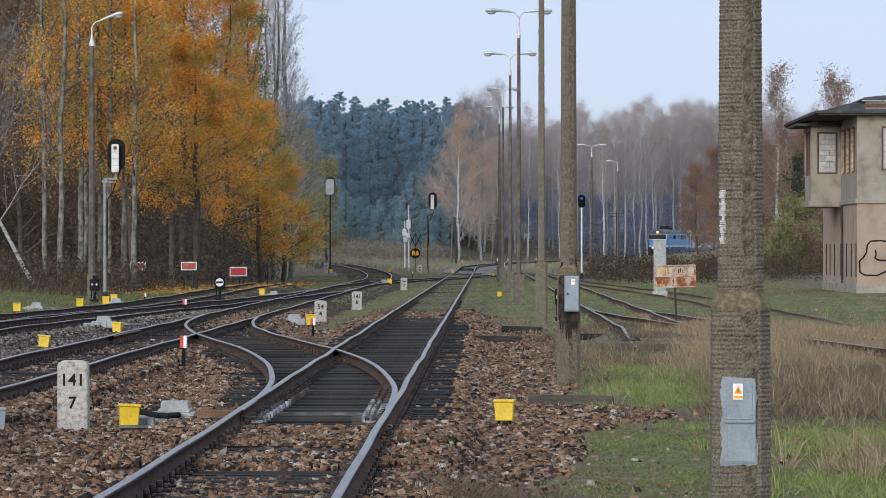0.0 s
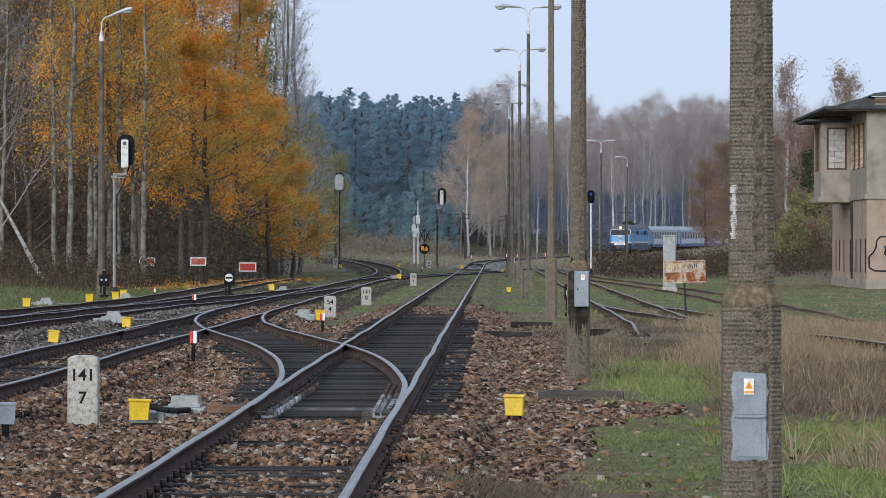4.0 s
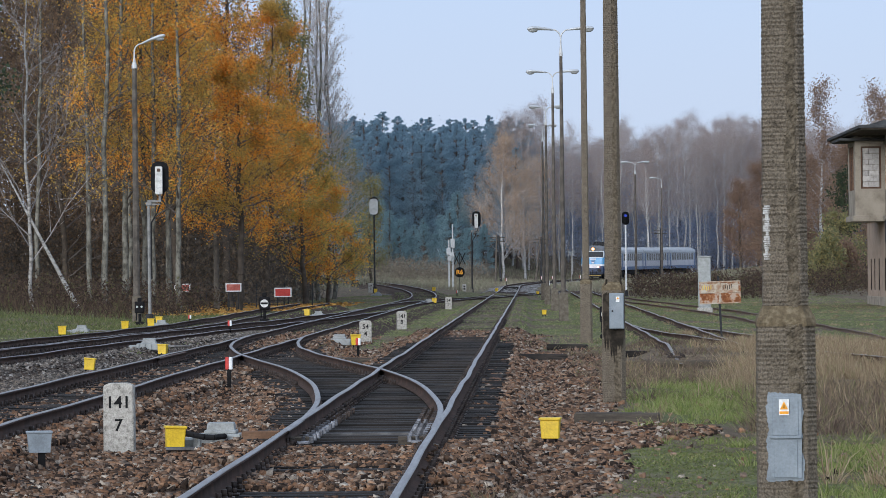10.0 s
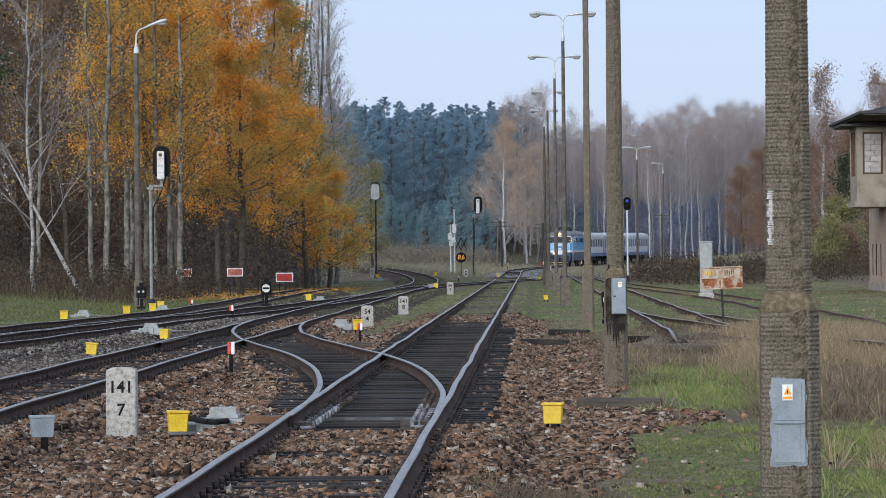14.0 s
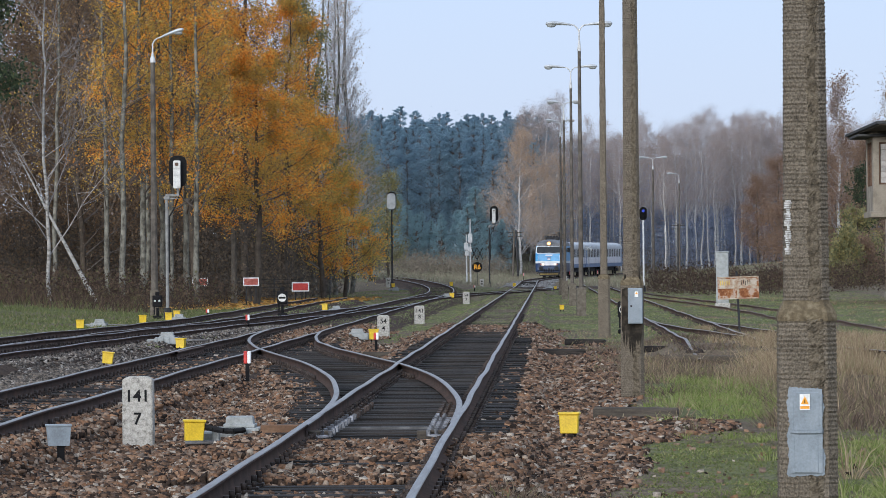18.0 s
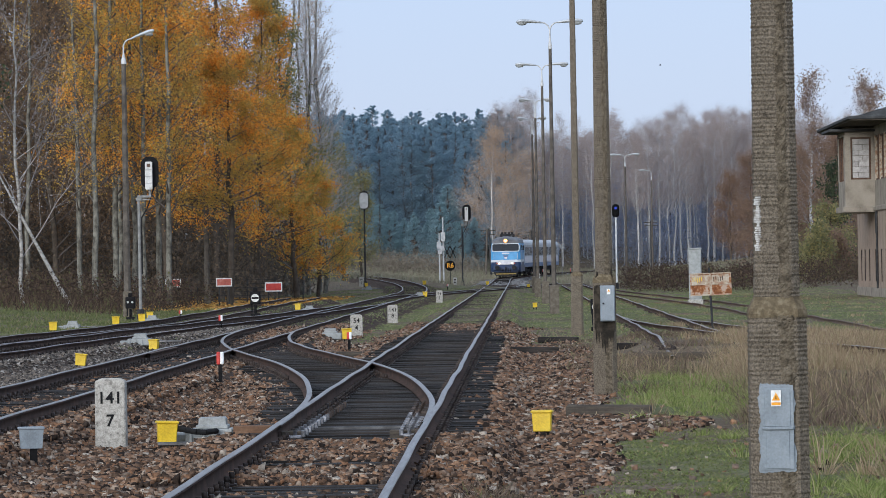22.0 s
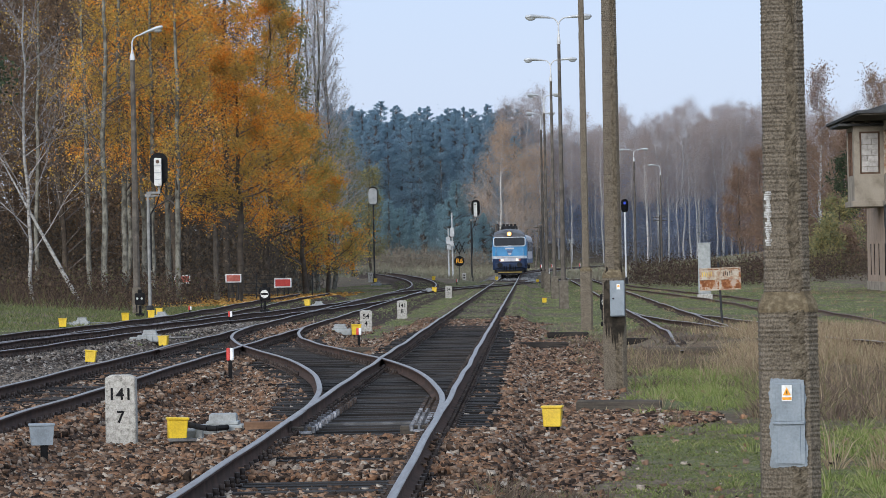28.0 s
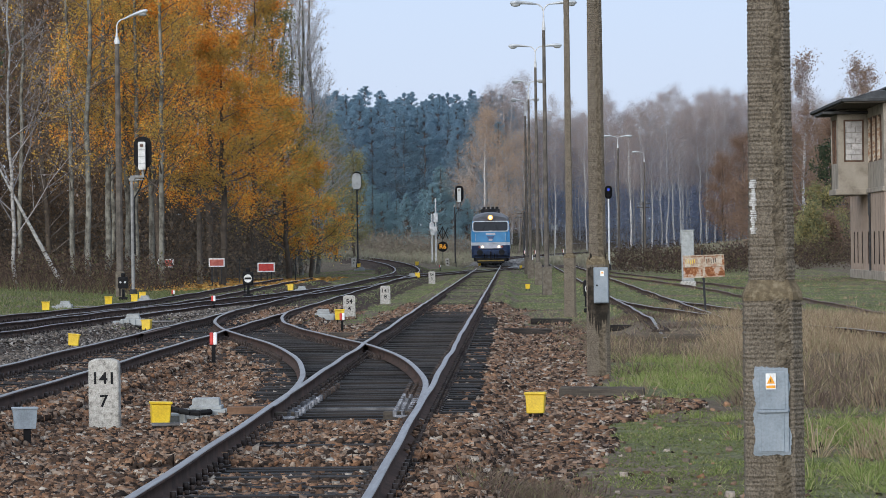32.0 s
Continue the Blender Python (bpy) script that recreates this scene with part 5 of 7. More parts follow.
# ---- lying timbers ----
for x, y, L, w, turn, mat, lab in ((1.05, 53.5, 1.05, 0.30, -3, "timber_old", "grey weathered plank lying on the ballast"), (0.18, 90.5, 1.15, 0.26, 2, "sleeper", "black old sleeper lying beside the track"), (0.85, 102, 0.95, 0.26, -8, "sleeper", "black old sleeper lying in dead grass"),
                                   (2.15, 92, 0.8, 0.26, -4, "sleeper", "black old sleeper lying in dead grass"), (3.6, 82.5, 2.9, 0.24, -4, "sleeper_old", "cracked old sleeper sunk in dry grass"), (-3.4, 88, 1.6, 0.2, 1, "timber_old", "thin timber lying on the ballast")):
    bm = bmesh.new()
    box(bm, 0, 0, 0.05, L, w, 0.14, bevel=0.02)
    o = part("old_timber", bm, mat, None)
    o.matrix_basis = pose(x, y, float(ground_z(x, y)) + 0.02, 0, 1, turn)
    tagged(o, lab, "timber", "lying timbers")

# ---- the disused signal box ----
TX, TY = 16.8, 197.0
tz = float(ground_z(17.5, 199))
tower = thing("signal_box", pose(TX, TY, tz), "disused two-storey signal box of stained plaster with bricked-up windows", "building")


def slab(name, x0, x1, y0, y1, z0, z1, mat, parent=tower, label="", bevel=0.0):
    bm = bmesh.new()
    box(bm, (x0 + x1) / 2, (y0 + y1) / 2, (z0 + z1) / 2, x1 - x0, y1 - y0, z1 - z0, bevel=bevel)
    return part(name, bm, mat, parent, label)


# lower storey: a wall along the track with tall openings, cut through between piers
W, D = 9.0, 20.0
slab("plinth", -0.06, W, -0.06, D, -0.5, 0.42, "plaster_grey", bevel=0.02)
holes = [0.75, 3.3, 5.9, 9.2, 12.9, 15.6, 17.8]
SL0, SL1, HW = 0.72, 2.25, 0.34
slab("wall_below", 0, 0.3, 0.3, D, 0.42, SL0, "plaster_pink")
slab("wall_above", 0, 0.3, 0.3, D, SL1, 4.05, "plaster_pink")
edges = [0.3] + [v for h in holes for v in (h - HW, h + HW)] + [D]
for a, b2 in zip(edges[::2], edges[1::2]):
    slab("pier", 0.002, 0.298, a, b2, SL0, SL1, "plaster_pink")
# dark slab behind the openings, standing in for shade inside the storey
slab("inside_dark_slab", 0.62, 0.72, 0.3, D - 0.3, 0.42, 4.0, "brown_frame", label="dark slab in place of the shaded inside of the lower storey")
# near-black slab on each far jamb only, so openings read dark from the camera
for h in holes:
    slab("dark_jamb_slab", 0.012, 0.26, h + HW - 0.07, h + HW - 0.002, SL0 + 0.002, SL1 - 0.002, "opening_dark")
front_wall = slab("front_wall", 0, W, 0, 0.3, 0.42, 4.05, "plaster_pink")
slab("back_wall", 0.3, W, D - 0.3, D, 0.42, 4.05, "plaster_pink")
slab("cornice", -0.10, W, -0.10, D, 4.05, 4.28, "plaster_grey", label="stained cornice between the storeys", bevel=0.03)
# upper storey
UZ, UT = 4.28, 8.05
slab("upper_front_left", 0, 1.10, 0, 0.3, UZ, UT, "plaster_grey")
slab("upper_front_below", 1.10, 2.4, 0, 0.3, UZ, 5.55, "plaster_grey")
slab("upper_front_above", 1.10, 2.4, 0, 0.3, 7.55, UT, "plaster_grey")
slab("upper_front_right", 2.4, W, 0, 0.3, UZ, UT, "plaster_grey")
slab("upper_side_below", 0, 0.3, 0.3, 9.0, UZ, 5.5, "plaster_grey")
slab("upper_side_above", 0, 0.3, 0.3, 9.0, 7.6, UT, "plaster_grey")
slab("upper_side_end", 0, 0.3, 0.3, 1.1, 5.5, 7.6, "plaster_grey")
slab("upper_side_far", 0, 0.3, 13.5, D, UZ, UT, "plaster_grey")
for k, a in enumerate((1.1, 3.7, 6.3)):
    win = slab("side_window", 0.10, 0.14, a, a + 2.3, 5.5, 7.6, "dark_pane", label="dark empty window")
    for yy in (a, a + 2.18):
        slab("frame_post", -0.015, 0.16, yy, yy + 0.12, 5.5, 7.6, "board_white" if yy > a else "brown_frame", win)
    for zz in (5.5, 7.52):
        slab("frame_rail", 0.03, 0.15, a + 0.12, a + 2.18, zz, zz + 0.08, "brown_frame", win)
    slab("mullion", 0.03, 0.15, a + 1.1, a + 1.18, 5.58, 7.52, "brown_frame", win)
    slab("side_pier", 0.002, 0.298, a + 2.3, a + 2.6, 5.5, 7.6, "plaster_grey")


def blocked(x0, x1, y, z0, z1, label):
    """A window closed with white blocks laid in courses."""
    win = slab("bricked_window", x0, x1, y + 0.14, y + 0.18, z0, z1, "plaster_grey", label=label)
    for s, a in ((0, x0), (1, x1 - 0.07)):
        slab("frame_post", a, a + 0.07, y + 0.02, y + 0.135, z0, z1, "brown_frame", win)
    for zz in (z0, z1 - 0.07):
        slab("frame_rail", x0 + 0.07, x1 - 0.07, y + 0.03, y + 0.13, zz, zz + 0.07, "brown_frame", win)
    n = 7
    hh = (z1 - z0 - 0.16) / n
    for r in range(n):
        cut = x0 + 0.08 + (x1 - x0 - 0.16) * (0.62 if r % 2 else 0.36)
        for a, b2 in ((x0 + 0.08, cut), (cut, x1 - 0.08)):
            slab("block", a + 0.008, b2 - 0.008, y + 0.07, y + 0.138, z0 + 0.08 + r * hh + 0.008, z0 + 0.08 + (r + 1) * hh - 0.008, "block_white", win, bevel=0.004)


blocked(1.10, 2.4, 0.0, 5.55, 7.55, "window closed with white blocks")
# the bay towards the track
BX, BY0, BY1 = -1.40, 9.0, 13.5
slab("bay_floor", BX - 0.12, 0.0, BY0 - 0.12, BY1 + 0.1, 4.0, 4.28, "plaster_grey", label="streaked underside of the bay", bevel=0.02)
slab("bay_front_below", BX, 0.3, BY0, BY0 + 0.25, UZ, 5.55, "plaster_grey")
slab("bay_front_above", BX, 0.3, BY0, BY0 + 0.25, 7.55, UT, "plaster_grey")
slab("bay_front_left", BX, -1.12, BY0, BY0 + 0.25, 5.55, 7.55, "plaster_grey")
slab("bay_front_right", -0.16, 0.3, BY0, BY0 + 0.25, 5.55, 7.55, "plaster_grey")
blocked(-1.12, -0.16, BY0, 5.55, 7.55, "bay window closed with white blocks")
slab("bay_side_below", BX, BX + 0.25, BY0 + 0.25, BY1, UZ, 5.5, "plaster_grey")
slab("bay_side_above", BX, BX + 0.25, BY0 + 0.25, BY1, 7.6, UT, "plaster_grey")
slab("bay_side_pier", BX + 0.002, BX + 0.248, BY0 + 0.25, BY0 + 0.9, 5.5, 7.6, "plaster_grey")
slab("bay_side_pier", BX + 0.002, BX + 0.248, BY1 - 0.5, BY1, 5.5, 7.6, "plaster_grey")
bw = slab("bay_window", BX + 0.12, BX + 0.16, BY0 + 0.9, BY1 - 0.5, 5.5, 7.6, "dark_pane")
for yy in (BY0 + 0.9, BY0 + 2.3, BY1 - 0.62):
    slab("frame_post", BX + 0.03, BX + 0.18, yy, yy + 0.12, 5.5, 7.6, "brown_frame", bw)
slab("bay_back", BX, 0.3, BY1 - 0.25, BY1 - 0.002, UZ, UT, "plaster_grey")
# stepped flat roof
slab("roof_slab", BX - 0.55, W, -0.75, D, UT + 0.06, UT + 0.20, "felt_roof", label="dark felt-covered eaves", bevel=0.02)
slab("eaves_board", BX - 0.42, W, -0.62, D, UT - 0.002, UT + 0.058, "timber_old", label="weathered boards under the eaves")
slab("bay_roof_edge", BX - 0.75, 0.3, BY0 - 0.6, BY1 + 0.5, UT - 0.24, UT - 0.12, "felt_roof", label="thin drooping eaves over the bay", bevel=0.02)
bm = bmesh.new()
loft(bm, [[(x0, y0, z), (W, y0, z), (W, D, z), (x0, D, z)] for x0, y0, z in ((BX - 0.15, -0.35, UT + 0.202), (BX + 0.9, -0.1, UT + 0.52), (BX + 1.6, 0.4, UT + 0.60))])
part("roof", bm, "felt_roof", tower, "low felt roof, sagging")
slab("fascia", 0.35, W, -0.32, -0.12, UT + 0.27, UT + 0.62, "plaster_grey", label="worn fascia on the roof")
slab("fascia_board", 0.30, W, -0.38, -0.325, UT + 0.36, UT + 0.52, "brown_frame", label="brown boards along the roof edge")
slab("flashing", 0.2, W, -0.46, 0.1, UT + 0.622, UT + 0.665, "galvanised", label="pale metal flashing")
bm = bmesh.new()
loft(bm, [[(x0, y0, z), (W, y0, z), (W, D, z), (x0, D, z)] for x0, y0, z in ((0.15, -0.50, UT + 0.667), (0.30, -0.40, UT + 0.80), (1.2, 0.5, UT + 0.92))])
part("roof_cap", bm, "felt_roof", tower, "felt-covered upper roof")
bm = bmesh.new()
for a, b2 in (((1.55, -0.35, UT + 0.8), (1.62, -0.3, UT + 1.5)), ((1.62, -0.3, UT + 1.5), (1.40, -0.3, UT + 2.0)), ((1.62, -0.3, UT + 1.5), (1.75, -0.3, UT + 2.2)), ((1.57, -0.33, UT + 1.1), (1.35, -0.3, UT + 1.5))):
    rod(bm, a, b2, 0.025, 0.012, 6)
part("sapling", bm, "twigs", tower, "bare sapling rooted on the roof edge")
# rain pipe, chute and cables
bm = bmesh.new()
rod(bm, (-0.06, 7.6, 0.4), (-0.06, 7.6, 4.05), 0.05, n=8)
part("rain_pipe", bm, "post_dark", tower)
slab("dark_chute", -0.03, 0.0, 8.0, 9.0, 3.0, 4.0, "felt_roof", label="sooty stain below the bay")
# painted loop on the front wall
bm = bmesh.new()
loop = [(0.12, 0.95), (0.10, 1.45), (0.28, 1.62), (0.42, 1.85), (0.46, 2.2), (0.62, 2.36), (1.1, 2.38), (1.6, 2.3)]
loop2 = [(0.12, 0.95), (0.35, 0.82), (0.9, 0.80), (1.3, 0.98), (1.55, 1.25)]
loop3 = [(0.82, 1.95), (0.86, 1.75), (0.80, 1.6), (0.95, 1.5), (1.3, 1.48)]
for ln in (loop, loop2, loop3):
    for (xa, za), (xb, zb) in zip(ln, ln[1:]):
        rod(bm, (xa, -0.002, za), (xb, -0.002, zb), 0.035, n=6)
part("painted_scrawl", bm, "black_paint", front_wall, "black spray-painted loop")

# ---- trees ----
nr = np.random.RandomState(11)


def tubes(segs, n=5):
    """Tapered tubes: rows of x y z r, x y z r."""
    s = np.asarray(segs, float)
    a, b = s[:, :3], s[:, 4:7]
    d = b - a
    d /= np.linalg.norm(d, axis=1, keepdims=True) + 1e-9
    ref = np.where(np.abs(d[:, 2:3]) > 0.9, [[1.0, 0, 0]], [[0, 0, 1.0]])
    u = np.cross(d, ref)
    u /= np.linalg.norm(u, axis=1, keepdims=True)
    w = np.cross(d, u)
    t = np.arange(n) * 2 * np.pi / n
    ring = u[:, None] * np.cos(t)[None, :, None] + w[:, None] * np.sin(t)[None, :, None]
    v = np.concatenate([a[:, None] + ring * s[:, 3, None, None], b[:, None] + ring * s[:, 7, None, None]], 1)
    i, j = np.arange(n), (np.arange(n) + 1) % n
    f = np.stack([i, j, j + n, i + n], 1)[None] + 2 * n * np.arange(len(s))[:, None, None]
    return v.reshape(-1, 3), f.reshape(-1, 4)


def leaf_quads(p, size, r, flat=0.0, tri=False):
    """A small bent leaf at every place, turned at random."""
    n = len(p)
    a = r.normal(size=(n, 3))
    a[:, 2] *= 1 - flat
    a /= np.linalg.norm(a, axis=1, keepdims=True)
    b = np.cross(a, r.normal(size=(n, 3)))
    b /= np.linalg.norm(b, axis=1, keepdims=True)
    s = size * r.uniform(0.6, 1.4, (n, 1))
    if tri:
        v = np.stack([p - a * s - b * s * 0.45, p + b * s * 0.75, p + a * s - b * s * 0.3], 1)
        return v.reshape(-1, 3), np.arange(3 * n).reshape(-1, 3)
    v = np.stack([p - a * s, p + b * s * 0.55, p + a * s, p - b * s * 0.55], 1)
    return v.reshape(-1, 3), np.arange(4 * n).reshape(-1, 4)


def grow(r, h, trunk_r, lean=(0, 0), first=0.3, limbs=26, spread=0.32, rise=0.55, twigs=5, wander=0.02):
    """A trunk, limbs and twigs as tube rows, and the twig ends where leaves sit."""
    trunk, segs, tips = [], [], []
    p, k = np.array([0.0, 0, -0.3]), 12
    pts = [p]
    for i in range(k):
        p = p + np.array([lean[0] + r.normal() * wander * h / k * 4, lean[1] + r.normal() * wander * h / k * 4, (h + 0.3) / k])
        pts.append(p)
    rad = lambda f: trunk_r * (1 - f) ** 0.8 + 0.012
    for i in range(k):
        trunk.append([*pts[i], rad(i / k), *pts[i + 1], rad((i + 1) / k)])
    for q in range(limbs):
        f = first + (1 - first) * (q + r.uniform()) / limbs
        i = min(int(f * k), k - 1)
        base = pts[i] + (pts[i + 1] - pts[i]) * (f * k - i)
        ang = r.uniform(0, 2 * np.pi)
        length = h * spread * (1.15 - f) * r.uniform(0.6, 1.2) + 0.4
        d = np.array([np.cos(ang), np.sin(ang), rise + r.normal() * 0.2])
        d /= np.linalg.norm(d)
        pr, q0 = rad(f) * 0.45, base
        for step in range(4):
            q1 = q0 + d * length / 4
            segs.append([*q0, pr, *q1, pr * 0.68])
            if step:
                for _ in range(twigs):
                    e = d + r.normal(size=3) * 0.55
                    e /= np.linalg.norm(e)
                    l = length * r.uniform(0.18, 0.42)
                    o = q0 + (q1 - q0) * r.uniform()
                    end = o + e * l
                    segs.append([*o, max(pr * 0.4, 0.008), *end, 0.005])
                    tips += [o + e * l * 0.55, end]
            q0, pr = q1, pr * 0.68
            d = d + r.normal(size=3) * 0.16
            d[2] += 0.06
            d /= np.linalg.norm(d)
        tips.append(q0)
    return np.array(trunk), np.array(segs), np.array(tips)


def make_tree(name, label, r, h, trunk_r, bark, leaf, n_leaves, leaf_size, cloud=0.35, twig="twigs_dark", group="", category="tree", leaf2="", tri=False, clump=0.0, **kw):
    t = thing(name, pose(0, 0, 0), label, category, group)
    trunk, segs, tips = grow(r, h, trunk_r, **kw)
    v, f = tubes(trunk, 8)
    tr = arrays("trunk", v, f, bark, t, True)
    v, f = tubes(segs, 3)
    tagged(arrays("branching", v, f, twig, t), kind="stuff")
    if n_leaves:
        share = np.exp(r.normal(size=len(tips)) * clump)
        pick = r.choice(len(tips), n_leaves, p=share / share.sum())
        c = tips[pick] + r.normal(size=(n_leaves, 3)) * cloud * r.uniform(0.3, 1.0, (n_leaves, 1))
        turned = (np.sin(pick * 0.021 + c[:, 2] * 0.9) > 0.25) if leaf2 else np.zeros(n_leaves, bool)
        for share, mat in ((~turned, leaf), (turned, leaf2)):
            if share.any():
                v, f = leaf_quads(c[share], leaf_size, r, 0.0, tri)
                tagged(arrays("crown", v, f, mat, t), kind="stuff")
    return t


def place(t, x, y, turn=0.0, scale=1.0, sz=1.0):
    t.scale = (scale, scale, scale * sz)
    t.matrix_basis = pose(x, y, float(ground_z(x, y)), 0, 0, turn) @ Matrix.Diagonal((scale, scale, scale * sz, 1))
    return t


def again(t, x, y, turn, scale=1.0, sz=1.0):
    t.scale = (1, 1, 1)
    o = copy_thing(t, pose(x, y, float(ground_z(x, y)), 0, 0, turn))
    o.scale = (scale, scale, scale * sz)
    return o


def make_pine(label, r, h, needles, n=9000, width=0.20, low=0.14):
    """A pine with an uneven rounded crown of needle pads on rising boughs."""
    t = thing("pine_tree", pose(0, 0, 0), label, "tree", "pines of the far wood")
    k = 8
    trunk = [[0, 0, -0.5 + (h + 0.3) * i / k, 0.2 * (1 - i / k) + 0.03, r.normal() * 0.12, r.normal() * 0.12, -0.5 + (h + 0.3) * (i + 1) / k, 0.2 * (1 - (i + 1) / k) + 0.02] for i in range(k)]
    for i in range(1, k):
        trunk[i][:2] = trunk[i - 1][4:6]
    v, f = tubes(trunk, 6)
    arrays("trunk", v, f, "bark_pine", t)
    segs, pts, boughs = [], [], 170
    for q in range(boughs):
        f0 = low + (1 - low) * ((q + r.uniform()) / boughs) ** 0.9
        a = r.uniform(0, 2 * np.pi)
        L = (width * h * (1 - f0) ** 0.62 + 0.12) * r.uniform(0.6, 1.2)
        o = np.array([0, 0, f0 * h - 0.1])
        e = o + np.array([np.cos(a) * L, np.sin(a) * L, L * r.uniform(0.15, 0.75)])
        segs.append([*o, 0.05, *e, 0.015])
        m = n // boughs
        u = r.uniform(0.25, 1.05, (m, 1)) ** 0.5
        pts.append(o + (e - o) * u + r.normal(size=(m, 3)) * np.array([0.36, 0.36, 0.24]) * (0.10 + 0.28 * L))
    v, f = tubes(segs, 3)
    tagged(arrays("branching", v, f, "bark_pine", t), kind="stuff")
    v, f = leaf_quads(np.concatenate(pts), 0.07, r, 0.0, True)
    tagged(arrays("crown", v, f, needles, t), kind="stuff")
    return t


# the wood on the left: aspens and maples in autumn leaf
def leafy(name, label, x, y, h, tr, bark, leaf, n, size, cloud, group="trees of the near wood", **kw):
    return place(make_tree(name, label, nr, h, tr, bark, leaf, n, size, cloud, group=group, **kw), x, y, nr.uniform(0, 360))


leafy("maple_tree", "tall tree in thick orange autumn leaf", -16.2, 236, 24, 0.20, "bark_dark", "leaves_orange", 30000, 0.062, 0.34, first=0.20, limbs=44, spread=0.22, twigs=6, leaf2="leaves_gold", clump=1.0)
leafy("maple_tree", "tall tree in orange and gold leaf", -14.9, 246, 17, 0.18, "bark_dark", "leaves_orange", 28000, 0.062, 0.34, first=0.18, limbs=40, spread=0.24, twigs=6, leaf2="leaves_gold", clump=1.0)
leafy("maple_tree", "tall tree in orange-gold leaf with a dark trunk", -18.6, 230, 23, 0.18, "bark_dark", "leaves_orange", 26000, 0.062, 0.34, first=0.2, limbs=40, spread=0.20, twigs=6, leaf2="leaves_gold", clump=1.0)
leafy("maple_tree", "broad low tree turning from green to yellow", -13.3, 258, 10.5, 0.16, "bark_dark", "leaves_yellowgreen", 27000, 0.064, 0.32, first=0.18, limbs=40, spread=0.34, twigs=6, rise=0.3, leaf2="leaves_orange", clump=0.9)
leafy("maple_tree", "small tree in yellow leaf with red tips", -12.5, 268, 7.0, 0.12, "bark_dark", "leaves_yellowgreen", 14000, 0.064, 0.32, first=0.16, limbs=28, spread=0.36, twigs=6, rise=0.3, leaf2="leaves_orange", clump=0.9)
leafy("maple_tree", "broad tree in orange leaf beside the siding", -14.9, 221.5, 12.5, 0.18, "bark_dark", "leaves_orange", 22000, 0.062, 0.34, first=0.30, limbs=34, spread=0.30, twigs=6, rise=0.35, leaf2="leaves_gold", clump=1.0)
leafy("maple_tree", "slender tree with fading gold leaves", -20.8, 222, 20, 0.12, "bark_pale", "leaves_gold", 14000, 0.062, 0.42, first=0.3, limbs=34, spread=0.2, twigs=6, leaf2="leaves_orange", clump=1.1)
for k, (x, y, h, n, tr) in enumerate(((-21.6, 213, 22, 2600, 0.13), (-20.65, 211, 24, 3600, 0.15), (-20.1, 215, 24, 4200, 0.16), (-19.2, 217, 23, 4600, 0.15), (-18.6, 214, 23, 5200, 0.14), (-17.9, 216, 23, 5200, 0.15), (-17.2, 213, 21, 4200, 0.15), (-24.6, 216, 22, 2000, 0.11))):
    leafy("aspen_tree", "slim aspen with a pale grey trunk and golden leaves", x, y, h, tr, "bark_pale", "leaves_gold", int(n * 2.0), 0.062, 0.42, first=0.20, limbs=36, spread=0.15, twigs=6, twig="twigs_dark", wander=0.009, leaf2="leaves_orange" if n > 3000 else "leaves_brown", rise=0.8, clump=1.1)
# bare white birches at the edge, one of them leaning over
leafy("birch_tree", "bare white birch with several stems before the wood", -22.0, 192, 15.5, 0.085, "bark_grey_birch", "leaves_birch_hazy", 250, 0.07, 0.4, first=0.14, limbs=24, spread=0.40, rise=1.1, twigs=6, twig="twigs", group="birches before the wood")
leafy("birch_tree", "leaning pale birch trunk with a broken top", -20.2, 196, 7.0, 0.10, "bark_grey_birch", "leaves_birch_hazy", 0, 0.07, 0.4, first=0.7, limbs=4, spread=0.2, lean=(-0.32, 0), twigs=3, twig="twigs", wander=0.003, group="birches before the wood").rotation_euler.z = 0
# brown thicket behind them
thicket = [make_tree("thicket_tree", "tree in dull brown leaf deep in the wood", nr, 19 + 2 * k, 0.16, "bark_dark", "leaves_brown", 20000, 0.085, 0.75, group="brown trees of the wood", first=0.06, limbs=34, spread=0.24, twigs=5, tri=True) for k in range(3)]
spots = [(-35 + 1.9 * k + nr.uniform(-0.8, 0.8), 232 + (k * 7) % 34 + nr.uniform(-3, 3)) for k in range(9)] + [(-22, 262), (-20.5, 275), (-27, 250), (-32, 225), (-25, 275), (-29, 290)]
for k, (x, y) in enumerate(spots):
    (place if k < 3 else again)(thicket[k % 3], x, y, nr.uniform(0, 360), nr.uniform(0.85, 1.15))
leafy("ivy_tree", "dark evergreen crown hung with ivy", -23.9, 184, 17, 0.16, "bark_dark", "leaves_dark", 11000, 0.10, 0.6, first=0.5, limbs=26, spread=0.16, twigs=5)
for k, (x, y, h) in enumerate(((-13.9, 285, 24), (-13.2, 292, 21), (-15.0, 280, 25), (-15.4, 292, 25), (-16.4, 284, 24), (-13.8, 298, 23), (-17.5, 296, 25), (-14.6, 289, 24))):
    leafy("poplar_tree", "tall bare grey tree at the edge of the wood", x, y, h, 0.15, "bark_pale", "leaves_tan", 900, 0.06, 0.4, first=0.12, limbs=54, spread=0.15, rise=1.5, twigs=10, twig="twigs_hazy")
leafy("elm_tree", "thin tree in dull olive leaf at the edge of woods", -14.2, 276, 19, 0.14, "bark_dark", "leaves_olive", 5200, 0.10, 0.45, first=0.35, limbs=30, spread=0.13, twigs=6, rise=0.9, clump=1.2)

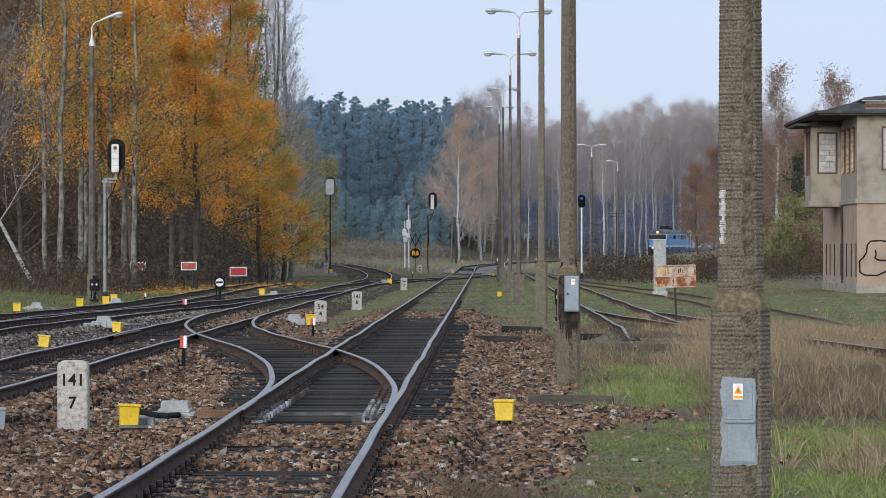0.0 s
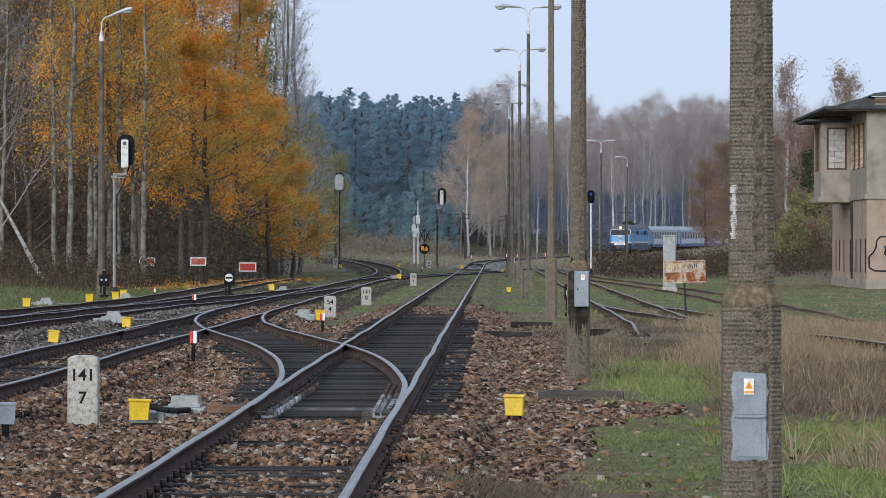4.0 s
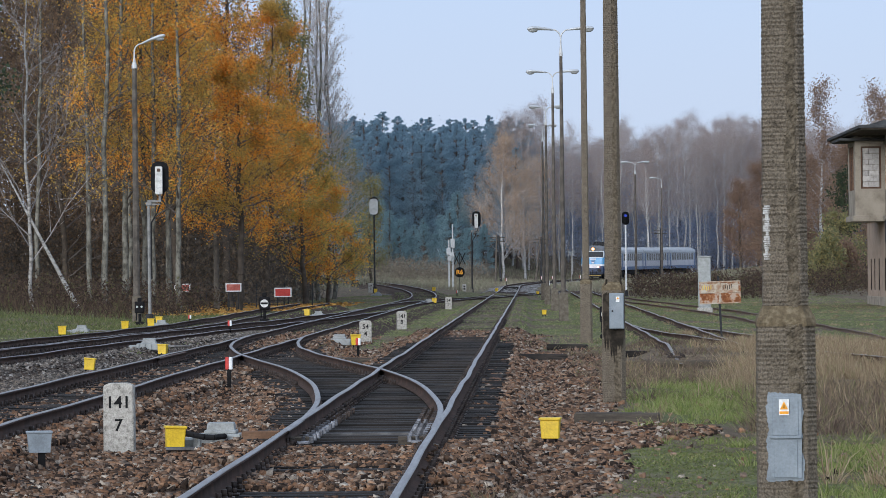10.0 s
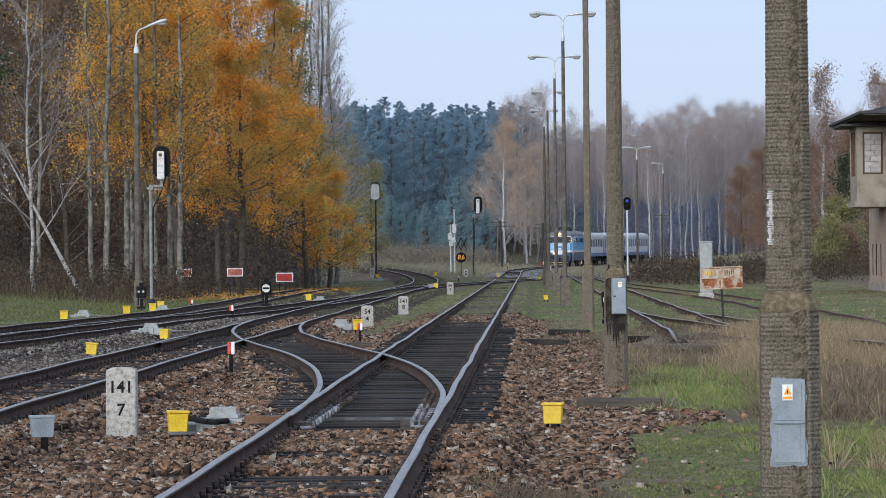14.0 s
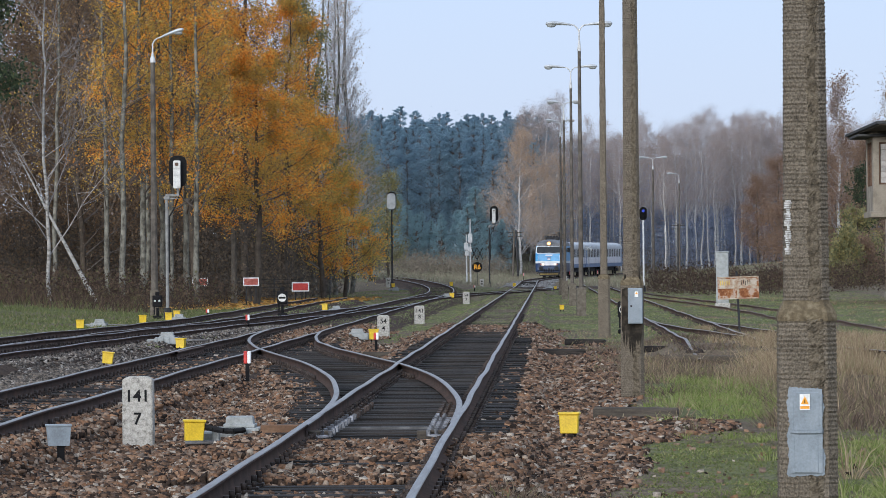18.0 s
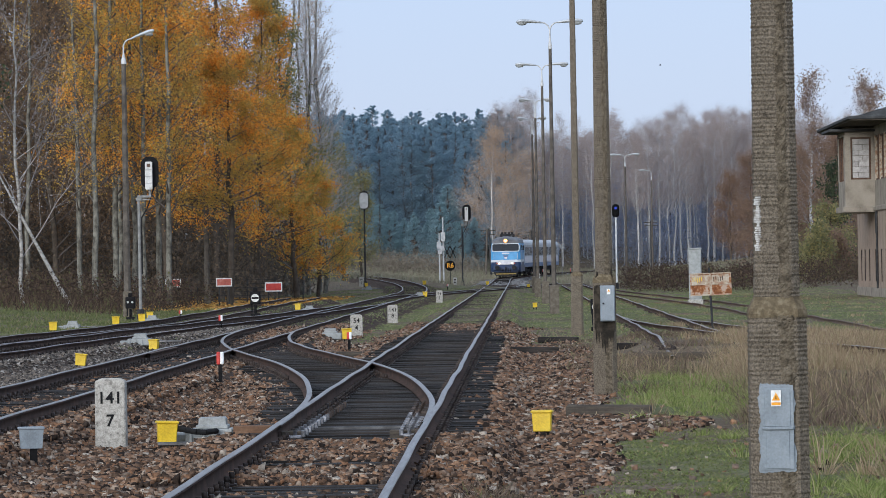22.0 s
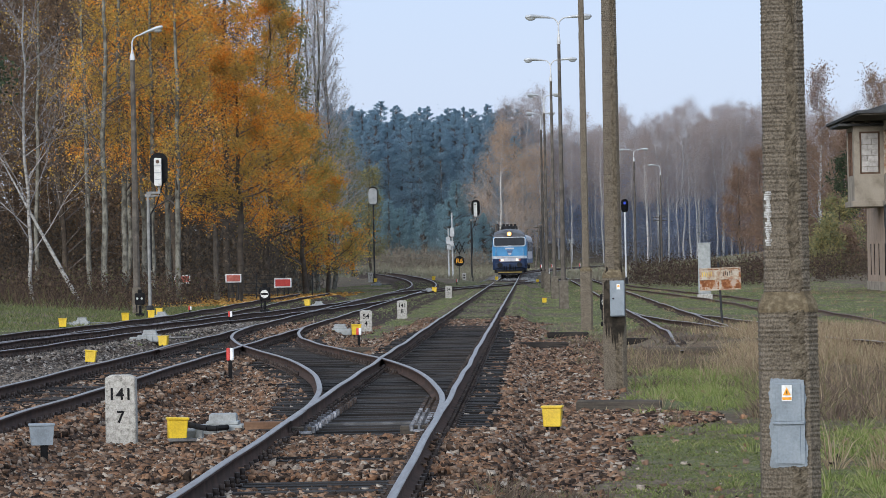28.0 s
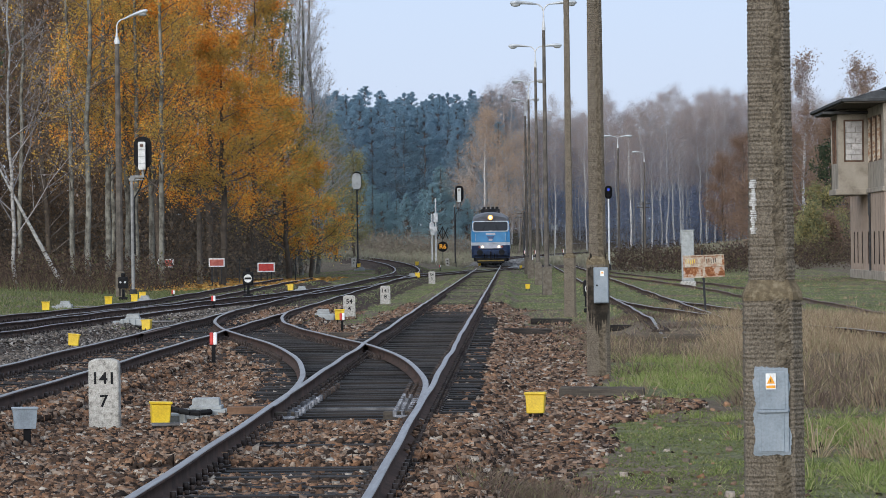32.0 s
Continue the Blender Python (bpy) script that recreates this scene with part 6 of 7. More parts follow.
for x, y, h in ((-14.3, 352, 10.5), (-13.2, 360, 8.5), (-16.5, 365, 13)):
    leafy("larch_tree", "slender larch in dull yellow needle beyond the branch", x, y, h, 0.12, "bark_dark", "leaves_olive", 5000, 0.08, 0.4, first=0.1, limbs=40, spread=0.16, twigs=5, rise=0.3)
def behind_line(x, y, gap=8.0):
    """Keeps the wood on the far side of the line where it bends away to the right."""
    line = BEND_Y + (np.maximum(np.asarray(x, float) - MAIN_X, 0) / 0.000285) ** (1 / 2.13)
    return np.where(np.asarray(x) > 0, np.maximum(y, line + gap), y)


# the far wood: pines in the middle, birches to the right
pines = [make_pine("tall blue-green pine of the far wood, haze in its colour", nr, 17.6 + 0.5 * k, "needles", 21000) for k in range(5)]
k = 0
for row, (y0, step) in enumerate(((568, 1.5), (586, 1.2), (602, 1.2), (618, 1.2))):
    x = -36.0
    while x < -4 + row * 2:
        (place if k < 5 else again)(pines[k % 5], x + nr.uniform(-0.8, 0.8), y0 + nr.uniform(-8, 8), nr.uniform(0, 360), nr.uniform(0.88, 0.96) + 0.03 * row + (0.07 if nr.uniform() < 0.12 else 0))
        x += step * nr.uniform(0.7, 1.3)
        k += 1
for x in np.arange(4, 48, 1.6):
    again(pines[k % 5], x + nr.uniform(-1, 1), float(behind_line(x, 690, 25)) + nr.uniform(-12, 12), nr.uniform(0, 360), nr.uniform(0.72, 0.92))
    k += 1
young = [make_pine("young pine with lighter blue-green needles, haze in their colour", nr, 10 + k, "needles_light", 17000, 0.24, 0.04) for k in range(2)]
for k in range(22):
    (place if k < 2 else again)(young[k % 2], -31 + 1.2 * k + nr.uniform(-0.8, 0.8), 545 + nr.uniform(-12, 8), nr.uniform(0, 360), nr.uniform(0.6, 1.0))
birches = [make_tree("birch_tree", "birch with a white trunk and thin brown autumn leaf", nr, 19 + 0.7 * k, 0.13, "bark_birch", "leaves_birch_hazy", 13000, 0.045, 0.6, group="birches of the far wood", twig="twigs_hazy", first=0.42 if k < 3 else 0.30, limbs=32, spread=0.25, rise=1.35, twigs=5, wander=0.014, tri=True, clump=0.4) for k in range(6)]
k = 0
for row, (y0, step, xa, xb) in enumerate(((588, 1.7, -4, 42), (625, 1.5, -5, 54), (665, 1.5, -4, 66))):
    x = xa
    while x < xb:
        (place if k < 6 else again)(birches[k % 6], x + nr.uniform(-1, 1), float(behind_line(x, y0, 6 + 17 * row)) + nr.uniform(-2, 8), nr.uniform(0, 360), nr.uniform(0.78, 0.86) + 0.2 * float(ease(4, 34, x)))
        x += step * nr.uniform(0.4, 1.6)
        k += 1
for x, y, h, n in ((-3.4, 540, 17, 26000), (-0.6, 552, 14, 12000), (1.6, 560, 15, 12000)):
    place(make_tree("birch_tree", "pale birch with orange-brown leaf before the pines", nr, h, 0.16, "bark_birch", "leaves_tan", n, 0.062, 0.7, group="birches of the far wood", twig="twigs_hazy", first=0.14, limbs=44, spread=0.36 if n > 20000 else 0.26, rise=0.9, twigs=6, clump=0.5), x, y, 0)
rusty = [make_tree("oak_tree", "low tree in rust-brown leaf", nr, 12 + 2 * k, 0.18, "bark_dark", "leaves_rust", 18000, 0.075, 0.7, group="rust-coloured trees", first=0.06, limbs=40, spread=0.3, twigs=5, rise=0.5) for k in range(2)]
for k, (x, y, s) in enumerate(((24.4, 430, 0.95), (26.8, 440, 0.9), (29.5, 445, 1.0), (33.0, 450, 1.0), (28, 470, 0.9), (36, 470, 1.05), (27.6, 572, 0.95), (30.4, 580, 1.0), (33.4, 575, 0.95), (36.5, 585, 1.05))):
    (place if k < 2 else again)(rusty[k % 2], x, y, nr.uniform(0, 360), s)
for x, y, h in ((22.5, 335, 15.5), (27.0, 340, 15.0), (31.5, 380, 16)):
    leafy("birch_tree", "tall birch with rust-brown leaf behind the signal box", x, y, h, 0.15, "bark_birch", "leaves_rust", 9000, 0.065, 0.5, group="birches behind the tower", twig="twigs", first=0.2, limbs=32, spread=0.17, rise=1.1, twigs=6)



def wood_mass(name, label, r, n, x0, x1, y0, y1, z0, z1, size, material, clump=1.2):
    """The depth of a wood: foliage in loose clumps, too far in to tell apart."""
    m = n // 24
    c = np.column_stack([r.uniform(x0, x1, m), r.uniform(y0, y1, m), r.uniform(z0, z1, m)])
    if y0 >= 590:
        c[:, 1] = behind_line(c[:, 0], c[:, 1], 26.0)
    c[:, 2] += ground_z(c[:, 0], c[:, 1])
    p = np.repeat(c, 24, 0) + r.normal(size=(m * 24, 3)) * clump
    v, f = leaf_quads(p, size, r, 0.0, True)
    return tagged(arrays(name, v, f, material), label, "wood", kind="stuff")


wm = np.random.RandomState(41)
wood_mass("pine_wood", "depth of a pine wood, blue haze in its colour", wm, 90000, -60, -2, 610, 660, 0.0, 17.0, 0.08, "needles", 1.2)
wood_mass("birch_wood", "depth of a bare birch wood, blue-grey haze in its colour", wm, 210000, -6, 85, 625, 720, 0.0, 12.5, 0.16, "wood_haze", 1.3)
wood_mass("birch_crowns", "hazy brown crowns deep in the birch wood", wm, 70000, -5, 20, 620, 680, 6.0, 13.5, 0.06, "leaves_birch_hazy", 1.3)
wood_mass("birch_crowns", "hazy brown crowns deep in the birch wood", wm, 130000, 18, 85, 620, 700, 8.0, 17.0, 0.06, "leaves_birch_hazy", 1.3)
wood_mass("understory", "low undergrowth at the foot of the far wood", wm, 100000, -45, 80, 600, 690, 0.0, 4.2, 0.11, "undergrowth_far_hazy", 0.8)
wood_mass("near_wood", "brown depth of the wood beside the yard", wm, 130000, -48, -17.5, 262, 330, 0.0, 19, 0.11, "leaves_brown", 0.8)
wood_mass("near_undergrowth", "dark undergrowth inside the wood", wm, 120000, -46, -14.0, 232, 300, 0.0, 4.5, 0.085, "undergrowth", 0.6)
wood_mass("right_wood", "rust-brown depth of the wood behind the signal box", wm, 30000, 30, 75, 470, 540, 0.0, 11, 0.22, "leaves_rust", 1.0)
wood_mass("edge_twigs", "bare twigs and last leaves at the edge of the wood", wm, 15000, -17.8, -15.2, 284, 302, 2.0, 19, 0.06, "leaves_tan", 0.6)
wood_mass("brush", "dense band of dark brown brush", wm, 56000, 7.2, 40, 258, 335, 0.0, 1.4, 0.07, "bush", 0.30)
wood_mass("wood_edge_brush", "tangle of brown brush at the edge of the wood", wm, 26000, -32, -15.6, 186, 226, 0.0, 1.2, 0.06, "bush", 0.28)
wood_mass("bank_thicket", "grey-brown thicket on the bank below the pines", wm, 50000, -34, -5, 515, 560, 0.0, 1.9, 0.10, "bank_brown", 0.45)
wood_mass("bank_brush", "low brush on the far bank", wm, 14000, -32, -4, 380, 520, 0.0, 0.6, 0.08, "grass_far", 0.30)


# shrubs beside the signal box
for x, y, h, leaf, lab in ((20.4, 300, 3.6, "leaves_olive", "dull olive shrub beside the signal box"), (21.9, 305, 3.0, "leaves_rust", "orange-brown shrub beside the signal box"), (19.2, 310, 2.6, "leaves_olive", "low olive shrub in brush"), (22.2, 312, 5.2, "leaves_olive", "tall olive shrub before the wood"), (23.4, 322, 8.5, "leaves_dark", "dark ivy-grown tree behind the signal box")):
    leafy("shrub" if h < 6 else "ivy_tree", lab, x, y, h, 0.07, "bark_dark", leaf, 4200, 0.09, 0.32, group="shrubs by the signal box", first=0.05, limbs=26, spread=0.42 if h < 6 else 0.2, twigs=5, rise=0.6)

# ---- weeds, bushes and grass ----
def tufts(name, label, pts, h, w, material, r, lean=0.35, category="grass"):
    """Upright bent blades, one at each place."""
    n = len(pts)
    z = ground_z(pts[:, 0], pts[:, 1]) - 0.02
    base = np.column_stack([pts[:, 0], pts[:, 1], z])
    hh = h * r.uniform(0.45, 1.25, (n, 1))
    tip = base + np.column_stack([r.normal(size=n) * lean * hh[:, 0], r.normal(size=n) * lean * hh[:, 0], hh[:, 0]])
    mid = (base + tip) / 2 + np.array([0, 0, 0.12]) * hh
    a = r.uniform(-0.9, 0.9, n)
    side = np.column_stack([np.cos(a), np.sin(a), 0 * a]) * (w * r.uniform(0.6, 1.4, (n, 1)))
    v = np.stack([base - side, base + side, mid + side * 0.8, mid - side * 0.8, tip + side * 0.15, tip - side * 0.15], 1)
    f = np.array([(0, 1, 2, 3), (3, 2, 4, 5)])[None] + 6 * np.arange(n)[:, None, None]
    return tagged(arrays(name, v.reshape(-1, 3), f.reshape(-1, 4), material), label, category, kind="stuff")


def clumps(name, label, centres, blades, radius, h, w, material, r, lean=0.5, category="grass"):
    """Tufts: blades that spread out from a common foot, tall in the middle."""
    n = len(centres)
    size = r.uniform(0.55, 1.35, n)
    c, s = np.repeat(centres, blades, 0), np.repeat(size, blades)[:, None]
    off = r.normal(size=(n * blades, 2)) * 0.5
    p = c + off * radius * s
    z = ground_z(p[:, 0], p[:, 1]) - 0.02
    base = np.column_stack([p, z])
    hh = h * s * r.uniform(0.5, 1.15, (len(p), 1))
    out = off * lean + r.normal(size=off.shape) * 0.22
    tip = base + np.column_stack([out * hh, hh[:, 0] * (1 - 0.25 * np.minimum(np.hypot(out[:, 0], out[:, 1]), 1.6))])
    mid = base + (tip - base) * np.array([0.38, 0.38, 0.62])
    a = r.uniform(-0.9, 0.9, len(p))
    side = np.column_stack([np.cos(a), np.sin(a), 0 * a]) * (w * r.uniform(0.6, 1.4, (len(p), 1)))
    v = np.stack([base - side, base + side, mid + side * 0.8, mid - side * 0.8, tip + side * 0.12, tip - side * 0.12], 1)
    f = np.array([(0, 1, 2, 3), (3, 2, 4, 5)])[None] + 6 * np.arange(len(p))[:, None, None]
    return tagged(arrays(name, v.reshape(-1, 3), f.reshape(-1, 4), material), label, category, kind="stuff")


def scatter(r, n, x0, x1, y0, y1, keep):
    x, y = r.uniform(x0, x1, n), r.uniform(y0, y1, n)
    ok = r.uniform(size=n) < keep(x, y)
    return np.column_stack([x[ok], y[ok]])


gr1 = np.random.RandomState(21)
fan = lambda x, y: (x > -0.135 * y - 0.5) & (x < 0.10 * y + 0.5)
blob = lambda x, y, x0, y0, rx, ry: np.exp(-((x - x0) / rx) ** 2 - ((y - y0) / ry) ** 2)
lush = lambda x, y: np.clip(1.15 * blob(x, y, 2.3, 61, 0.75, 8) + 0.9 * blob(x, y, 3.0, 66, 0.6, 8) + 0.9 * blob(x, y, 3.6, 43, 0.9, 3.5) + 0.9 * blob(x, y, 2.9, 34, 0.7, 3) + 0.7 * blob(x, y, 2.6, 28, 0.5, 3) + 0.45 * waves(x, y, 1.3, 2.0) + 0.25 * waves(x, y, 3.7, 5.0) - 0.22, 0, 1)
straw = lambda x, y: np.clip(1.2 * ease(66, 76, y) * (1 - ease(92, 102, y)) * ease(0.042, 0.050, x / y) + 0.8 * blob(x, y, 3.3, 38.5, 1.2, 2.2) + 0.6 * blob(x, y, 3.2, 68, 0.7, 6) + 0.35 * waves(x, y, 0.9, 4.0) * ease(40, 50, y) - 0.15, 0, 1)
weedy = lambda x, y: np.clip(1.1 * ease(46, 52, y) * (1 - ease(64, 72, y)) * ease(0.047, 0.056, x / y) + 0.6 * blob(x, y, 1.9, 74, 1.6, 8) + 0.4 * waves(x, y, 0.7, 3.0) - 0.15, 0, 1)
mossy = lambda x, y: fan(x, y) * (bed_near(x, y) > 1.9) * ease(-0.25, 0.45, x - 0.62 - 0.03 * np.clip(y - 38, -8, 8) - 1.25 * np.exp(-((y - 50.5) / 3.4) ** 2) + 0.3 * waves(x, y, 1.6, 1.0)) * np.clip(0.72 + 0.7 * waves(x, y, 2.1, 3.0) + 0.55 * waves(x, y, 6.3, 1.0), 0, 1) * (1 - ease(46, 52, y))
tufts("moss", "low mossy turf on bare soil", scatter(gr1, 190000, 0.2, 5.4, 20, 52, mossy), 0.030, 0.007, "moss", gr1, 1.0, "moss")
tufts("short_grass", "short green grass on the verge", scatter(gr1, 80000, 0.4, 5.6, 20, 56, lambda x, y: mossy(x, y) * np.clip(0.25 + 0.8 * waves(x, y, 1.1, 7.0), 0, 1)), 0.045, 0.0045, "grass_fresh", gr1, 0.8)
clumps("green_grass", "lush tufts of fresh green grass", scatter(gr1, 5200, 1.2, 5.5, 22, 78, lambda x, y: fan(x, y) * lush(x, y)), 26, 0.10, 0.15, 0.0042, "grass_fresh", gr1, 1.2)
clumps("bent_straw", "tufts of bleached bent grass", scatter(gr1, 5200, 1.4, 9, 24, 104, lambda x, y: fan(x, y) * straw(x, y)), 24, 0.15, 0.34, 0.0048, "grass_dry", gr1, 0.95)
clumps("verge_weeds", "tangle of brown and olive weeds in the verge", scatter(gr1, 4200, 1.3, 8, 42, 92, lambda x, y: fan(x, y) * weedy(x, y)), 22, 0.16, 0.24, 0.0055, "weeds_brown", gr1, 1.1, "weeds")
clumps("verge_stalks", "pale dry stalks among the weeds", scatter(gr1, 1500, 1.6, 8, 44, 92, lambda x, y: fan(x, y) * weedy(x, y)), 9, 0.16, 0.34, 0.004, "grass_dry", gr1, 0.8)
tufts("yard_grass", "low green grass between the lines", scatter(gr1, 250000, -16, 18, 95, 300, lambda x, y: fan(x, y) * np.where(bed_near(x, y) > 1.5, 1.0, np.where((bed_near(x, y) < 0.62) & (y > 112), 0.6, np.where(bed_near(x, y) > 0.95, 0.5, 0.0))) * np.clip(0.55 + 0.6 * waves(x, y, 0.35, 5.0) + 0.6 * waves(x, y, 1.9, 3.0), 0, 1)), 0.045, 0.020, "grass_green", gr1, 1.0)
clumps("siding_weeds", "dry weeds among old sidings", scatter(gr1, 3000, 2, 18, 90, 240, lambda x, y: fan(x, y) * np.clip(-0.1 + 0.9 * waves(x, y, 0.4, 9.0), 0, 1)), 16, 0.18, 0.15, 0.010, "grass_dry", gr1, 0.9)
tufts("verge_dry_grass", "sparse dry stalks beside the track", scatter(gr1, 26000, 0.4, 9, 22, 120, lambda x, y: fan(x, y) * 0.3 * np.clip(0.2 + waves(x, y, 0.9, 7.0), 0, 1) * ease(44, 70, y)), 0.14, 0.005, "grass_dry", gr1, 0.7)
tufts("brown_weeds", "dark brown dead weeds", scatter(gr1, 42000, 0.8, 8, 62, 105, lambda x, y: fan(x, y) * np.clip(waves(x, y, 0.6, 12.0) + 0.25, 0, 1) * (x < 0.045 * y)), 0.11, 0.008, "weeds_brown", gr1, 0.9)
tufts("dead_weed", "tangle of dead brown weed beside the rail", scatter(gr1, 9000, -0.55, 0.75, 29.6, 34.5, lambda x, y: np.exp(-((x - 0.08) / 0.32) ** 2 - ((y - 31.8) / 1.3) ** 2)), 0.13, 0.004, "weeds_brown", gr1, 0.8)
tufts("wood_edge_weeds", "tall brown weeds at the edge of the wood", scatter(gr1, 14000, -30, -12, 178, 250, lambda x, y: ease(0, 3, -x - 15.0 - 0.02 * (y - 180)) * np.clip(0.6 + waves(x, y, 0.4, 2.0), 0.15, 1)), 0.65, 0.012, "bush", gr1, 0.55, "weeds")
tufts("wood_edge_grass", "green grass before the wood", scatter(gr1, 26000, -26, -12.6, 130, 200, lambda x, y: np.clip(0.8 + waves(x, y, 0.5, 3.0), 0.2, 1)), 0.11, 0.014, "grass_deep", gr1, 0.7)
tufts("bank_grass", "pale dry grass on the far bank", scatter(gr1, 70000, -30, 45, 345, 600, lambda x, y: (np.abs(x - main_x(y)) > 3.0) * np.clip(0.6 + waves(x, y, 0.15, 4.0), 0.1, 1)), 0.4, 0.035, "grass_far", gr1, 0.5)
fl = scatter(gr1, 9000, -19, -10, 195, 262, lambda x, y: np.clip(0.5 + waves(x, y, 0.5, 6.0), 0, 1))
v, f = leaf_quads(np.column_stack([fl, ground_z(fl[:, 0], fl[:, 1]) + 0.03]), 0.10, gr1, 0.8)
tagged(arrays("fallen_leaves", v, f, "fallen"), "drift of fallen orange leaves below the trees", "leaves", kind="stuff")

# ---- loose ballast ----
OCT = np.array([(1, 0, 0), (0, 1, 0), (-1, 0, 0), (0, -1, 0), (0.25, 0.1, 1), (-0.1, 0.2, -1)], float)
OCT_F = np.array([(0, 1, 4), (1, 2, 4), (2, 3, 4), (3, 0, 4)])


def rubble(name, label, pts, size, r, material="stones"):
    n = len(pts)
    blunt = size < 0.03
    v = (CUBE * 1.7)[None] * r.uniform(0.62, 1.1, (n, 8, 1)) + r.normal(size=(n, 8, 3)) * 0.2 if blunt else OCT[None] + r.normal(size=(n, 6, 3)) * 0.2
    ax = np.stack([r.uniform(0.7, 1.35, n), r.uniform(0.7, 1.35, n), r.uniform(0.6, 0.95, n)], 1)
    s = size * np.clip(np.exp(r.normal(size=n) * 0.28), 0.4, 1.8)
    v = v * (ax * s[:, None])[:, None]
    a, b2 = r.uniform(0, 6.28, n), r.uniform(0, 6.28, n) if blunt else r.normal(size=n) * 0.4
    ca, sa, cb, sb = np.cos(a)[:, None], np.sin(a)[:, None], np.cos(b2)[:, None], np.sin(b2)[:, None]
    x, y, z = v[..., 0] * cb - v[..., 2] * sb, v[..., 1], v[..., 0] * sb + v[..., 2] * cb
    v = np.stack([x * ca - y * sa, x * sa + y * ca, z], -1)
    z0 = ground_z(pts[:, 0], pts[:, 1]) + s * 0.15
    v = v + np.column_stack([pts, z0])[:, None]
    f = CUBE_F[None] + 8 * np.arange(n)[:, None, None] if blunt else OCT_F[None] + 6 * np.arange(n)[:, None, None]
    return tagged(arrays(name, v.reshape(-1, 3), f.reshape(-1, f.shape[-1]), material), label, "ballast", kind="stuff")


def bare(x, y):
    """Where stones lie: between and beside the lines, thin on top of sleepers."""
    rk = cover(x, y)[0]
    on_bed = bed_near(x, y) < 1.32
    clear = np.where(on_bed, np.clip((bed_z(y) + 0.05 * (x < -4.9) - 0.095) * 14 + 0.42 + 0.45 * waves(x, y, 1.3, 8.0), 0.08, 1), 1.0)
    points = (y > 43) & (y < 72) & (x < MAIN_X + 0.7) & (x > cross_x(y) - 1.3)
    clear = np.where(points, 0.22 + 0.4 * np.clip(waves(x, y, 1.9, 6.0), 0, 1), clear)
    return fan(x, y) * clear * np.where(rk > 0.35, 1.0, (0.006 + 0.05 * np.clip(waves(x, y, 1.2, 4.0) - 0.35, 0, 1)) * (x < 4.5) * (y < 60))


rb = np.random.RandomState(31)
rubble("ballast_near", "loose reddish-brown crushed stone", scatter(rb, 130000, -5.5, 4.5, 20, 44, bare), 0.0235, rb)
middle = scatter(rb, 130000, -9.5, 4.0, 44, 78, bare)
rubble("ballast_middle", "loose reddish-brown crushed stone", middle[middle[:, 0] > -7.0], 0.0265, rb)
rubble("gravel", "grey-brown gravel beyond the second line", middle[middle[:, 0] <= -7.0], 0.0245, rb, "stones_grey")
far = scatter(rb, 75000, -12, 1.5, 78, 125, bare)
rubble("ballast_far", "loose grey-brown crushed stone", far[far[:, 0] > -6.9], 0.036, rb)
rubble("gravel_far", "grey gravel between the left-hand lines", far[far[:, 0] <= -6.9], 0.032, rb, "stones_grey")
pale = scatter(rb, 30000, -8, 12, 342, 520, lambda x, y: (np.abs(x - main_x(y)) < 2.1 + 0.4 * waves(x, y, 0.3, 2.0)) * (np.abs(np.abs(x - main_x(y)) - 0.7525) > 0.06) * np.where(np.abs(x - main_x(y)) < 1.3, 0.45, 1.0))
rubble("ballast_pale", "pale grey crushed stone on the far bend", pale, 0.075, rb, "stones_pale")

# ---- the train ----
worn("loco_blue", (0.06, 0.275, 0.53), (0.045, 0.22, 0.44), (0.08, 0.32, 0.58), 1.5, 40, 0.35, bump=0.05)
worn("loco_navy", (0.010, 0.030, 0.085), (0.008, 0.02, 0.06), (0.016, 0.042, 0.11), 1.5, 40, 0.4, bump=0.05)
worn("loco_white", (0.54, 0.57, 0.60), (0.5, 0.53, 0.55), (0.74, 0.78, 0.81), 1.5, 40, 0.4, bump=0.05)
worn("loco_roof", (0.10, 0.105, 0.115), (0.05, 0.05, 0.052), (0.16, 0.165, 0.17), 1.5, 30, 0.6)
worn("coach_grey", (0.42, 0.44, 0.46), (0.32, 0.34, 0.37), (0.48, 0.50, 0.52), 1.2, 30, 0.5, bump=0.05)
worn("coach_pale", (0.60, 0.60, 0.64), (0.48, 0.48, 0.53), (0.64, 0.64, 0.68), 1.2, 30, 0.45, bump=0.05)
worn("coach_blue", (0.09, 0.15, 0.28), (0.06, 0.11, 0.21), (0.11, 0.18, 0.32), 1.2, 30, 0.45, bump=0.05)
worn("underframe", (0.025, 0.025, 0.027), (0.012, 0.012, 0.013), (0.05, 0.047, 0.045), 3, 30, 0.8)
MATS["dark_glass"], gnt, gb = tree_of("dark_glass")
gb.inputs["Base Color"].default_value, gb.inputs["Roughness"].default_value = (0.008, 0.010, 0.012, 1), 0.25


def shell(bm, y0, y1, low, high, half):
    box(bm, 0, (y0 + y1) / 2, (low + high) / 2, half * 2, y1 - y0, high - low, bevel=0.03)


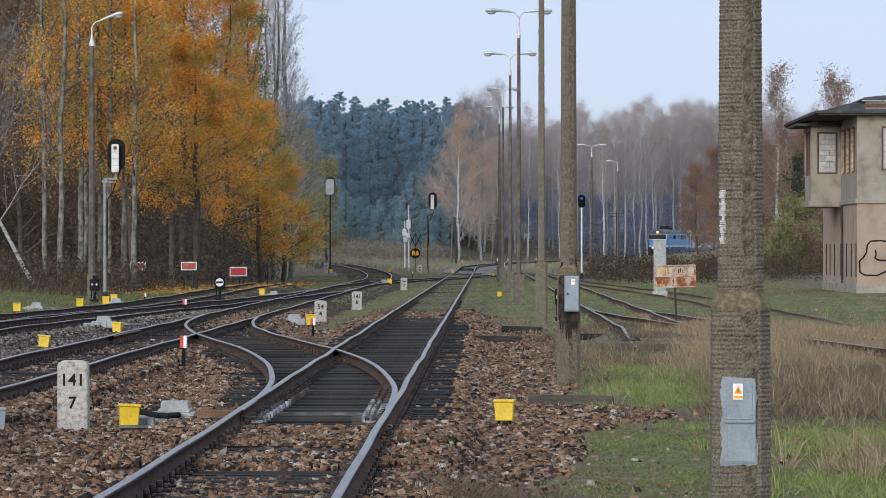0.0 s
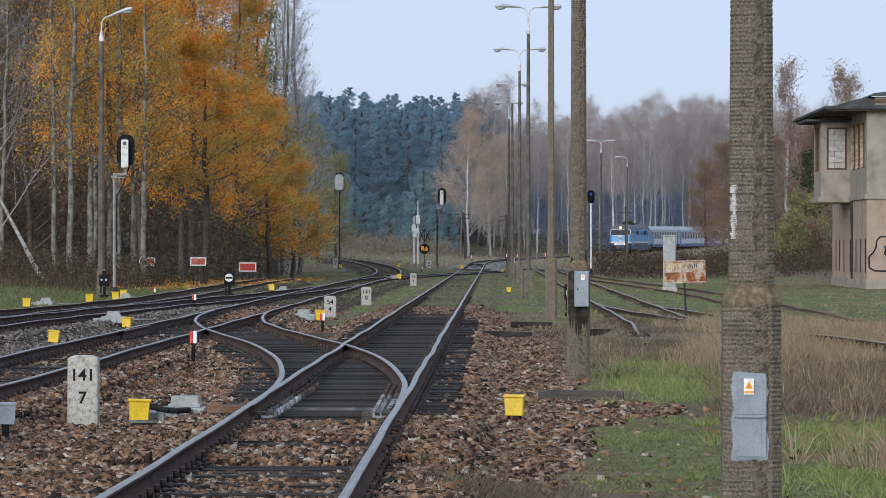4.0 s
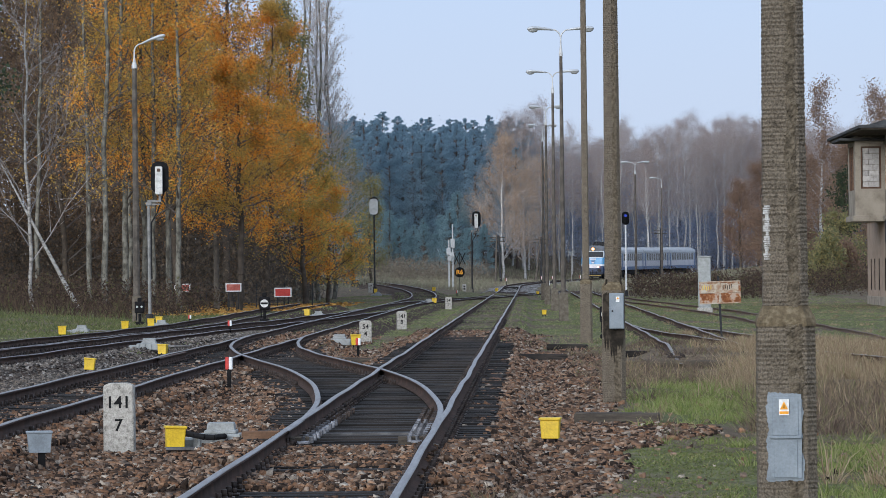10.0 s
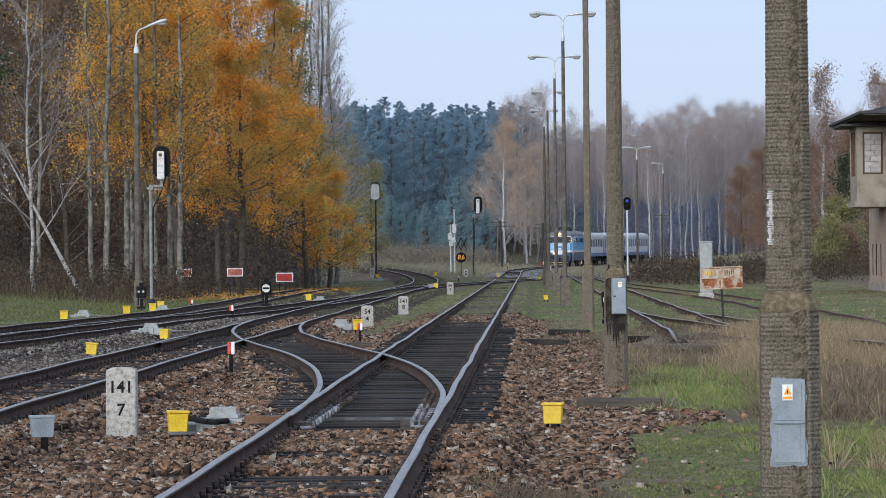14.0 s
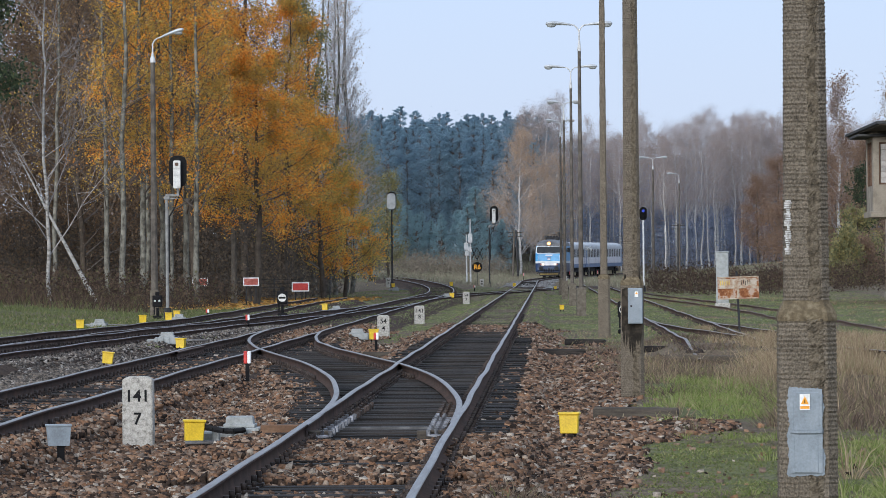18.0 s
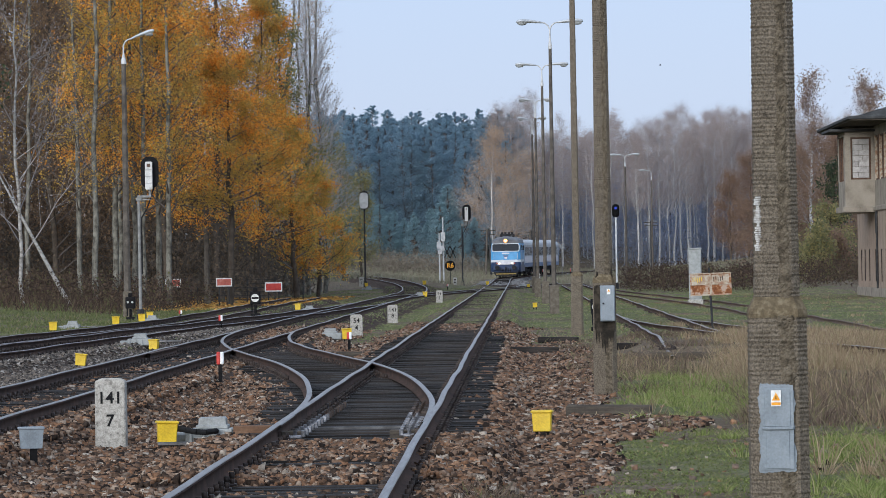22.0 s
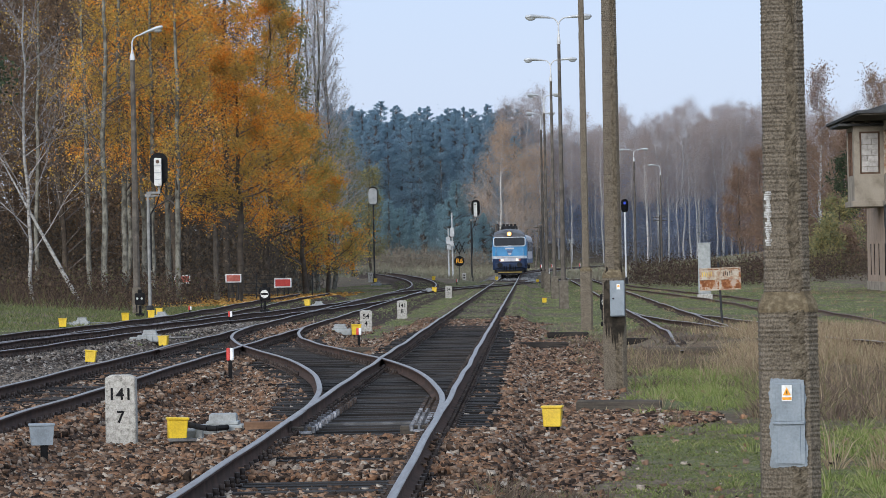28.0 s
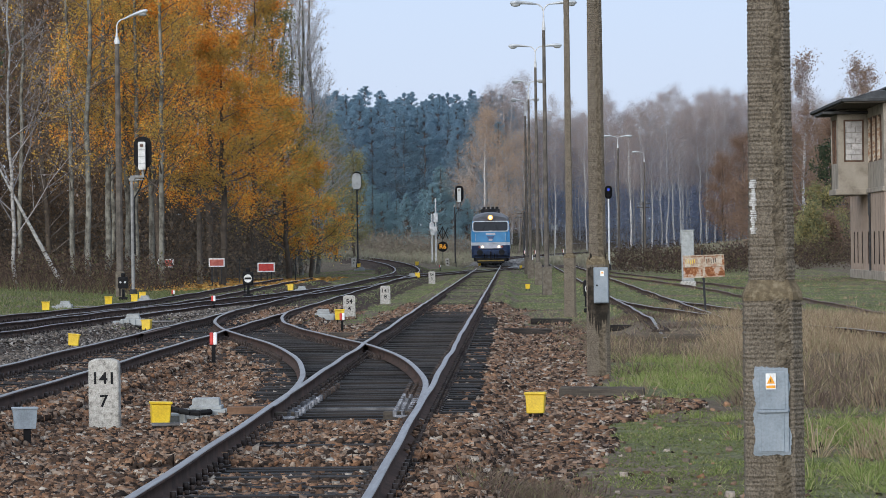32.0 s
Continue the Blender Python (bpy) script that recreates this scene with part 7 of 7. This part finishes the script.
def bogie(parent, y, gauge=0.75):
    g = new("bogie")
    g.parent = parent
    g.location = (0, y, 0)
    bm = bmesh.new()
    for s in (-1, 1):
        box(bm, s * 1.05, 0, 0.55, 0.16, 3.4, 0.32, bevel=0.03)
        box(bm, s * 1.1, 0, 0.62, 0.2, 0.6, 0.4, bevel=0.03)
    box(bm, 0, 0, 0.6, 2.0, 0.5, 0.25, bevel=0.03)
    part("frame", bm, "underframe", g)
    for dy in (-1.2, 1.2):
        for s in (-1, 1):
            bm = bmesh.new()
            rod(bm, (s * (gauge - 0.06), dy, 0.5), (s * (gauge + 0.07), dy, 0.5), 0.5, n=20)
            part("wheel", bm, "underframe", g)
    return g


def section(half, low, high, top, n=7):
    """Half-round roof over a straight-sided body, as an outline in x and z."""
    pts = [(-half, low), (-half, high)]
    for k in range(1, n):
        a = math.pi * (1 - k / n)
        pts.append((half * math.cos(a), high + (top - high) * math.sin(a) ** 0.8))
    return pts + [(half, high), (half, low)]


L = 16.5
loco = thing("locomotive", pose(0, 330, RAIL), "blue and white diesel locomotive with its lamps lit, pulling coaches", "locomotive")


def band(name, low, high, half, mat, front_low, front_high, label=""):
    """A band round the body, with the end walls raked back by the given amounts."""
    bm = bmesh.new()
    rings = []
    for z, fr in ((low, front_low), (high, front_high)):
        c = 0.28
        rings.append([(-half + c, fr, z), (half - c, fr, z), (half, fr + c * 0.7, z), (half, L - 0.5 - c, z), (half - c, L - 0.5, z), (-half + c, L - 0.5, z), (-half, L - 0.5 - c, z), (-half, fr + c * 0.7, z)])
    loft(bm, rings)
    return part(name, bm, mat, loco, label)


band("lower_body", 0.62, 1.62, 1.53, "loco_navy", 0.55, 0.50)
band("waist_stripe", 1.622, 1.86, 1.535, "loco_white", 0.50, 0.50)
upper = band("upper_body", 1.862, 2.70, 1.53, "loco_blue", 0.50, 0.56)
band("window_band", 2.702, 3.56, 1.47, "loco_blue", 0.56, 0.86)
bm = bmesh.new()
out = section(1.46, 3.56, 3.60, 4.30, 9)
loft(bm, [[(x * s, y, z if z < 3.59 else 3.56 + (z - 3.56) * q) for x, z in out] for s, y, q in ((0.93, 0.88, 0.55), (0.98, 1.3, 0.85), (1.0, 2.2, 1.0), (1.0, L - 1.6, 1.0), (0.96, L - 0.8, 0.6))])
part("roof", bm, "loco_roof", loco, "sooty grey rounded roof")
# the wide windscreen in its pale rim
tilt = math.degrees(math.atan2(0.30, 0.80))
mw = pose(0, 0.68, 3.12, -tilt, 0, 0)
bm = bmesh.new()
prism(bm, rounded(2.90, 0.90, 0.22, 4), -0.06, 0.10, mw)
rim = part("windscreen_rim", bm, "loco_white", loco, "pale rim round the windscreen")
for s in (-1, 1):
    bm = bmesh.new()
    prism(bm, rounded(1.37, 0.77, 0.16, 4, s * 0.685), -0.066, -0.05, mw)
    part("windscreen", bm, "dark_glass", rim, "dark windscreen pane")
bm = bmesh.new()
prism(bm, [(-0.15, -0.36), (0.15, -0.36), (0.15, 0.36), (-0.15, 0.36)], -0.064, -0.05, mw)
part("centre_post", bm, "rubber", rim)
bm = bmesh.new()
box(bm, 0, 0.95, 3.80, 0.62, 0.42, 0.40, bevel=0.06)
hd = part("headlamp_housing", bm, "loco_roof", loco)
bm = bmesh.new()
rod(bm, (0, 0.66, 3.84), (0, 0.75, 3.84), 0.20, n=18)
hl = part("headlamp", bm, "lamp_warm", hd, "shining warm headlamp")
bm = bmesh.new()
rod(bm, (0, 0.655, 3.84), (0, 0.70, 3.84), 0.10, n=14)
part("bulb", bm, "lamp_core", hl)
bm = bmesh.new()
prism(bm, rounded(1.86, 0.26, 0.12, 4, 0, 1.50), 0.44, 0.52)
lp = part("lamp_panel", bm, "coach_pale", loco, "pale panel between the lower lamps")
for s in (-1, 1):
    bm = bmesh.new()
    rod(bm, (s * 0.66, 0.40, 1.50), (s * 0.66, 0.46, 1.50), 0.10, n=16)
    part("lower_lamp", bm, "lamp_white", lp, "shining white lamp")
    bm = bmesh.new()
    rod(bm, (s * 0.90, 0.41, 1.50), (s * 0.90, 0.46, 1.50), 0.085, n=12)
    part("tail_lamp", bm, "red_faded", lp)
bm = bmesh.new()
prism(bm, [(-0.38, 2.60), (0.38, 2.60), (0.38, 2.46), (-0.38, 2.46)], 0.46, 0.56)
part("number_bar", bm, "coach_pale", loco, "pale bar of a number plate")
bm = bmesh.new()
prism(bm, [(-0.30, 2.36), (0.30, 2.36), (0.16, 2.12), (0.12, 1.96), (-0.12, 1.96), (-0.16, 2.12)], 0.45, 0.53)
part("badge", bm, "coach_blue", loco, "dark shield-shaped badge")
bm = bmesh.new()
prism(bm, rounded(0.30, 0.17, 0.06, 3, 0, 2.06), 0.435, 0.46)
part("emblem", bm, "coach_pale", loco)
bm = bmesh.new()
box(bm, 0, 0.50, 1.0, 2.7, 0.3, 0.42, bevel=0.04)
part("buffer_beam", bm, "loco_navy", loco)
for s in (-1, 1):
    bm = bmesh.new()
    rod(bm, (s * 0.875, 0.03, 1.05), (s * 0.875, 0.40, 1.05), 0.10, n=12)
    rod(bm, (s * 0.875, 0.0, 1.05), (s * 0.875, 0.04, 1.05), 0.24, n=18)
    part("buffer", bm, "underframe", loco)
bm = bmesh.new()
box(bm, 0, 0.2, 1.0, 0.12, 0.4, 0.26, bevel=0.03)
box(bm, 0, 0.1, 0.7, 0.10, 0.1, 0.5, bevel=0.03)
part("coupling", bm, "underframe", loco)
for s in (-0.5, -0.3, 0.3, 0.5):
    bm = bmesh.new()
    rod(bm, (s, 0.25, 0.95), (s, 0.2, 0.5), 0.035, n=6)
    part("brake_hose", bm, "rubber", loco)
bm = bmesh.new()
loft(bm, [[(-w, y, z), (w, y, z), (w, y + 0.12, z), (-w, y + 0.12, z)] for w, y, z in ((1.05, 0.30, 0.20), (1.25, 0.42, 0.62))])
part("snow_plough", bm, "underframe", loco)
bm = bmesh.new()
box(bm, 0, 0.30, 0.40, 2.1, 0.05, 0.10)
part("plough_stripe", bm, "yellow_dull", loco, "yellow edge on the plough")
for y0, w in ((3.2, 1.2), (5.6, 1.5), (8.6, 0.8), (11.0, 1.5), (13.2, 1.2)):
    for s in (-1, 1):
        bm = bmesh.new()
        box(bm, s * 1.535, y0, 3.10, 0.02, w, 0.5, bevel=0.008)
        part("side_window" if w < 1.4 else "grille", bm, "dark_glass" if w < 1.4 else "underframe", loco)
for s in (-1, 1):
    for y0 in (1.9, L - 2.4):
        bm = bmesh.new()
        box(bm, s * 1.532, y0, 2.25, 0.022, 0.62, 2.0, bevel=0.006)
        part("cab_door", bm, "loco_blue", loco)
    bm = bmesh.new()
    box(bm, s * 1.25, L / 2, 0.62, 0.35, 4.2, 0.6, bevel=0.05)
    part("fuel_tank", bm, "underframe", loco)
bm = bmesh.new()
box(bm, 0, 6.5, 4.40, 1.5, 2.0, 0.34, bevel=0.05)
part("exhaust_hood", bm, "underframe", loco, "dark exhaust hood on the roof")
for x0 in (-0.52, -0.18, 0.18, 0.52):
    bm = bmesh.new()
    box(bm, x0, 6.2, 4.62, 0.24, 0.5, 0.26, bevel=0.02)
    part("exhaust_stub", bm, "underframe", loco)
bm = bmesh.new()
box(bm, 0.55, 2.6, 4.30, 0.08, 0.5, 0.16, bevel=0.02)
part("horn", bm, "steel", loco)
# handrails, steps, wipers and side grilles of the cab end
for s in (-1, 1):
    bm = bmesh.new()
    rod(bm, (s * 1.22, 0.42, 1.95), (s * 1.22, 0.42, 2.55), 0.018, n=6)
    part("front_handrail", bm, "loco_white", loco)
    for k in range(3):
        bm = bmesh.new()
        box(bm, s * 1.32, 0.62, 0.45 + 0.26 * k, 0.34, 0.22, 0.035, bevel=0.006)
        part("step", bm, "underframe", loco)
    bm = bmesh.new()
    rod(bm, mw @ Vector((s * 0.66, -0.08, -0.40)), mw @ Vector((s * 0.38, -0.08, 0.12)), 0.014, n=5)
    part("wiper", bm, "rubber", rim)
    for y0 in (1.45, 2.35, L - 2.85, L - 1.95):
        bm = bmesh.new()
        rod(bm, (s * 1.56, y0, 1.35), (s * 1.56, y0, 3.05), 0.018, n=6)
        part("door_handrail", bm, "loco_white", loco)
bm = bmesh.new()
box(bm, 0, 0.415, 1.78, 1.7, 0.03, 0.05, bevel=0.006)
part("front_grab_bar", bm, "loco_white", loco)
bogie(loco, 3.6)
bogie(loco, L - 3.9)

CL = 19.6


def coach(label, roof_mat):
    c = thing("passenger_coach", pose(0, 350, RAIL), label, "railway coach", "coaches of the train")
    bm = bmesh.new()
    shell(bm, 0.15, CL - 0.15, 1.0, 1.45, 1.42)
    part("sill_band", bm, "coach_blue", c, "dark blue band along the sill")
    bm = bmesh.new()
    shell(bm, 0.15, CL - 0.15, 1.452, 2.15, 1.425)
    part("lower_side", bm, "coach_pale", c)
    bm = bmesh.new()
    shell(bm, 0.15, CL - 0.15, 2.152, 3.35, 1.42)
    side = part("window_band", bm, "coach_grey", c)
    bm = bmesh.new()
    out = section(1.43, 3.352, 3.40, 4.05, 9)
    prism(bm, out, 0.1, CL - 0.1)
    part("roof", bm, roof_mat, c, "pale grey rounded roof")
    for s in (-1, 1):
        for k in range(9):
            bm = bmesh.new()
            box(bm, s * 1.423, 2.7 + k * 1.78, 2.72, 0.02, 1.05, 0.92, bevel=0.006)
            part("window", bm, "dark_glass", side)
        for y0 in (1.0, CL - 1.0):
            bm = bmesh.new()
            box(bm, s * 1.43, y0, 2.25, 0.02, 0.75, 2.0, bevel=0.006)
            part("door", bm, "coach_blue", c)
    for y0 in (0.0, CL - 0.16):
        bm = bmesh.new()
        box(bm, 0, y0 + 0.08, 2.1, 1.0, 0.3, 2.2, bevel=0.05)
        part("gangway", bm, "rubber", c)
    bm = bmesh.new()
    box(bm, 0, CL / 2, 0.75, 2.2, 8.0, 0.5, bevel=0.05)
    part("equipment_case", bm, "underframe", c)
    bogie(c, 3.3)
    bogie(c, CL - 3.3)
    return c


coaches = [coach("grey and white passenger coach with a blue sill band", "coach_grey")]
coaches += [copy_thing(coaches[0], pose(0, 380 + 25 * k, RAIL)) for k in range(2)]


# ---- birds ----
def bird(label, span):
    """A small dark bird in flight, its head towards +x, with two flat wings."""
    b0 = thing("bird", pose(0, 0, 0), label, "bird", "birds in flight")
    k = span / 0.34
    bm = bmesh.new()
    loft(bm, [[(x0 * k, r * k * math.cos(radians(60 * q)), (0.006 * x0 + r * math.sin(radians(60 * q))) * k) for q in range(6)] for x0, r in ((-0.10, 0.008), (-0.05, 0.024), (0.0, 0.032), (0.05, 0.027), (0.075, 0.021), (0.095, 0.022), (0.112, 0.012), (0.125, 0.003))])
    part("body", bm, "bird_dark", b0)
    bm = bmesh.new()
    loft(bm, [[(-0.08 * k, -0.012 * k, 0.004), (-0.08 * k, 0.012 * k, 0.004), (-0.08 * k, 0.012 * k, -0.004), (-0.08 * k, -0.012 * k, -0.004)], [(-0.16 * k, -0.032 * k, 0.002), (-0.16 * k, 0.032 * k, 0.002), (-0.16 * k, 0.032 * k, -0.002), (-0.16 * k, -0.032 * k, -0.002)]])
    part("tail", bm, "bird_dark", b0)
    wings = []
    for side in (-1, 1):
        bm = bmesh.new()
        loft(bm, [[(xf * k, side * yy * k, 0.005), (xb * k, side * yy * k, 0.003), (xb * k, side * yy * k, -0.003), (xf * k, side * yy * k, -0.004)] for xf, xb, yy in ((0.055, -0.045, 0.02), (0.065, -0.04, 0.09), (0.03, -0.04, 0.14), (-0.025, -0.045, 0.18))])
        wings.append(part("wing", bm, "bird_dark", b0))
    return b0, wings


worn("bird_dark", (0.028, 0.025, 0.024), (0.016, 0.015, 0.014), (0.05, 0.045, 0.04), 12, 60, 0.8)
low_bird, low_wings = bird("small dark bird flying fast across the yard", 0.36)
high_bird, high_wings = bird("dark bird flying high over the lamp masts", 0.36)


WAY_Y = np.arange(300.0, 760.0, 0.5)
WAY_S = 300.0 + np.concatenate([[0], np.cumsum(np.hypot(np.diff(WAY_Y), np.diff(main_x(WAY_Y))))])


def along(s):
    """The place on the main line at s metres along it."""
    y = float(np.interp(s, WAY_S, WAY_Y))
    return Vector((float(main_x(y)), y, float(main_z(y))))


SIZE = 0.95
for o in [loco] + coaches:
    o.scale = (SIZE, SIZE, SIZE)


def stands(s, a, b2):
    """The pose of a vehicle whose front is at s, carried at a and b2 metres behind it."""
    a, b2 = a * SIZE, b2 * SIZE
    p, q = along(s + a), along(s + b2)
    d = (q - p).normalized()
    m = d.to_track_quat("Y", "Z").to_matrix().to_4x4()
    return Matrix.Translation(p - d * a) @ m


def front(t):
    u = 32.0 - t
    return 330.0 + 10.2 * u - 0.5 * 0.073 * u * u


def motions():
    """The train comes round the bend onto the straight, gathering speed."""
    times = [0.5 * k for k in range(65)]
    walk(loco, [(t, stands(front(t), 3.6, L - 3.9)) for t in times])
    for k, c in enumerate(coaches):
        off = (L + 0.3 + k * (CL + 0.3)) * SIZE
        walk(c, [(t, stands(front(t) + off, 3.3, CL - 3.3)) for t in times])
    # two birds cross the sky in straight flight
    walk(low_bird, [(t, pose(5.95 + 17.6 * (t - 12.0), 175.0, 6.12 + 0.9 * (t - 12.0) if 9 < t < 15 else 6.12 + 0.9 * max(-3, min(3, t - 12.0)), 0, -3, 3)) for t in times])
    walk(high_bird, [(t, pose(2.1 - 6.2 * (t - 23.7), 385.0, 19.2, 0, 0, 180)) for t in times])
    beats = [0.15 * k for k in range(214)]
    for wings, phase in ((low_wings, 0.0), (high_wings, 1.0)):
        for side, wing in zip((-1, 1), wings):
            walk(wing, [(t, pose(0, 0, 0, side * (8 + 30 * math.sin(2.1 * k + phase)), 0, 0)) for k, t in enumerate(beats)] + [(32.0, pose(0, 0, 0, side * 8, 0, 0))])


motions()
